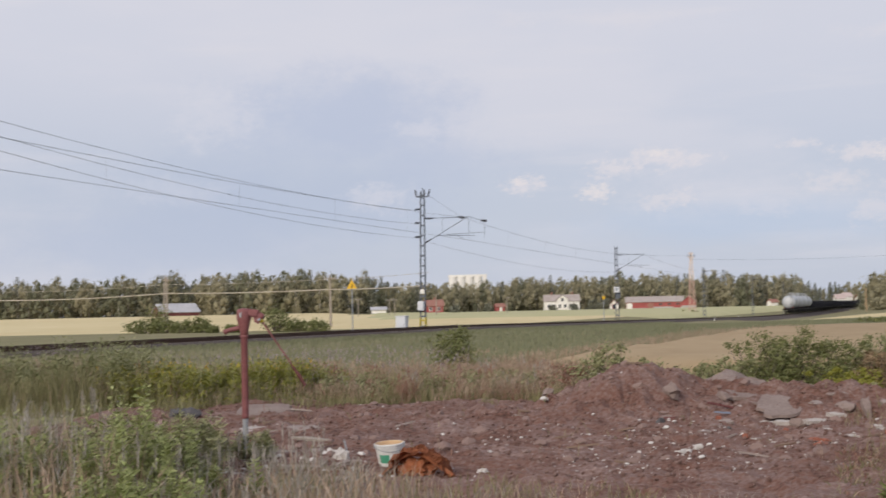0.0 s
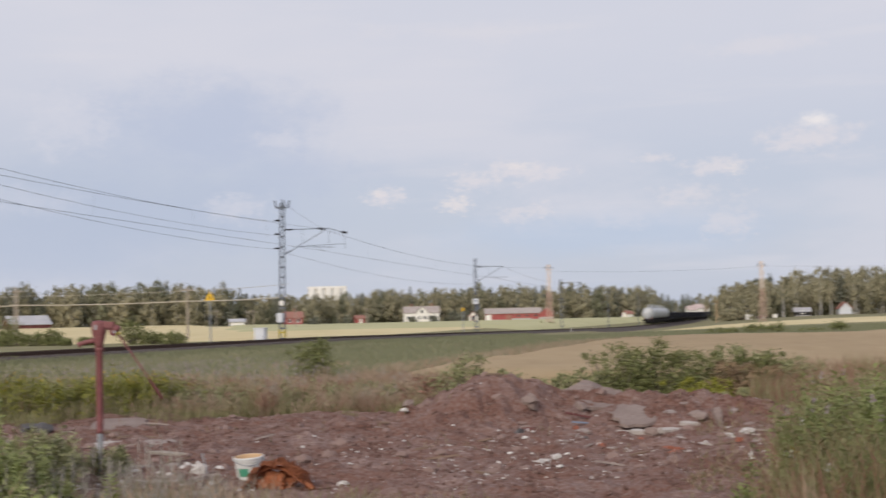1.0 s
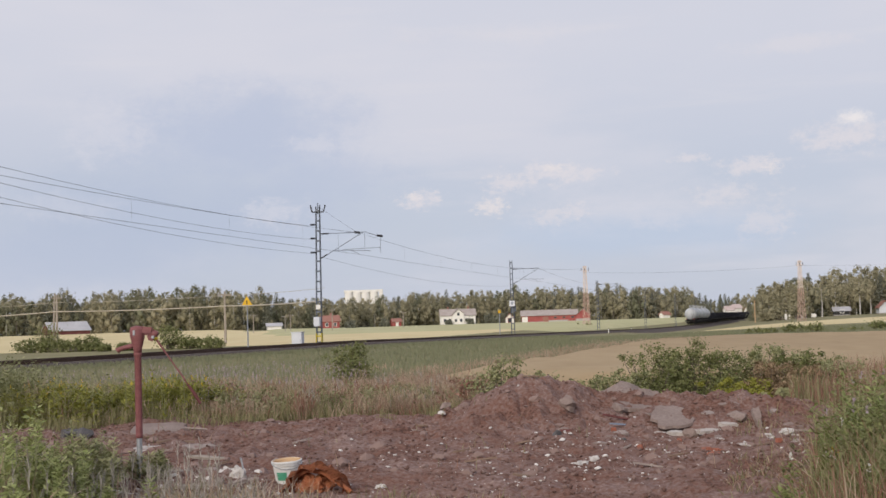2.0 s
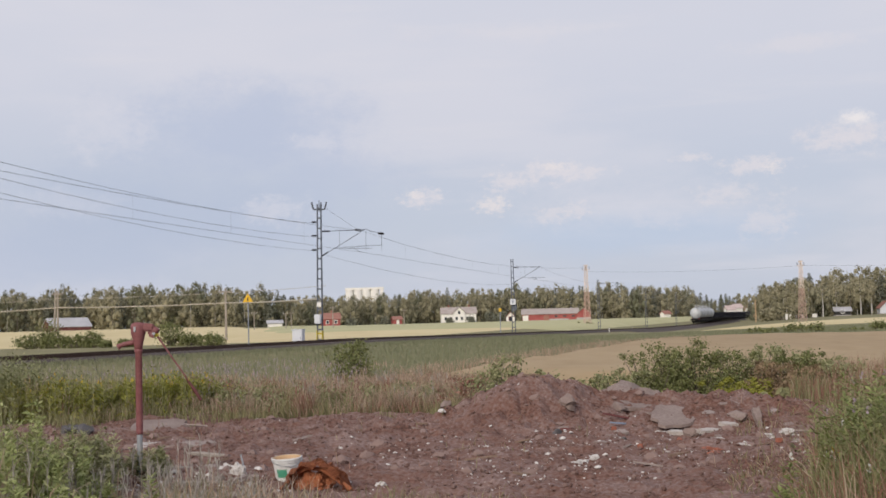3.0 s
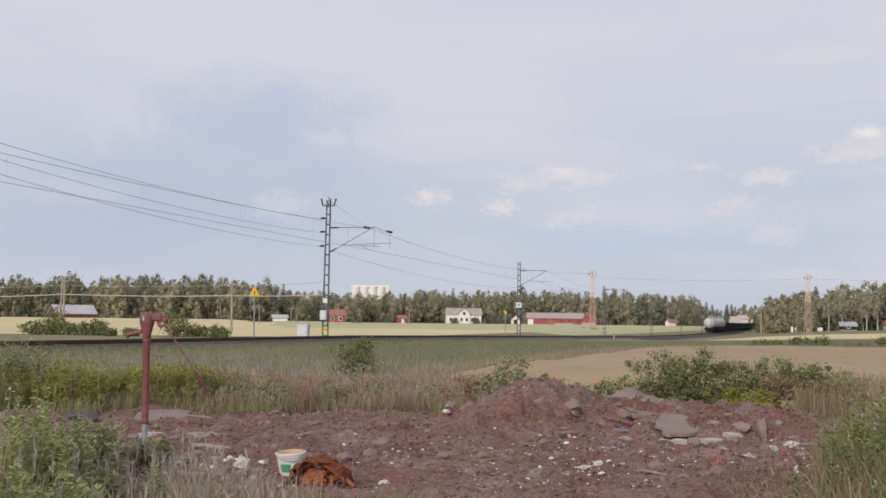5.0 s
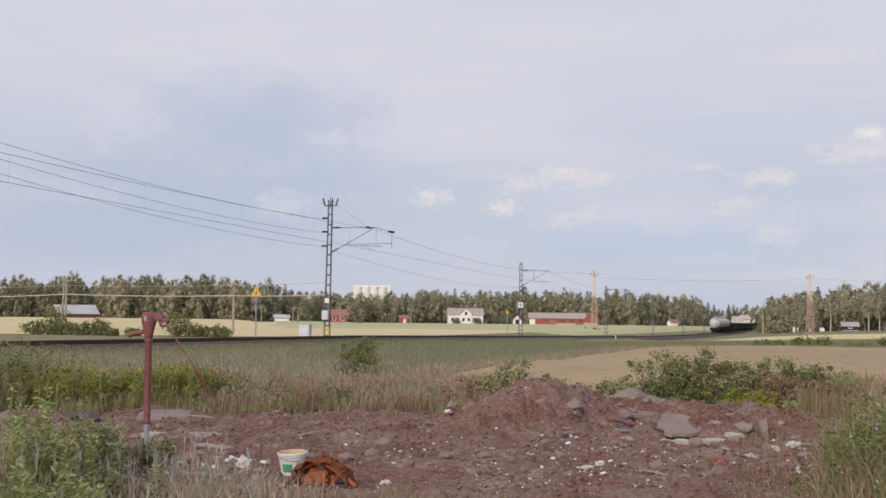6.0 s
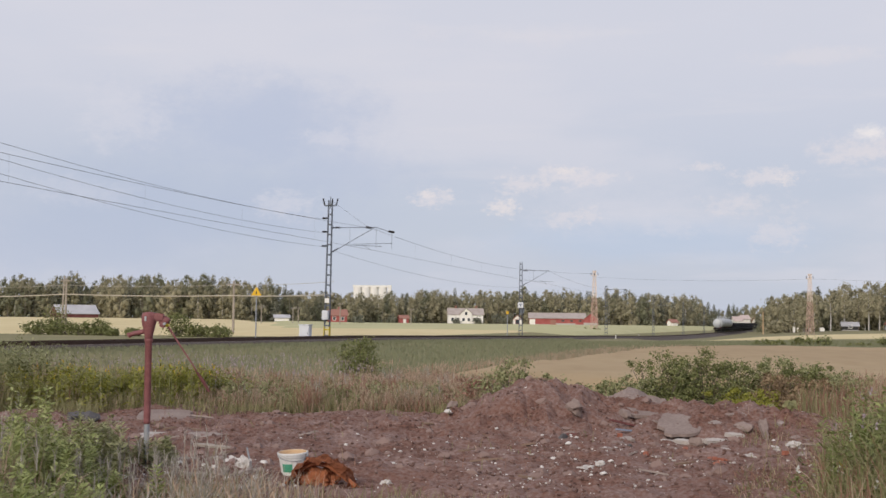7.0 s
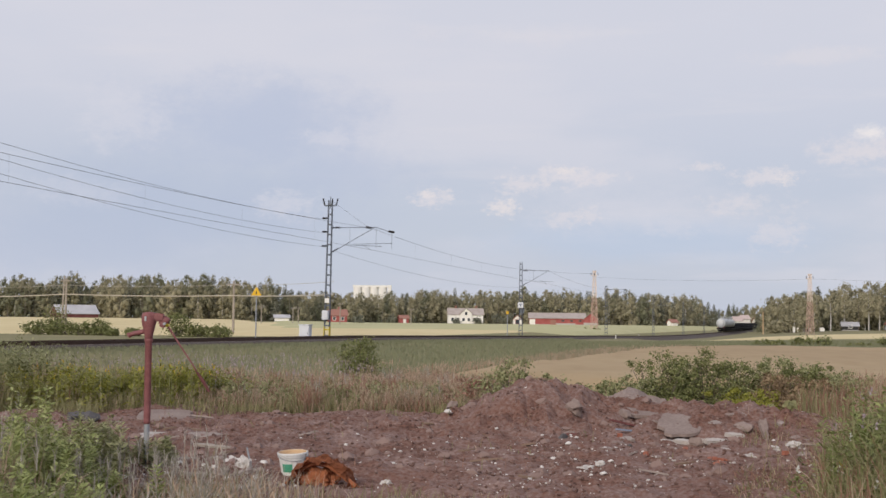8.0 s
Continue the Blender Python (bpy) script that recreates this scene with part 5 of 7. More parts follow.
def paint_bucket():
    x, y = -1.425, 13.25
    b = thing("paint_bucket", pose(x, y, yard_height(x, y) - 0.012, 3, -4, 20), "dirty white plastic paint bucket with green print", "bucket")
    rows = [(0, 0.0), (0.105, 0.0), (0.112, 0.01), (0.138, 0.225), (0.150, 0.228), (0.150, 0.242), (0.141, 0.246), (0.134, 0.235), (0.118, 0.10), (0, 0.095)]
    part("shell", lathe(bmesh.new(), rows, 28), M["bucket"], b, smooth=False)
    part("residue", lathe(bmesh.new(), [(0, 0.19), (0.128, 0.205), (0.131, 0.212), (0, 0.222)], 20), M["bucket_in"], b, "tan dried paint inside")
    part("stained_inside", lathe(bmesh.new(), [(0.1405, 0.2435), (0.1375, 0.2455), (0.1310, 0.234), (0.1165, 0.115)], 28), M["bucket_in"], b, "tan paint-stained inner wall")
    bm = bmesh.new()
    ang = [math.radians(v) for v in range(205, 256, 8)]
    lower = [bm.verts.new((0.1215 * math.cos(a), 0.1215 * math.sin(a), 0.065)) for a in ang]
    upper = [bm.verts.new((0.1315 * math.cos(a), 0.1315 * math.sin(a), 0.145)) for a in ang]
    for k in range(len(ang) - 1):
        bm.faces.new((lower[k], lower[k + 1], upper[k + 1], upper[k]))
    part("label_print", bm, M["bucket_green"], b, "green printed label")
    part("rim_band", lathe(bmesh.new(), [(0.137, 0.205), (0.146, 0.205), (0.146, 0.214), (0.138, 0.214)], 28), M["bucket"], b)
    handle = [(0.149 * math.cos(a), 0.149 * math.sin(a) * 0.98, 0.225 - 0.05 * math.sin(a - math.pi)) for a in np.linspace(math.pi, 2 * math.pi, 14)]
    part("bail_handle", tube(bmesh.new(), handle, 0.004, 6), M["galv"], b)


def rusty_scrap():
    x, y = -1.08, 12.55
    r = thing("rusty_fender", pose(x, y, yard_height(x, y) - 0.02, 0, 0, -8), "crumpled orange-rusted sheet metal fender", "scrap metal")
    bm = bmesh.new()
    rings = []
    for k in range(26):
        a = math.pi * (1.02 - 0.98 * k / 25)
        ring = []
        for j in range(7):
            w = (j / 6 - 0.5) * 0.34
            rad = 0.225 + 0.03 * math.cos(w * 9) + 0.055 * noise.noise((k * 0.35, j * 0.6, 0)) + 0.03 * noise.noise((k * 0.9, j * 1.1, 3))
            ring.append(bm.verts.new((1.22 * rad * math.cos(a) + 0.02 * noise.noise((k * 0.3, j, 5)), w + 0.03 * noise.noise((k * 0.4, 0, 2)), max(0.0, rad * 1.02 * math.sin(a) - 0.05 * (k > 14) * (k - 14) / 11))))
        rings.append(ring)
    for a, b in zip(rings, rings[1:]):
        for j in range(6):
            bm.faces.new((a[j], a[j + 1], b[j + 1], b[j]))
    bmesh.ops.solidify(bm, geom=bm.faces, thickness=0.012)
    part("curved_sheet", bm, M["rust"], r)
    bm = bmesh.new()
    pts = [(-0.26, -0.05, 0.02), (-0.20, -0.06, 0.15), (-0.08, -0.07, 0.21), (0.06, -0.06, 0.19), (0.2, -0.07, 0.10), (0.33, -0.10, 0.01)]
    part("rolled_edge", tube(bm, pts, 0.022, 8), M["rust"], r)
    bm = bmesh.new()
    bmesh.ops.create_icosphere(bm, subdivisions=4, radius=0.5)
    for v in bm.verts:
        d = v.co.normalized()
        v.co = d * (0.40 + 0.2 * noise.noise(d * 2.2) + 0.14 * abs(noise.noise(d * 5)) + 0.07 * noise.noise(d * 12))
        v.co = Vector((v.co.x * 0.44 - 0.07, v.co.y * 0.26 + 0.02, max(-0.05, v.co.z + 0.1) * 0.30))
    part("crumpled_sheet", bm, M["rust"], r)
    part("bent_leg", box(bmesh.new(), (0.24, 0.05, 0.014), (0.26, -0.05, 0.05), (0, 32, 10), 0.004), M["rust"], r)


def lump_mesh(name, seed, mat, flat=0.7, sub=2):
    bm = bmesh.new()
    bmesh.ops.create_icosphere(bm, subdivisions=sub, radius=0.5)
    for v in bm.verts:
        d = v.co.normalized()
        q = 0.5 + 0.22 * noise.noise(d * 1.4 + Vector((seed, 0, 0))) + 0.12 * noise.noise(d * 3.1 + Vector((0, seed, 0)))
        v.co = d * q
        v.co.z *= flat
        for axis, s in ((Vector((0.6, 0.5, 0.6)), 0.30), (Vector((-0.7, 0.3, 0.5)), 0.33), (Vector((0.1, -0.9, 0.4)), 0.32)):
            e = v.co.dot(axis.normalized()) - s
            if e > 0:
                v.co -= axis.normalized() * e
    me = bpy.data.meshes.new(name)
    bm.to_mesh(me)
    bm.free()
    me.materials.append(mat)
    return me


def lumps(name, label, category, group, mat, rows, seed, flat=0.7, sink=0.16):
    """rows: (x, y, size); single stones that rest in the soil."""
    shapes = [lump_mesh(name, seed + k, mat, flat) for k in range(5)]
    rng = random.Random(seed)
    for x, y, s in rows:
        ob = new(name, shapes[rng.randrange(5)])
        ob.matrix_basis = pose(x, y, yard_height(x, y) + s * sink, rng.uniform(-15, 15), rng.uniform(-15, 15), rng.uniform(0, 360)) @ Matrix.Diagonal((s, s * rng.uniform(0.7, 1.1), s * rng.uniform(0.7, 1.0), 1))
        tagged(ob, label, category, group)


def slab(name, label, x, y, size, turn, mat, category, lift=0.02, seed=0, group="", ragged=1.0):
    """A broken slab with a ragged rim."""
    bm = bmesh.new()
    n = 22
    top, low = [], []
    for k in range(n):
        a = 2 * math.pi * k / n
        c, s = math.cos(a), math.sin(a)
        q = 0.5 / max(abs(c), abs(s)) ** 0.45 * (0.85 + 0.55 * ragged * noise.noise((c * 2.3 + seed * 3.1, s * 2.3, seed)) + 0.2 * noise.noise((c * 6 + seed, s * 6, 0)))
        top.append(bm.verts.new((c * q * size[0], s * q * size[1], size[2] / 2)))
        low.append(bm.verts.new((c * q * size[0] * 1.03, s * q * size[1] * 1.03, -size[2] / 2)))
    bm.faces.new(top)
    bm.faces.new(low[::-1])
    for k in range(n):
        bm.faces.new((low[k], low[(k + 1) % n], top[(k + 1) % n], top[k]))
    ob = part(name, bm, mat)
    ob.matrix_basis = pose(x, y, yard_height(x, y) + lift, *turn)
    return tagged(ob, label, category, group)


def crumpled(name, label, category, x, y, size, mat, seed, lift=0.0):
    bm = bmesh.new()
    bmesh.ops.create_icosphere(bm, subdivisions=4, radius=0.5)
    for v in bm.verts:
        d = v.co.normalized()
        v.co = d * (0.42 + 0.20 * noise.noise(d * 2 + Vector((seed, 0, 0))) + 0.12 * abs(noise.noise(d * 5 + Vector((0, seed, 0)))) + 0.06 * noise.noise(d * 11))
        v.co = Vector((v.co.x * size[0], v.co.y * size[1], max(-0.1, v.co.z + 0.12) * size[2]))
    ob = part(name, bm, mat)
    ob.matrix_basis = pose(x, y, yard_height(x, y) + lift, 0, 0, seed * 40)
    return tagged(ob, label, category)


def gravel_heap():
    bm = bmesh.new()
    bmesh.ops.create_grid(bm, x_segments=46, y_segments=46, size=1.0)
    for v in bm.verts:
        x, y = 2.95 + v.co.x * 1.35, 20.5 + v.co.y * 1.5
        r = math.hypot((x - 2.84) / 1.2, (y - 20.6) / 1.3) * (1 + 0.25 * noise.noise((x * 2.5, y * 2.5, 7)))
        z = 0.36 * max(0.0, 1 - r) ** 0.8 + 0.035 * noise.noise((x * 9, y * 9, 0)) + 0.03 * noise.noise((x * 3, y * 3, 0)) - 0.12 * max(0, r - 0.9)
        v.co = (x, y, yard_height(x, y) * 0.55 + z)
    tagged(part("gravel_heap", bm, M["sand"], smooth=False), "small heap of pale grey gravel", "heap", "", "stuff")


def make_yard_things():
    water_pump()
    paint_bucket()
    rusty_scrap()
    gravel_heap()
    crumpled("plastic_sack", "crumpled dirty white plastic sack", "sack", -1.93, 13.4, (0.17, 0.16, 0.22), M["plaster"], 1.3)
    crumpled("plastic_sheet", "crumpled white plastic scrap on the soil", "plastic scrap", 3.95, 16.2, (0.22, 0.16, 0.10), M["plaster"], 2.1)
    crumpled("plastic_sheet", "crumpled white plastic scrap on the soil", "plastic scrap", 4.22, 16.3, (0.20, 0.16, 0.13), M["plaster"], 3.4)
    crumpled("plastic_sheet", "dirty white rag of plastic on the soil", "plastic scrap", -0.52, 13.0, (0.12, 0.12, 0.09), M["plaster"], 4.4)
    crumpled("plaster_chunk", "broken white plaster lump on the soil", "plaster lump", 1.52, 14.3, (0.26, 0.12, 0.09), M["plaster"], 5.4)
    crumpled("plaster_chunk", "broken white plaster lump on the soil", "plaster lump", 1.68, 14.4, (0.14, 0.12, 0.08), M["plaster"], 6.4)
    p = part("thin_pipe", tube(bmesh.new(), [(0, 0, 0), (-0.03, 0.02, 0.16), (-0.05, 0.03, 0.24)], 0.009, 8), M["galv"])
    p.matrix_basis = pose(-1.88, 13.55, 0.03)
    tagged(p, "thin grey pipe end sticking out of the soil", "pipe")
    # slabs and scrap
    c = ("concrete chunk", "broken slabs on the yard")
    slab("concrete_chunk", "flat pale broken concrete slab in the soil", -4.2, 20.7, (0.95, 1.3, 0.05), (5, 0, 4), M["sand"], c[0], 0.03, 1, c[1], 0.35)
    slab("concrete_chunk", "whitish broken slab behind the hand pump", -3.55, 16.9, (0.42, 0.42, 0.03), (4, 2, -8), M["concrete_pale"], c[0], 0.0, 14, c[1], 0.6)
    slab("concrete_chunk", "flat pale broken concrete slab in the soil", -2.95, 17.0, (0.42, 0.30, 0.045), (9, 2, 20), M["concrete"], c[0], 0.00, 2, c[1])
    slab("concrete_chunk", "dark grey stone block tilted in the soil", -5.25, 19.9, (0.40, 0.34, 0.12), (12, 6, 20), M["slate"], c[0], 0.02, 3, c[1])
    slab("concrete_chunk", "large flat grey concrete slab with a broken edge", 3.10, 17.75, (0.62, 0.95, 0.035), (15, 3, -4), M["sand"], c[0], -0.01, 5, c[1], 0.25)
    for x, y, w, turn, k in ((2.88, 17.28, 0.22, -38, 31), (3.06, 17.16, 0.26, -8, 32), (3.30, 17.15, 0.30, 8, 33), (3.52, 17.3, 0.34, 4, 34), (3.72, 17.35, 0.26, -6, 35), (3.42, 17.05, 0.30, 14, 36)):
        slab("concrete_chunk", "whitish broken edge piece of the concrete slab", x, y, (w, 0.10, 0.05), (16, 4, turn), M["concrete_pale"], c[0], 0.03, k, c[1])
    slab("concrete_chunk", "flat pale concrete piece on the earth heap", 2.75, 19.3, (0.80, 0.55, 0.05), (10, 4, 8), M["sand"], c[0], 0.0, 7, c[1], 0.5)
    slab("concrete_chunk", "flat pale concrete piece on the earth heap", 4.72, 20.3, (0.46, 0.20, 0.05), (14, -10, 10), M["concrete_pale"], c[0], 0.04, 8, c[1])
    slab("concrete_chunk", "flat pale concrete piece on the earth heap", 3.30, 16.3, (0.42, 0.12, 0.04), (14, 0, 8), M["concrete_pale"], c[0], 0.00, 9, c[1])
    slab("concrete_chunk", "flat pale concrete piece on the earth heap", 3.52, 15.8, (0.34, 0.10, 0.04), (14, 0, -8), M["concrete_pale"], c[0], 0.00, 10, c[1])
    slab("concrete_chunk", "upright grey concrete piece in the earth heap", 4.15, 17.5, (0.12, 0.40, 0.05), (50, 6, 12), M["sand"], c[0], 0.10, 15, c[1])
    slab("metal_strip", "rusty metal strip lying on the heap", 2.42, 18.0, (0.40, 0.07, 0.025), (-10, 12, -10), M["dark_shaded_red"], "scrap metal", 0.07, 11)
    slab("metal_strip", "rusty metal strip lying on the heap", 1.75, 17.35, (0.36, 0.10, 0.05), (-8, 4, 4), M["dark_shaded_red"], "scrap metal", 0.03, 12)
    slab("plastic_strip", "grey-blue plastic strip on the heap", 2.42, 17.75, (0.30, 0.05, 0.02), (0, 6, 8), M["bluegrey"], "plastic scrap", 0.05, 13)
    lumps("concrete_lump", "grey rounded concrete lump on the heap", "concrete lump", "concrete lumps on the yard", M["sand"], [(1.80, 18.45, 0.34), (1.62, 17.4, 0.2), (2.55, 18.9, 0.24), (3.9, 17.6, 0.28), (3.2, 17.1, 0.2), (0.9, 20.4, 0.2), (0.15, 19.2, 0.22)], 71, 0.75)
    block = part("stone_block", box(bmesh.new(), (0.36, 0.30, 0.34), (0, 0, 0.12), bevel=0.03), M["concrete_pale"])
    block.matrix_basis = pose(6.3, 18.4, yard_height(6.3, 18.4), 4, -3, 18)
    tagged(block, "pale grey stone block among the weeds", "stone block")
    lumps("tile_lump", "dark grey stone lump on the soil", "stone", "dark stones on the yard", M["slate"], [(1.52, 17.0, 0.16), (2.3, 16.6, 0.09), (-5.1, 19.8, 0.3)], 83, 0.8)
    rng = random.Random(5)
    for k in range(16):
        x, y = rng.uniform(-3.3, -1.5), rng.uniform(11.8, 15.2)
        slab("concrete_chunk", "small pale broken concrete piece in the grass", x, y, (rng.uniform(0.10, 0.30), rng.uniform(0.07, 0.18), 0.035), (rng.uniform(6, 28), rng.uniform(-14, 14), rng.uniform(-40, 40)), M["plaster"] if k % 4 == 0 else M["concrete"], c[0], 0.01, 300 + k, c[1])
    for k in range(22):
        x, y = rng.uniform(1.9, 4.7), rng.uniform(15.4, 19.6)
        slab("concrete_chunk", "small broken concrete piece in the soil", x, y, (rng.uniform(0.06, 0.20), rng.uniform(0.05, 0.14), 0.03), (rng.uniform(2, 26), rng.uniform(-14, 14), rng.uniform(-40, 40)), M["concrete"] if k % 3 == 0 else M["sand"], c[0], -0.005, 200 + k, c[1])
    for k in range(26):
        x, y = rng.uniform(-4.6, 4.6), rng.uniform(12.6, 20.5)
        s = rng.uniform(0.14, 0.42)
        slab("wood_scrap", "thin broken board lying on the soil", x, y, (s, rng.uniform(0.03, 0.07), 0.02), (rng.uniform(-14, 14), rng.uniform(-14, 14), rng.uniform(-50, 50)), M["plank"] if k % 3 else M["concrete"], "board", 0.025, 20 + k, "broken boards on the yard")
    for x, y, sx, turn in ((-2.35, 12.3, 0.7, 12), (-1.95, 12.0, 0.6, -14), (-2.75, 14.6, 0.5, 6), (-2.2, 12.8, 0.45, 24), (-2.6, 15.6, 0.5, -5), (-1.75, 12.5, 0.4, 40)):
        slab("wood_scrap", "pale weathered board lying in the grass", x, y, (sx, 0.08, 0.025), (12, 4, turn), M["wood"], "board", 0.03, sx * 31 + turn, "broken boards on the yard")
    for k in range(10):
        x, y = rng.gauss(3.06, 0.11), rng.gauss(15.0, 0.22)
        slab("brick_piece", "broken orange-red brick piece", x, y, (rng.uniform(0.05, 0.13), rng.uniform(0.05, 0.10), 0.045), (rng.uniform(-20, 20), rng.uniform(-20, 20), rng.uniform(0, 180)), M["brick"], "brick", 0.01, 60 + k, "broken bricks on the yard")
    for k in range(4):
        x, y = rng.uniform(2.2, 4.2), rng.uniform(15.0, 17.4)
        slab("brick_piece", "broken orange-red brick piece", x, y, (rng.uniform(0.05, 0.12), 0.07, 0.05), (rng.uniform(-20, 20), rng.uniform(-20, 20), rng.uniform(0, 180)), M["brick"], "brick", 0.03, 90 + k, "broken bricks on the yard")
    white = [(-0.05 + 0.1, 21.0, 0.16), (0.66, 20.1, 0.13), (0.10, 19.0, 0.13), (1.62, 13.6, 0.09), (1.82, 14.6, 0.07), (1.25, 15.2, 0.08), (1.53, 16.4, 0.08), (1.05, 14.2, 0.06), (3.05, 15.4, 0.08), (3.9, 14.4, 0.08)]
    white += [(rng.gauss(1.6, 1.2), rng.uniform(12.4, 17.5), rng.uniform(0.025, 0.06)) for _ in range(60)]
    white += [(rng.uniform(-3.2, 4.5), rng.uniform(12.3, 20.0), rng.uniform(0.02, 0.05)) for _ in range(45)]
    white += [(rng.uniform(-3.1, -1.3), rng.uniform(11.7, 14.2), rng.uniform(0.03, 0.09)) for _ in range(45)]
    lumps("plaster_lump", "small white plaster lump on the soil", "plaster lump", "white plaster lumps on the yard", M["plaster"], white, 11, 0.55)
    dark = [(rng.uniform(-4.8, 5.0), rng.uniform(13.0, 21.5), 0.05 + 0.17 * rng.random() ** 2) for _ in range(290)]
    lumps("earth_clod", "rough brown clod of earth", "clod", "earth clods on the yard", M["clod"], dark, 31, 0.7, 0.02)


def soil_crumbs():
    """Countless small crumbs and pebbles over the yard."""
    rng = np.random.default_rng(3)
    ico = bmesh.new()
    bmesh.ops.create_icosphere(ico, subdivisions=1, radius=0.5)
    base = np.array([v.co[:] for v in ico.verts])
    tri = np.array([[v.index for v in f.verts] for f in ico.faces])
    ico.free()
    for name, count, mat, lo, hi, label in (("soil_crumbs", 17000, "clod", 0.010, 0.060, "loose brown soil crumbs over the yard"), ("white_crumbs", 750, "plaster", 0.012, 0.035, "tiny white plaster crumbs over the yard")):
        verts, faces = [], []
        for k in range(count):
            x, y = rng.uniform(-6.4, 6.4), rng.uniform(11.5, 22.2)
            if name == "white_crumbs" and rng.random() < 0.6:
                x, y = rng.normal(1.8, 1.4), rng.uniform(12.0, 17.0)
            s = lo + (hi - lo) * rng.random() ** 2.5
            z = yard_height(x, y) + s * 0.2
            p = base * rng.uniform(0.7, 1.25, (12, 1)) * s * np.array([1, rng.uniform(0.6, 1), rng.uniform(0.5, 0.9)])
            a = rng.uniform(0, 6.28)
            p = np.stack([p[:, 0] * math.cos(a) - p[:, 1] * math.sin(a), p[:, 0] * math.sin(a) + p[:, 1] * math.cos(a), p[:, 2]], 1)
            verts.append(p + (x, y, z))
            faces.append(tri + 12 * k)
        tagged(mesh_ob(name, np.concatenate(verts), np.concatenate(faces), M[mat]), label, "rubble", "", "stuff")


make_yard_things()
soil_crumbs()


# ---------------------------------------------------------------- plants
def blades(out, x, y, z, h, width, lean=0.35, droop=0.25, heading=None):
    """Grass blades: a two-segment strip each, bending over."""
    k = len(x)
    a = RNG.uniform(0, 2 * math.pi, k) if heading is None else heading
    l = RNG.uniform(0.05, 1.0, k) * lean * h
    dx, dy = np.cos(a) * l, np.sin(a) * l
    b = RNG.uniform(0, 2 * math.pi, k)
    wx, wy = np.cos(b) * width / 2, np.sin(b) * width / 2
    p0 = np.stack([x - wx, y - wy, z], 1)
    p1 = np.stack([x + wx, y + wy, z], 1)
    m = np.stack([x + dx * 0.4, y + dy * 0.4, z + h * 0.62], 1)
    w = np.stack([wx, wy, np.zeros(k)], 1) * 0.75
    tip = np.stack([x + dx, y + dy, z + h * (1 - droop * RNG.uniform(0, 0.5, k))], 1)
    out.strips(np.stack([p0, p1, m - w, m + w, tip], 1))


def heads(out, x, y, z, length, width, n=5):
    """Loose flower or seed heads: a few small leaves round the top of each stalk."""
    k = len(x)
    c = np.repeat(np.stack([x, y, z], 1), n, 0)
    f = np.tile(np.linspace(0, 1, n), k)
    c[:, 2] += f * np.repeat(np.broadcast_to(length, (k,)), n)
    c[:, :2] += RNG.normal(0, 1, (len(c), 2)) * (width * 0.5 * (1.1 - f))[:, None]
    out.quads(leaf_quads(c, width * RNG.uniform(0.5, 1.0, len(c))))


def plumes(out, x, y, z, length, n=7, width=0.006):
    """Feathery grass heads: short strips fanning from the top of each stalk."""
    k = len(x)
    f = np.tile(np.linspace(0, 0.8, n), k)
    L = np.repeat(np.broadcast_to(length, (k,)), n)
    blades(out, np.repeat(x, n), np.repeat(y, n), np.repeat(z, n) + f * L, L * RNG.uniform(0.3, 0.55, k * n), np.full(k * n, width), 0.75, 0.3)


def leafy_weeds(stems, leaves, x, y, z, h, leaf, per=34, low=0.06, spread_=0.12):
    """Upright weeds: a stem and narrow leaves up it."""
    k = len(x)
    blades(stems, x, y, z, h, 0.010 + 0.004 * h, 0.10, 0.0)
    f = RNG.uniform(low, 1.0, (k, per))
    a = RNG.uniform(0, 2 * math.pi, (k, per))
    size = leaf * RNG.uniform(0.6, 1.25, (k, per)) * (1.15 - 0.6 * f)
    rx = np.repeat(x, per) + 0.0
    ry = np.repeat(y, per)
    rz = np.repeat(z, per) + (f * h[:, None]).ravel()
    a, size, f = a.ravel(), size.ravel(), f.ravel()
    out = RNG.uniform(0.0, spread_, len(a)) * (1.1 - f)
    base = np.stack([rx + np.cos(a) * out, ry + np.sin(a) * out, rz], 1)
    d = np.stack([np.cos(a), np.sin(a), RNG.uniform(-0.35, 0.75, len(a))], 1)
    s = np.stack([-np.sin(a), np.cos(a), RNG.normal(0, 0.3, len(a))], 1)
    L, W = size[:, None], size[:, None] * 0.16
    leaves.quads(np.stack([base, base + d * L * 0.5 + s * W, base + d * L, base + d * L * 0.5 - s * W], 1))


def scatter(k, near, far, t0, t1):
    """Evenly over the ground between two distances and two bearings (tangents)."""
    d = np.sqrt(RNG.uniform(near ** 2, far ** 2, k))
    return d * RNG.uniform(t0, t1, k), d


def field_noise(x, y, scale, seed=0.0):
    return np.array([noise.noise((a * scale, b * scale, seed)) for a, b in zip(x, y)])


def ground_z(x, y):
    z = land(x, y) - 0.03
    inside = (np.abs(x) < 6.6) & (y > 9.6) & (y < 22.3)
    z[inside] = [yard_height(a, b) - 0.03 for a, b in zip(x[inside], y[inside])]
    return z


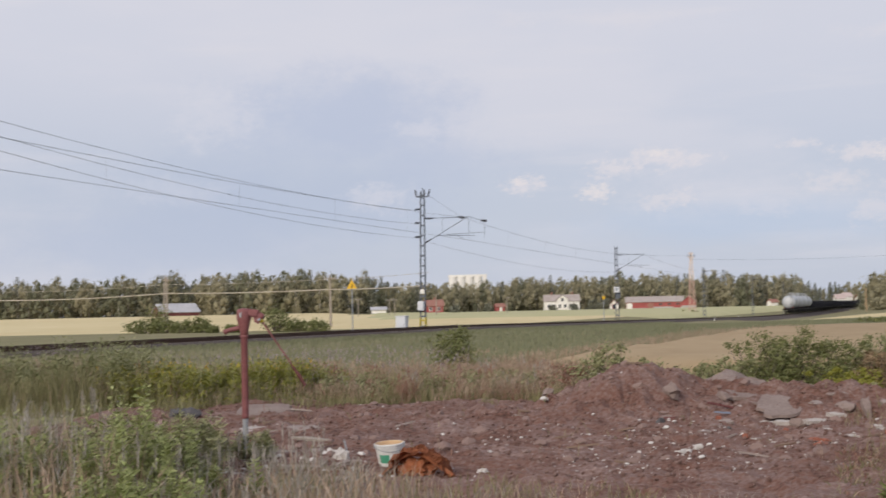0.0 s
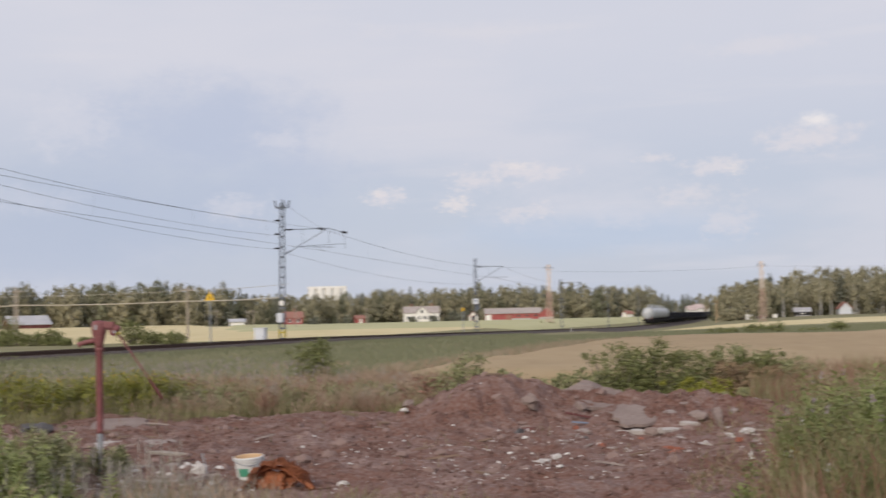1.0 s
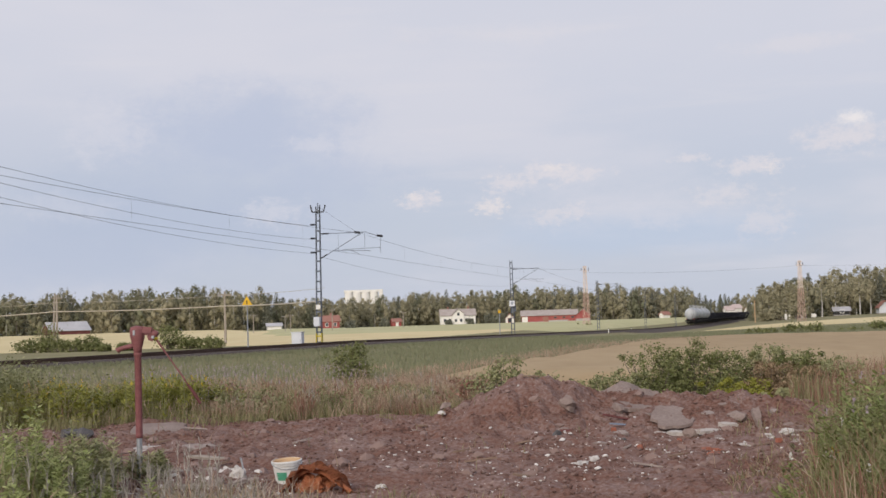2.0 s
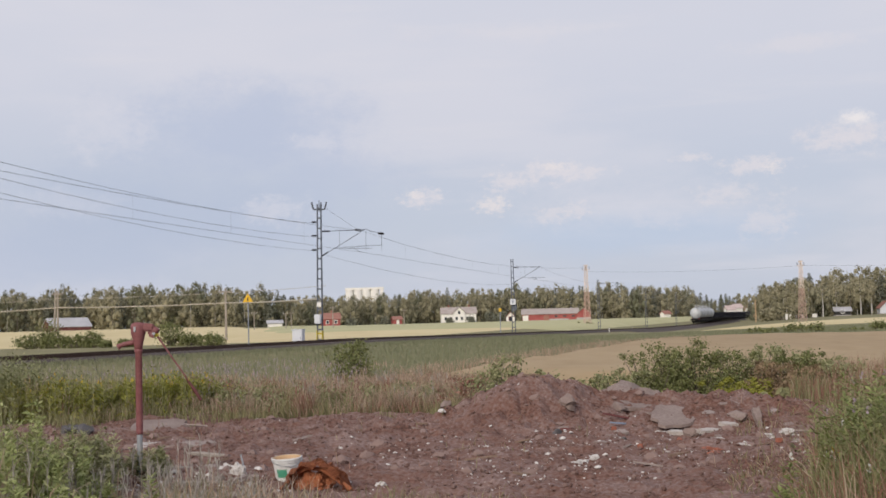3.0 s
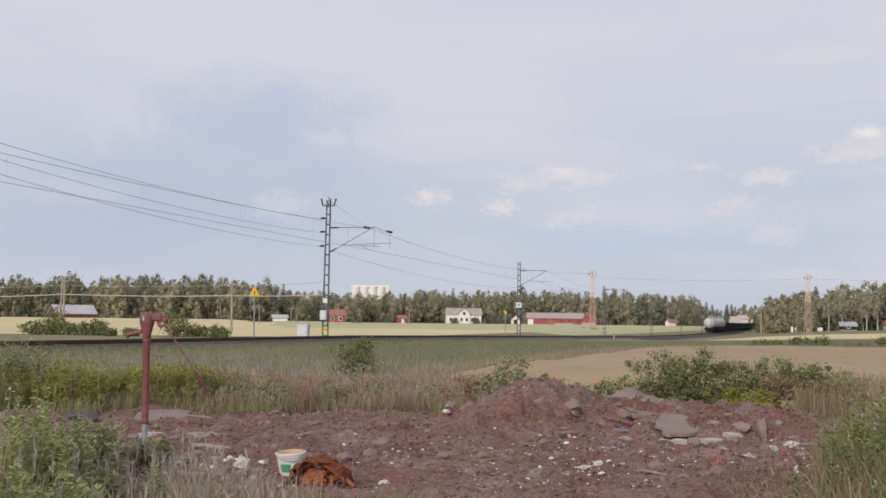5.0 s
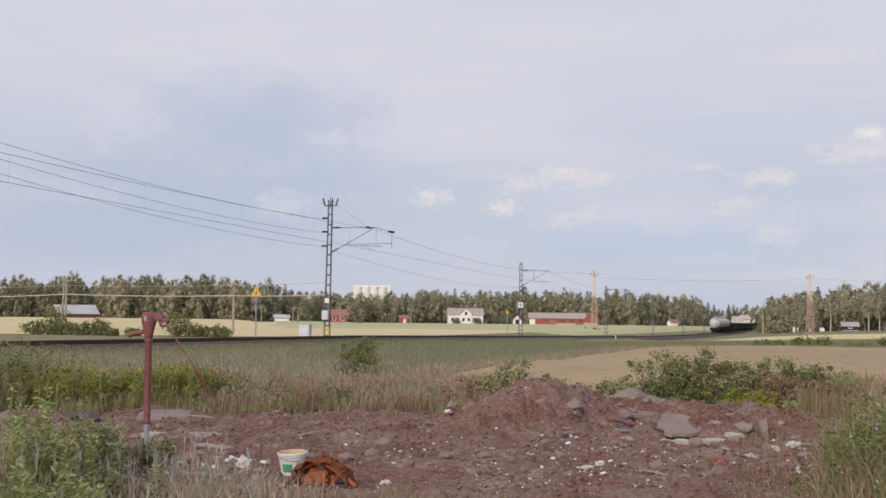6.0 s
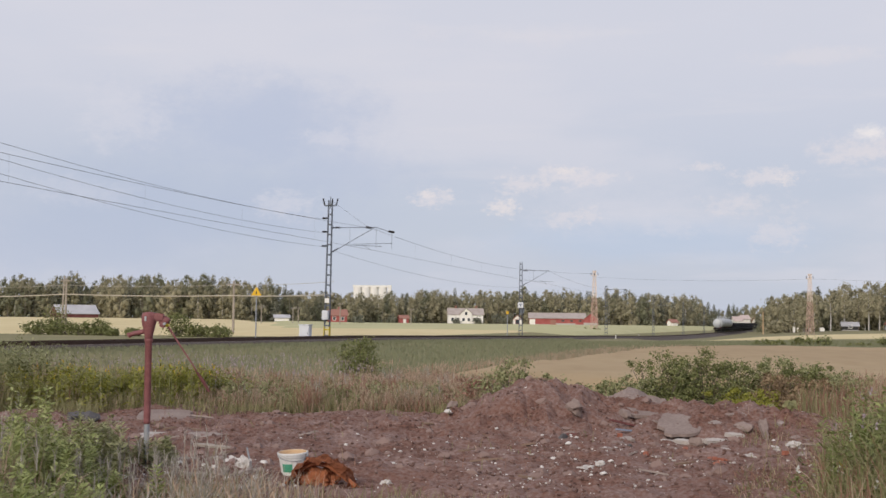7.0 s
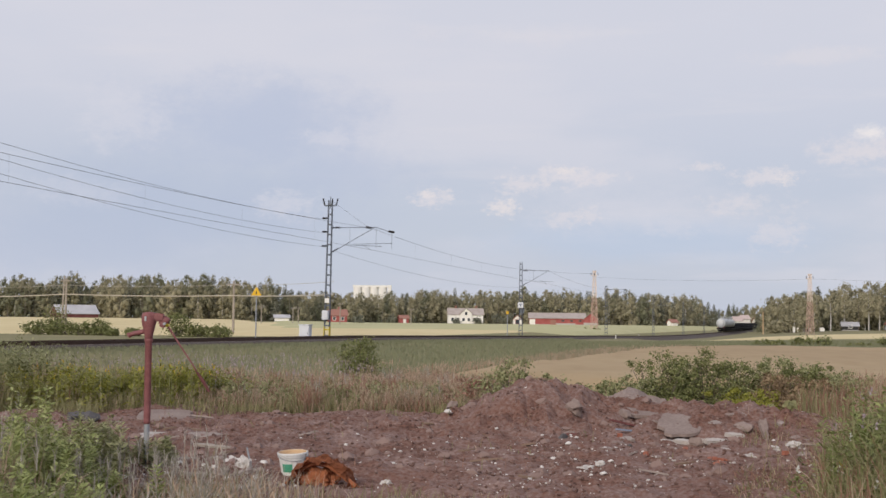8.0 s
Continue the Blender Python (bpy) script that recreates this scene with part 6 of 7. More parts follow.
def meadow():
    green, dry, rust, far_green, mauve, pale = (Leaves() for _ in range(6))
    # open meadow from the weed belt to the railway
    x, y = scatter(130000, 27, 135, -0.46, 0.47)
    off = (x - rail_x(y)) / SLOPE
    edge = np.interp(y, [30, 36, 48, 70, 79, 79.5], [2.6, -1.0, 2.9, 9.2, 14.8, 300])
    keep = (off > np.interp(y, [48, 140], [1.85, 2.25])) & ((x < edge + 0.3) | (y > 79.5))
    x, y = x[keep], y[keep]
    n = field_noise(x, y, 0.16) + 0.5 * field_noise(x, y, 0.6, 4.0) + RNG.normal(0, 0.16, len(x))
    h = RNG.uniform(0.12, 0.32, len(x)) * np.interp(y, [27, 60, 135], [1.25, 0.9, 0.9])
    w = np.interp(y, [27, 60, 135], [0.018, 0.032, 0.07])
    z = ground_z(x, y)
    straw = n - np.interp(y, [27, 38, 46, 56, 135], [0.0, 0.16, 0.30, 0.55, 0.75]) >= 0.10
    for out, sel in ((far_green, ~straw), (dry, straw)):
        blades(out, x[sel], y[sel], z[sel], h[sel] * np.where(straw[sel], 0.8, 1.0), w[sel], 0.5)
    # thick grass along the foot of the ballast
    y = RNG.uniform(44, 150, 12000)
    off = np.interp(y, [48, 140], [1.85, 2.25]) + RNG.exponential(0.5, len(y))
    x, y = rail_x(y) + off * ACROSS[0], y + off * ACROSS[1]
    blades(far_green, x, y, land(x, y), RNG.uniform(0.08, 0.20, len(x)), np.interp(y, [44, 150], [0.03, 0.08]), 0.7)
    # ragged margin of the grain field
    y = RNG.uniform(31, 79, 9000)
    x = np.interp(y, [30, 36, 48, 70, 79], [2.6, -1.0, 2.9, 9.2, 14.8]) + RNG.normal(0, 0.45, len(y)) * (0.5 + y / 60)
    pick = RNG.random(len(y)) < 0.6
    for out, sel in ((dry, pick), (far_green, ~pick)):
        blades(out, x[sel], y[sel], ground_z(x[sel], y[sel]), RNG.uniform(0.2, 0.46, sel.sum()), np.interp(y[sel], [31, 79], [0.016, 0.035]), 0.6)
    # mauve and pale heads over the near meadow
    x, y = scatter(1500, 26, 40, -0.40, -0.05)
    keep = (x - rail_x(y) > 3.5) & (field_noise(x, y, 0.25, 9.0) > -0.15)
    x, y = x[keep], y[keep]
    heads(mauve, x, y, ground_z(x, y) + RNG.uniform(0.35, 0.62, len(x)), 0.07, 0.022, 4)
    # belt of tall weeds behind the yard
    x, y = scatter(46000, 22.0, 30.5, -0.46, 0.045)
    wob = 22.25 + 0.5 * field_noise(x, y * 0, 0.7, 2.0)
    keep = y > wob
    x, y = x[keep], y[keep]
    t = x / y
    tall = np.interp(t, [-0.46, -0.33, -0.27, -0.245, -0.21, -0.18, -0.155, 0.0, 0.045], [0.95, 0.92, 0.86, 0.62, 0.70, 0.68, 0.56, 0.58, 0.50])
    n = field_noise(x, y, 0.45, 1.0) + RNG.normal(0, 0.22, len(x)) + np.interp(t, [-0.46, -0.25, -0.16, -0.02, 0.045], [-0.35, -0.30, 0.0, 0.08, 0.12])
    h = tall * RNG.uniform(0.35, 0.85, len(x)) * (1 + 0.45 * field_noise(x, y, 0.8, 7.0))
    z = ground_z(x, y)
    w = np.full(len(x), 0.012)
    kinds = ((green, n < 0.02), (dry, (n >= 0.02) & (n < 0.42)), (rust, n >= 0.42))
    for out, sel in kinds:
        blades(out, x[sel], y[sel], z[sel], h[sel], w[sel], 0.75)
    sel = (n >= 0.02) & (RNG.random(len(x)) < 0.25)
    plumes(dry, x[sel], y[sel], z[sel] + h[sel] * 0.8, 0.10, 4, 0.010)
    # clumps that stand out of it
    cx, cy = scatter(330, 22.6, 30.0, -0.46, 0.05)
    for a, b in zip(cx, cy):
        k = int(RNG.integers(50, 130))
        r = RNG.uniform(0.12, 0.38)
        px, py = a + RNG.normal(0, r * 0.5, k), b + RNG.normal(0, r * 0.5, k)
        top = float(np.interp(a / b, [-0.46, -0.33, -0.27, -0.245, -0.21, -0.18, -0.155, 0.0, 0.05], [1.0, 0.98, 0.9, 0.70, 0.74, 0.74, 0.66, 0.68, 0.60])) * RNG.uniform(0.6, 1.08)
        ph = top * RNG.uniform(0.5, 1.0, k) * np.exp(-((px - a) ** 2 + (py - b) ** 2) / (2.2 * r * r))
        kind = RNG.random() + float(np.interp(a / b, [-0.46, -0.25, -0.16, 0.05], [-0.35, -0.3, 0.1, 0.2]))
        out = green if kind < 0.46 else dry if kind < 0.84 else rust
        pz = ground_z(px, py)
        blades(out, px, py, pz, ph, np.full(k, 0.012), RNG.uniform(0.4, 0.9), 0.3)
        if out is not green:
            sel = RNG.random(k) < 0.35
            plumes((pale if RNG.random() < 0.3 else dry) if out is dry else rust, px[sel], py[sel], pz[sel] + ph[sel] * 0.85, 0.10, 4, 0.011)
    # short growth at the belt's foot and round the yard
    x, y = scatter(9000, 20.4, 23.0, -0.40, 0.05)
    keep = (field_noise(x, y, 0.8, 5.0) + (y - 21.6) * 0.5 > 0.1)
    x, y = x[keep], y[keep]
    blades(green, x, y, ground_z(x, y), RNG.uniform(0.08, 0.30, len(x)), np.full(len(x), 0.012), 0.6)
    green.build("meadow_grass", M["grass_green"], None, "rough green meadow grass before the railway", "grass", "stuff")
    dry.build("dry_grass", M["grass_dry"], None, "tall dry straw-coloured grass behind the yard", "grass", "stuff")
    rust.build("sorrel_stalks", M["grass_rust"], None, "reddish brown sorrel stalks among the grass", "weeds", "stuff")
    far_green.build("far_meadow_grass", M["grass_far"], None, "dull blue-green meadow grass before the railway", "grass", "stuff")
    mauve.build("mauve_flowers", M["flower_mauve"], None, "dull mauve flower heads over the meadow", "flowers", "stuff")
    pale.build("seed_heads", M["grass_grey"], None, "pale seed heads over the tall grass", "grass", "stuff")


def weed_patches():
    stems, leaves, lime, yellow = (Leaves() for _ in range(4))
    # tall leafy weeds in the belt
    for t, d, k, w, h in ((-0.33, 24.5, 150, 0.9, 1.24), (-0.305, 24.2, 110, 0.6, 1.16), (-0.275, 24.5, 70, 0.6, 0.92), (-0.40, 24.5, 220, 1.8, 1.15), (-0.25, 24.4, 70, 0.6, 0.70), (-0.175, 24.4, 40, 0.6, 0.70), (-0.145, 24.0, 34, 0.7, 0.62), (-0.10, 24.2, 40, 1.0, 0.60), (-0.05, 24.4, 40, 1.0, 0.56), (0.0, 24.2, 34, 0.9, 0.55)):
        x, y = t * d + RNG.normal(0, w * 0.5, k), d + RNG.normal(0, 0.6, k)
        leafy_weeds(stems, leaves, x, y, ground_z(x, y), h * RNG.uniform(0.5, 1.05, k), 0.13, 44, 0.1, 0.10)
    for t, d, k, w, h in ((-0.200, 23.4, 130, 0.6, 0.82), (-0.235, 23.6, 80, 0.6, 0.68), (-0.27, 23.4, 120, 0.7, 0.74), (-0.30, 23.4, 60, 0.5, 0.70), (-0.178, 23.6, 60, 0.4, 0.78), (-0.16, 24.0, 20, 0.5, 0.60)):
        x, y = t * d + RNG.normal(0, w * 0.5, k), d + RNG.normal(0, 0.5, k)
        hh = h * RNG.uniform(0.72, 1.05, k)
        leafy_weeds(stems, lime, x, y, ground_z(x, y), hh, 0.12, 46, 0.1, 0.10)
        sel = RNG.random(k) < 0.16
        heads(yellow, x[sel], y[sel], ground_z(x, y)[sel] + hh[sel], 0.05, 0.017, 6)
    stems.build("weed_stems", M["weed"], None, "green weed stems behind the yard", "weeds", "stuff")
    leaves.build("weed_leaves", M["weed"], None, "tall leafy green weeds behind the yard", "weeds", "stuff")
    lime.build("goldenrod_leaves", M["weed_lime"], None, "yellow-green goldenrod clumps behind the yard", "weeds", "stuff")
    yellow.build("goldenrod_flowers", M["flower_yellow"], None, "yellow goldenrod blossoms", "flowers", "stuff")


def foreground():
    green, dry, grey, stems, leaves, rust, yellow, white, mauve = (Leaves() for _ in range(9))
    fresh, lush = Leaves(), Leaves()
    # to the left of the yard, close by
    x, y = scatter(7000, 8.2, 14.6, -0.50, -0.17)
    limit = np.interp(x / y, [-0.5, -0.33, -0.27, -0.22, -0.17], [14.6, 14.0, 12.6, 11.9, 11.3])
    keep = y < limit + 0.6 * field_noise(x, y, 1.2, 3.0)
    x, y = x[keep], y[keep]
    t = x / y
    tall = np.interp(t, [-0.5, -0.36, -0.31, -0.27, -0.23, -0.20, -0.17], [0.62, 0.56, 0.40, 0.26, 0.20, 0.18, 0.20])
    n = field_noise(x, y, 0.9, 1.0) + RNG.normal(0, 0.3, len(x))
    h, z = tall * RNG.uniform(0.4, 1.1, len(x)), ground_z(x, y)
    for out, sel, w in ((green, n < 0.12, 0.011), (dry, (n >= 0.12) & (n < 0.55), 0.007), (grey, n >= 0.55, 0.006)):
        blades(out, x[sel], y[sel], z[sel], h[sel] * (1.15 if out is grey else 1), np.full(sel.sum(), w), 0.95)
    sel = (n >= 0.25) & (RNG.random(len(x)) < 0.5)
    plumes(grey, x[sel], y[sel], z[sel] + h[sel] * 0.85, 0.10, 5, 0.005)
    for tt, d, k, w, hh in ((-0.298, 10.6, 20, 0.26, 0.95), (-0.280, 10.9, 20, 0.30, 0.88), (-0.265, 12.6, 18, 0.26, 0.60), (-0.248, 12.8, 22, 0.30, 0.58), (-0.27, 9.6, 14, 0.4, 0.55), (-0.36, 10.8, 22, 0.5, 0.80), (-0.43, 10.5, 30, 0.6, 0.85), (-0.32, 12.8, 16, 0.4, 0.64), (-0.285, 9.6, 8, 0.4, 0.50), (-0.33, 9.0, 10, 0.5, 0.66), (-0.228, 13.8, 7, 0.16, 0.30), (-0.203, 13.9, 8, 0.16, 0.30), (-0.25, 11.0, 14, 0.4, 0.36)):
        px, py = tt * d + RNG.normal(0, w * 0.5, k), d + RNG.normal(0, 0.35, k)
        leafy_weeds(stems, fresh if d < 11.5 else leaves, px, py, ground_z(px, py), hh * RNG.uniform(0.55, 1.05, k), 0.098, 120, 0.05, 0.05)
    k = 700
    px, py = scatter(k, 8.8, 11.6, -0.46, -0.10)
    blades(dry, px, py, ground_z(px, py), RNG.uniform(0.35, 0.78, k) * np.interp(px / py, [-0.46, -0.30, -0.24, -0.12], [1.0, 0.85, 0.55, 0.42]), np.full(k, 0.015), 1.0, 0.7)
    # long bleached stems bent over before the yard
    k = 260
    px, py = scatter(k, 9.2, 11.8, -0.34, -0.13)
    blades(grey, px, py, ground_z(px, py), RNG.uniform(0.30, 0.62, k) * np.interp(px / py, [-0.34, -0.25, -0.22, -0.18, -0.13], [1.0, 0.7, 0.45, 0.65, 0.5]), np.full(k, 0.013), 0.9, 0.6)
    # matted grey-lilac dead stalks before the bucket
    k = 800
    px, py = scatter(k, 10.4, 12.9, -0.215, -0.125)
    keep = field_noise(px, py, 1.5, 31.0) > -0.12
    px, py = px[keep], py[keep]
    k = len(px)
    blades(grey, px, py, ground_z(px, py), RNG.uniform(0.08, 0.30, k), np.full(k, 0.010), 1.6, 0.9)
    # silvery plumes that stand over the rest
    k = 170
    px, py = scatter(k, 9.0, 13.4, -0.46, -0.15)
    ph = np.interp(px / py, [-0.46, -0.33, -0.29, -0.23, -0.2, -0.15], [0.85, 0.85, 0.5, 0.30, 0.36, 0.34]) * RNG.uniform(0.7, 1.05, k)
    pz = ground_z(px, py)
    blades(dry, px, py, pz, ph, np.full(k, 0.007), 0.25, 0.0)
    plumes(grey, px, py, pz + ph * 0.70, 0.22, 12, 0.006)
    # low straw along the near edge of the yard
    x, y = scatter(5600, 9.4, 12.7, -0.20, 0.30)
    keep = y < 11.7 + 0.9 * field_noise(x, y, 0.9, 8.0) - np.clip(x + 0.9, 0, 4) * 0.55
    x, y = x[keep], y[keep]
    n = field_noise(x, y, 1.1, 6.0) + RNG.normal(0, 0.3, len(x))
    h, z = RNG.uniform(0.10, 0.36, len(x)) * np.interp(x / y, [-0.2, -0.08, 0.02, 0.3], [1.15, 0.9, 0.6, 0.5]), ground_z(x, y)
    for out, sel in ((green, n < -0.05), (dry, (n >= -0.05) & (n < 0.3)), (grey, n >= 0.3)):
        blades(out, x[sel], y[sel], z[sel], h[sel], np.full(sel.sum(), 0.007), 0.7)
    # to the right of the yard, close by
    x, y = scatter(10000, 8.6, 15.0, 0.235, 0.50)
    keep = x / y > 0.276 + 0.030 * field_noise(x, y, 1.0, 2.0) + np.clip(y - 12, 0, 5) * 0.006
    x, y = x[keep], y[keep]
    t = x / y
    tall = np.interp(t, [0.235, 0.27, 0.30, 0.34, 0.5], [0.22, 0.48, 0.80, 0.95, 1.0])
    n = field_noise(x, y, 0.9, 5.0) + RNG.normal(0, 0.28, len(x)) + np.interp(t, [0.25, 0.29, 0.33], [0.32, 0.2, 0.0])
    h, z = tall * RNG.uniform(0.4, 1.05, len(x)), ground_z(x, y)
    for out, sel in ((green, n < 0.30), (rust, (n >= 0.30) & (n < 0.60)), (dry, n >= 0.60)):
        blades(out, x[sel], y[sel], z[sel], h[sel], np.full(sel.sum(), 0.008), 0.8)
    for tt, d, k, w, hh in ((0.322, 10.6, 34, 0.36, 0.92), (0.345, 11.0, 34, 0.5, 1.0), (0.306, 11.6, 14, 0.24, 0.62), (0.38, 11.5, 46, 0.6, 1.0), (0.300, 10.4, 18, 0.25, 0.50), (0.278, 10.0, 12, 0.30, 0.24), (0.325, 9.6, 20, 0.3, 0.6), (0.33, 13.2, 20, 0.5, 0.85), (0.42, 12, 40, 0.7, 1.0)):
        px, py = tt * d + RNG.normal(0, w * 0.5, k), d + RNG.normal(0, 0.4, k)
        ph = hh * RNG.uniform(0.6, 1.05, k)
        leafy_weeds(stems, lush, px, py, ground_z(px, py), ph, 0.10, 80, 0.05, 0.06)
        sel = RNG.random(k) < 0.14
        heads(mauve if hh > 0.8 else white, px[sel], py[sel], ground_z(px, py)[sel] + ph[sel], 0.05, 0.022, 6)
        sel = RNG.random(k) < 0.05
        heads(yellow, px[sel], py[sel], ground_z(px, py)[sel] + ph[sel] * 0.55, 0.04, 0.022, 6)
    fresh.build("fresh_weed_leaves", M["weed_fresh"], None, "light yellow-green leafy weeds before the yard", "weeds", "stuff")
    lush.build("lush_weed_leaves", M["weed_lush"], None, "lush green leafy weeds beside the rubble heap", "weeds", "stuff")
    # low brownish tufts before the heap's end
    x, y = scatter(1500, 10.6, 14.0, 0.215, 0.285)
    keep = field_noise(x, y, 1.3, 22.0) > -0.1
    x, y = x[keep], y[keep]
    z, h, pick = ground_z(x, y), RNG.uniform(0.04, 0.15, len(x)), RNG.random(len(x))
    for out, sel in ((green, pick < 0.45), (dry, (pick >= 0.45) & (pick < 0.7)), (rust, pick >= 0.7)):
        blades(out, x[sel], y[sel], z[sel], h[sel], np.full(sel.sum(), 0.010), 1.6, 0.6)
    deep = Leaves()
    for tt, d, k, w, hh in ((0.335, 11.6, 34, 0.5, 0.90), (0.36, 12.4, 44, 0.6, 0.95), (0.40, 12.6, 50, 0.7, 1.0), (0.312, 12.2, 18, 0.35, 0.70), (0.325, 9.8, 16, 0.4, 0.80), (-0.37, 12.0, 20, 0.7, 0.70)):
        px, py = tt * d + RNG.normal(0, w * 0.5, k), d + RNG.normal(0, 0.4, k)
        leafy_weeds(stems, deep, px, py, ground_z(px, py), hh * RNG.uniform(0.5, 1.05, k), 0.10, 60, 0.04, 0.08)
    deep.build("near_dark_leaves", M["bush"], None, "darker leafy weeds round the bare yard", "weeds", "stuff")
    # scattered tufts in the bare yard, thicker to its right
    for k, t0, t1, d0, d1 in ((900, -0.25, 0.24, 12.5, 21), (1300, 0.22, 0.34, 13.5, 20.5)):
        x, y = scatter(k, d0, d1, t0, t1)
        keep = field_noise(x, y, 1.4, 12.0) > (0.28 if k < 1000 else -0.02)
        x, y = x[keep], y[keep]
        z, h = ground_z(x, y), RNG.uniform(0.05, 0.24, len(x))
        pick = RNG.random(len(x))
        for out, sel in ((green, pick < 0.45), (dry, (pick >= 0.45) & (pick < 0.75)), (rust, pick >= 0.75)):
            blades(out, x[sel], y[sel], z[sel], h[sel], np.full(sel.sum(), 0.009), 0.8)
    # reddish stalks behind the yard's right end
    x, y = scatter(9000, 20.5, 28.0, 0.235, 0.47)
    keep = x / y > 0.262 - (y - 21) * 0.002
    x, y = x[keep], y[keep]
    z, h = ground_z(x, y), RNG.uniform(0.35, 0.92, len(x)) * np.interp(x / y, [0.24, 0.30, 0.47], [0.6, 0.9, 1.0])
    pick = field_noise(x, y, 0.8, 3.0) + RNG.normal(0, 0.3, len(x))
    for out, sel in ((green, pick < -0.05), (rust, (pick >= -0.05) & (pick < 0.4)), (dry, pick >= 0.4)):
        blades(out, x[sel], y[sel], z[sel], h[sel], np.full(sel.sum(), 0.012), 0.4)
    for out, name, mat, label, cat in ((green, "near_grass", "grass_green", "green grass round the bare yard", "grass"), (dry, "near_straw", "grass_dry", "dry straw grass round the bare yard", "grass"),
                                       (grey, "silvery_plumes", "grass_grey", "silvery grass plumes round the bare yard", "grass"), (stems, "near_weed_stems", "weed", "green weed stems round the bare yard", "weeds"),
                                       (leaves, "near_weed_leaves", "weed", "leafy green weeds round the bare yard", "weeds"), (rust, "near_sorrel", "grass_rust", "reddish dry stalks round the bare yard", "weeds"),
                                       (yellow, "near_yellow_flowers", "flower_yellow", "a few small yellow blossoms", "flowers"), (white, "near_white_flowers", "flower_white", "a few small white umbels", "flowers"), (mauve, "near_thistle_flowers", "flower_mauve", "a few mauve thistle heads", "flowers")):
        if out.n:
            out.build(name, M[mat], None, label, cat, "stuff")


def shrub(label, x, y, h, w, d, leaf, lobes, per, mat="bush", name="bush", group="", seed=0, spikes=0):
    """A bush: twigs from the root and lobes of leaves at their ends."""
    z = float(ground_z(np.array([x]), np.array([y]))[0])
    b = thing(name, pose(x, y, z), label, "bush", group)
    twigs, out = bmesh.new(), Leaves()
    for k in range(lobes * 2):
        a, r = RNG.uniform(0, 2 * math.pi), math.sqrt(RNG.uniform(0, 1))
        cx, cy = math.cos(a) * r * w / 2, math.sin(a) * r * d / 2
        cz = h * RNG.uniform(0.15, 0.88) * (1 - 0.40 * r * r)
        size = h * RNG.uniform(0.10, 0.24)
        if k < spikes * 3:
            cx, cy, cz = RNG.normal(0, w * 0.26), RNG.normal(0, d * 0.2), h * RNG.uniform(0.75, 1.08)
            size = h * RNG.uniform(0.05, 0.10)
        rod(twigs, (cx * 0.25, cy * 0.25, 0), (cx, cy, cz), 0.010 * h + 0.003, 0.003, 4)
        u = RNG.normal(0, 0.62, (per // 2 + 4, 3))
        c = np.stack([cx + u[:, 0] * size * 1.35, cy + u[:, 1] * size * 1.35, np.maximum(0.02, cz + u[:, 2] * size * 1.1)], 1)
        out.quads(leaf_quads(c, leaf * RNG.uniform(0.45, 1.1, len(c)), 0.5, u / (np.linalg.norm(u, axis=1, keepdims=True) + 1e-6), 0.8))
    part("stem", twigs, M["trunk"], b)
    out.build("foliage", M[mat], b)
    return b


def broad_leaf_plant(x, y, count):
    """Butterbur: round leaves as broad as a plate, each on its own stalk."""
    z = float(ground_z(np.array([x]), np.array([y]))[0])
    b = thing("butterbur_plant", pose(x, y, z), "low plant with broad bright green leaves", "plant", "broad-leaved plants under the bushes")
    for k in range(count):
        px, py, h, r = RNG.normal(0, 0.22), RNG.normal(0, 0.12), RNG.uniform(0.08, 0.22), RNG.uniform(0.05, 0.09)
        part("stalk", rod(bmesh.new(), (px * 0.5, py * 0.5, 0), (px, py, h), 0.006, 0.004, 4), M["weed"], b)
        bm = bmesh.new()
        hub = bm.verts.new((px, py, h - 0.02))
        lean = Vector((RNG.normal(0, 0.4), -0.9, 0.0))
        rim = []
        for j in range(12):
            a = 2 * math.pi * j / 12
            q = r * (0.85 + 0.2 * math.cos(2 * a) + RNG.uniform(-0.06, 0.06))
            dx, dy = q * math.cos(a), q * math.sin(a)
            rim.append(bm.verts.new((px + dx, py + dy, h + 0.02 + lean.x * dx - lean.y * dy * 0.8)))
        for j in range(12):
            bm.faces.new((hub, rim[j], rim[(j + 1) % 12]))
        bmesh.ops.solidify(bm, geom=bm.faces, thickness=0.003)
        part("leaf", bm, M["weed"], b)


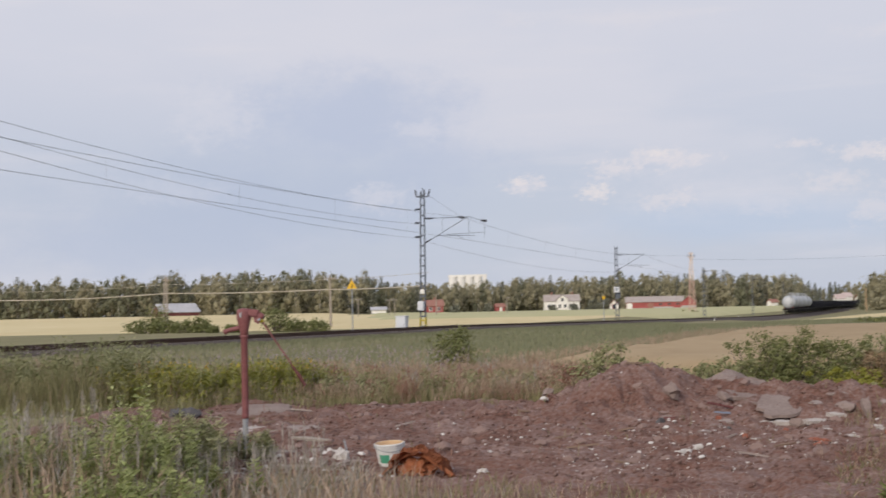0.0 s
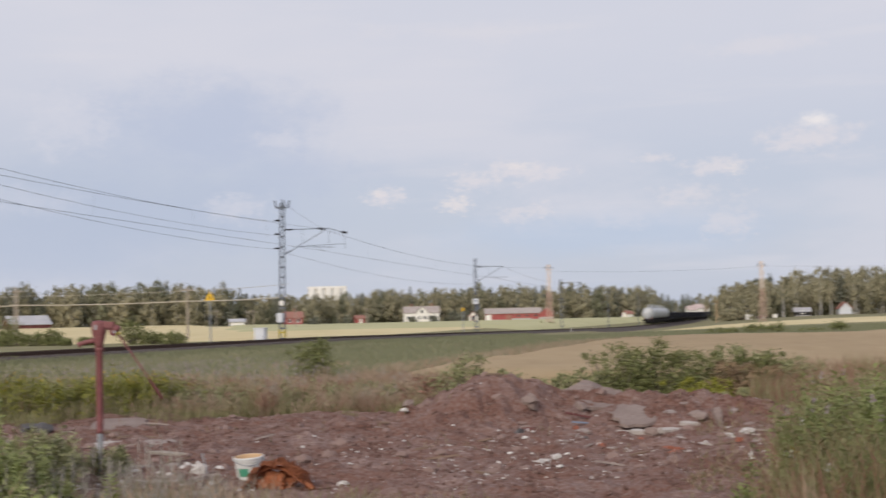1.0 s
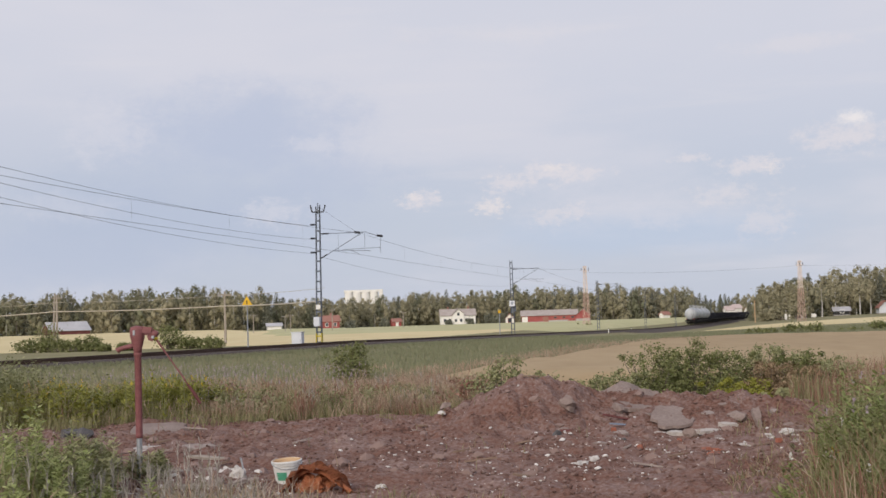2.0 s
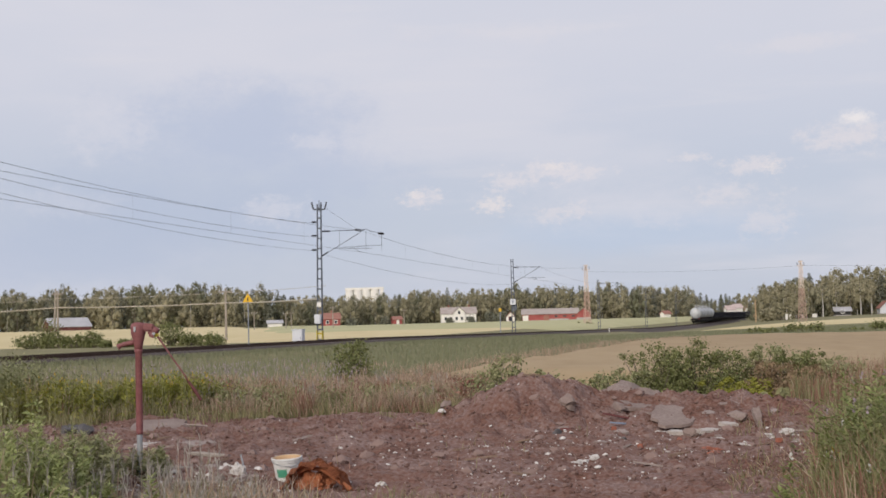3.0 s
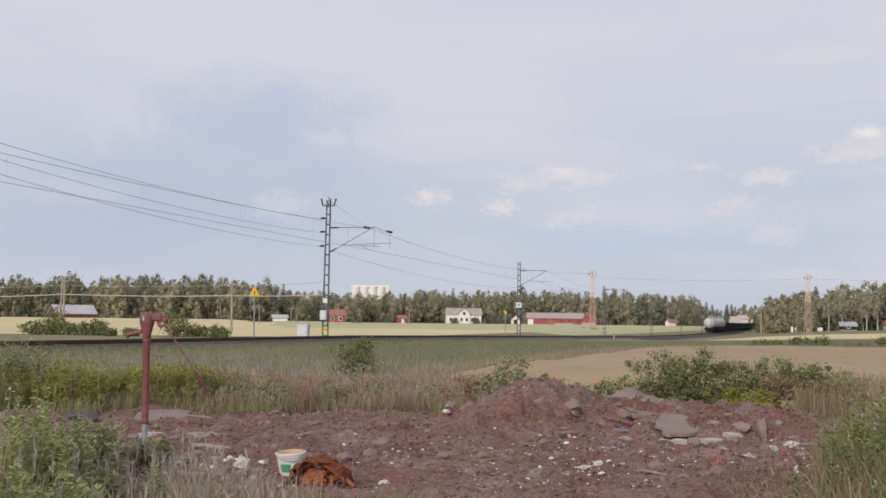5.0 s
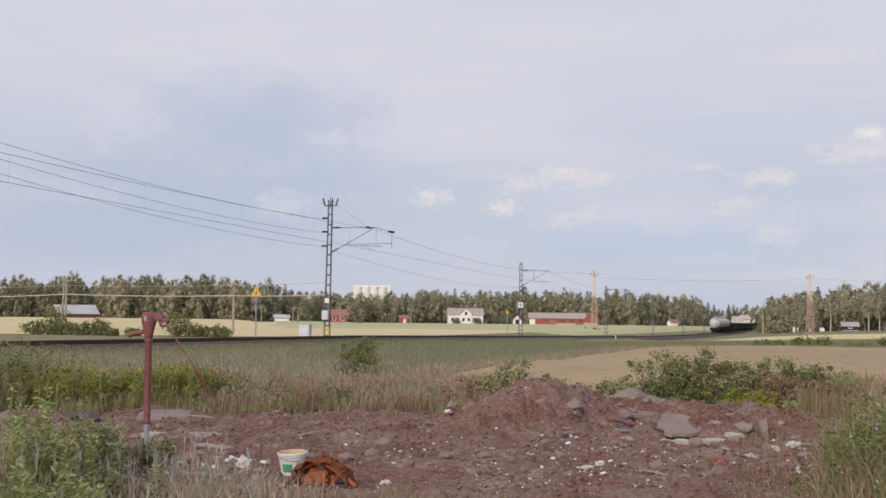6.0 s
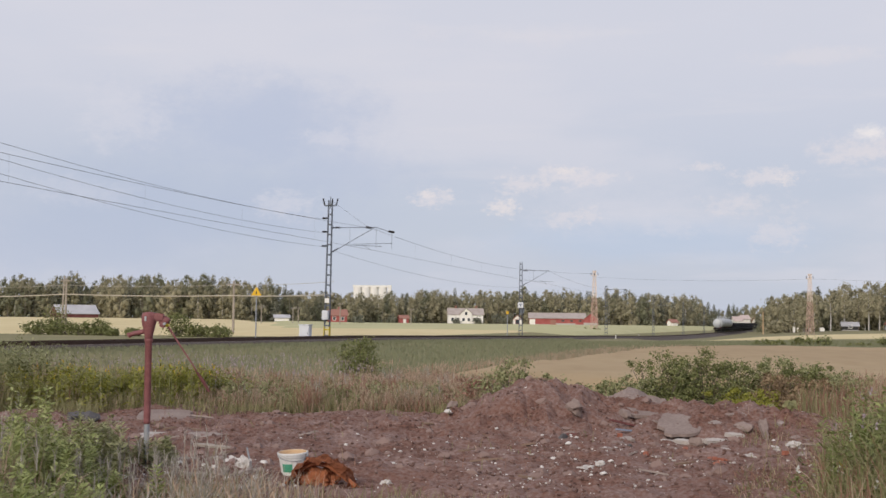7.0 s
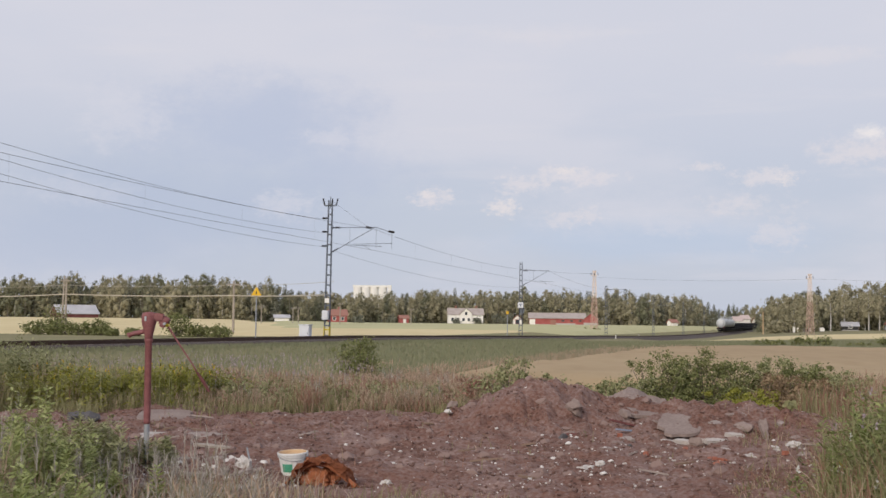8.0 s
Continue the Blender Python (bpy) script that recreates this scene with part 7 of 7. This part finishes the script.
def bushes():
    hedge = "bushes behind the rubble yard"
    for t, d, h, w, m in ((0.108, 23.6, 0.50, 1.2, "weed"), (0.136, 23.8, 0.60, 1.2, "weed"), (0.160, 24.2, 0.84, 1.0, "bush"), (0.176, 24.5, 1.02, 1.1, "bush"), (0.195, 24.4, 0.90, 1.2, "bush"), (0.216, 24.4, 0.86, 1.2, "bush"),
                          (0.236, 24.3, 0.92, 1.2, "weed"), (0.247, 23.5, 0.66, 0.8, "bush_brown"), (0.256, 24.0, 0.84, 1.1, "bush"), (0.268, 23.2, 0.62, 0.8, "bush_brown"), (0.276, 23.6, 0.80, 1.0, "bush"), (0.296, 23.4, 0.74, 1.0, "weed"), (0.225, 23.2, 0.45, 1.0, "weed_lime")):
        shrub("dense dark green bush behind the rubble yard" if m == "bush" else "brownish bush behind the rubble yard" if m == "bush_brown" else "light green bush behind the rubble yard", t * d, d, h, w, 1.1, 0.026, 34, 150, m, group=hedge, spikes=4)
    for t, d, k in ((0.246, 22.0, 4), (0.264, 21.7, 6)):
        broad_leaf_plant(t * d, d, k)
    shrub("lone dark green bush in the tall grass", -2.2, 35.5, 1.05, 1.0, 0.9, 0.034, 40, 120, spikes=5)
    shrub("small light green bush behind the earth heap", 1.12, 22.4, 0.88, 1.1, 0.7, 0.032, 32, 90, "weed", spikes=5)
    shrub("small light green bush behind the earth heap", 1.75, 22.8, 0.66, 0.9, 0.6, 0.038, 18, 40, "weed", spikes=3)
    shrub("small brownish green bush behind the earth heap", 0.55, 22.9, 0.62, 1.0, 0.6, 0.036, 18, 40, "grass_rust", spikes=3)
    far = "bushes along the railway"
    for x, y, h, w in ((-34.5, 116, 1.0, 2.6), (-32.3, 116, 1.15, 2.4), (-30.4, 115, 0.9, 2.2), (-29.0, 115, 1.1, 1.4), (-27.2, 112, 0.5, 1.0), (-33.6, 118, 2.0, 1.5), (-21.8, 112, 1.9, 1.5), (-20.2, 112, 0.9, 2.0), (-18.2, 111, 0.85, 1.8), (-25.5, 112, 0.6, 1.0)):
        shrub("green bush beside the railway", x, y, h * 1.35, w * 1.1, 1.8, 0.10, 26, 44, group=far)
    right = "low bushes between the fields"
    for x, y, h, w in ((23.3, 98, 0.42, 1.6), (26.0, 98, 0.62, 1.5), (27.5, 98, 0.72, 1.0), (32.4, 99, 0.70, 1.2), (24.4, 99, 0.36, 1.6), (30.4, 99, 0.25, 1.6)):
        shrub("low dark green bush between the fields", x, y, h * 1.3, w * 1.1, 1.2, 0.085, 16, 34, group=right)
    shrub("low bush at the pylon's foot", 28.6, 258.5, 0.8, 3.4, 1.8, 0.2, 10, 24)
    for x, y, h, w in ((14.5, 562, 3.2, 3.0), (5.8, 562, 2.6, 2.6), (23.5, 575, 5.5, 5.0), (-20.5, 560, 4.2, 4.0), (28.0, 566, 5.0, 4.5), (-31.0, 500, 3.6, 3.4)):
        shrub("garden bush beside the farm buildings", x, y, h, w, w, 0.42, 14, 26, "spruce", group="garden bushes of the farm")
    # ragged growth where the track leaves the view
    for x, y, h, w in ((99.5, 404, 4.0, 5), (102.5, 402, 4.8, 6), (107, 399, 5.5, 6)):
        shrub("dense bush at the end of the wood", x, y, h, w, 4, 0.5, 18, 34, "birch", group="bushes at the wood's end")


meadow()
weed_patches()
foreground()
bushes()


# ---------------------------------------------------------------- what moves
def motions():
    steps = 32
    for ob, lead in TRAIN:
        walk(ob, [(8.0 * k / steps, train_pose(lead, 8.0 * k / steps)) for k in range(steps + 1)])


motions()
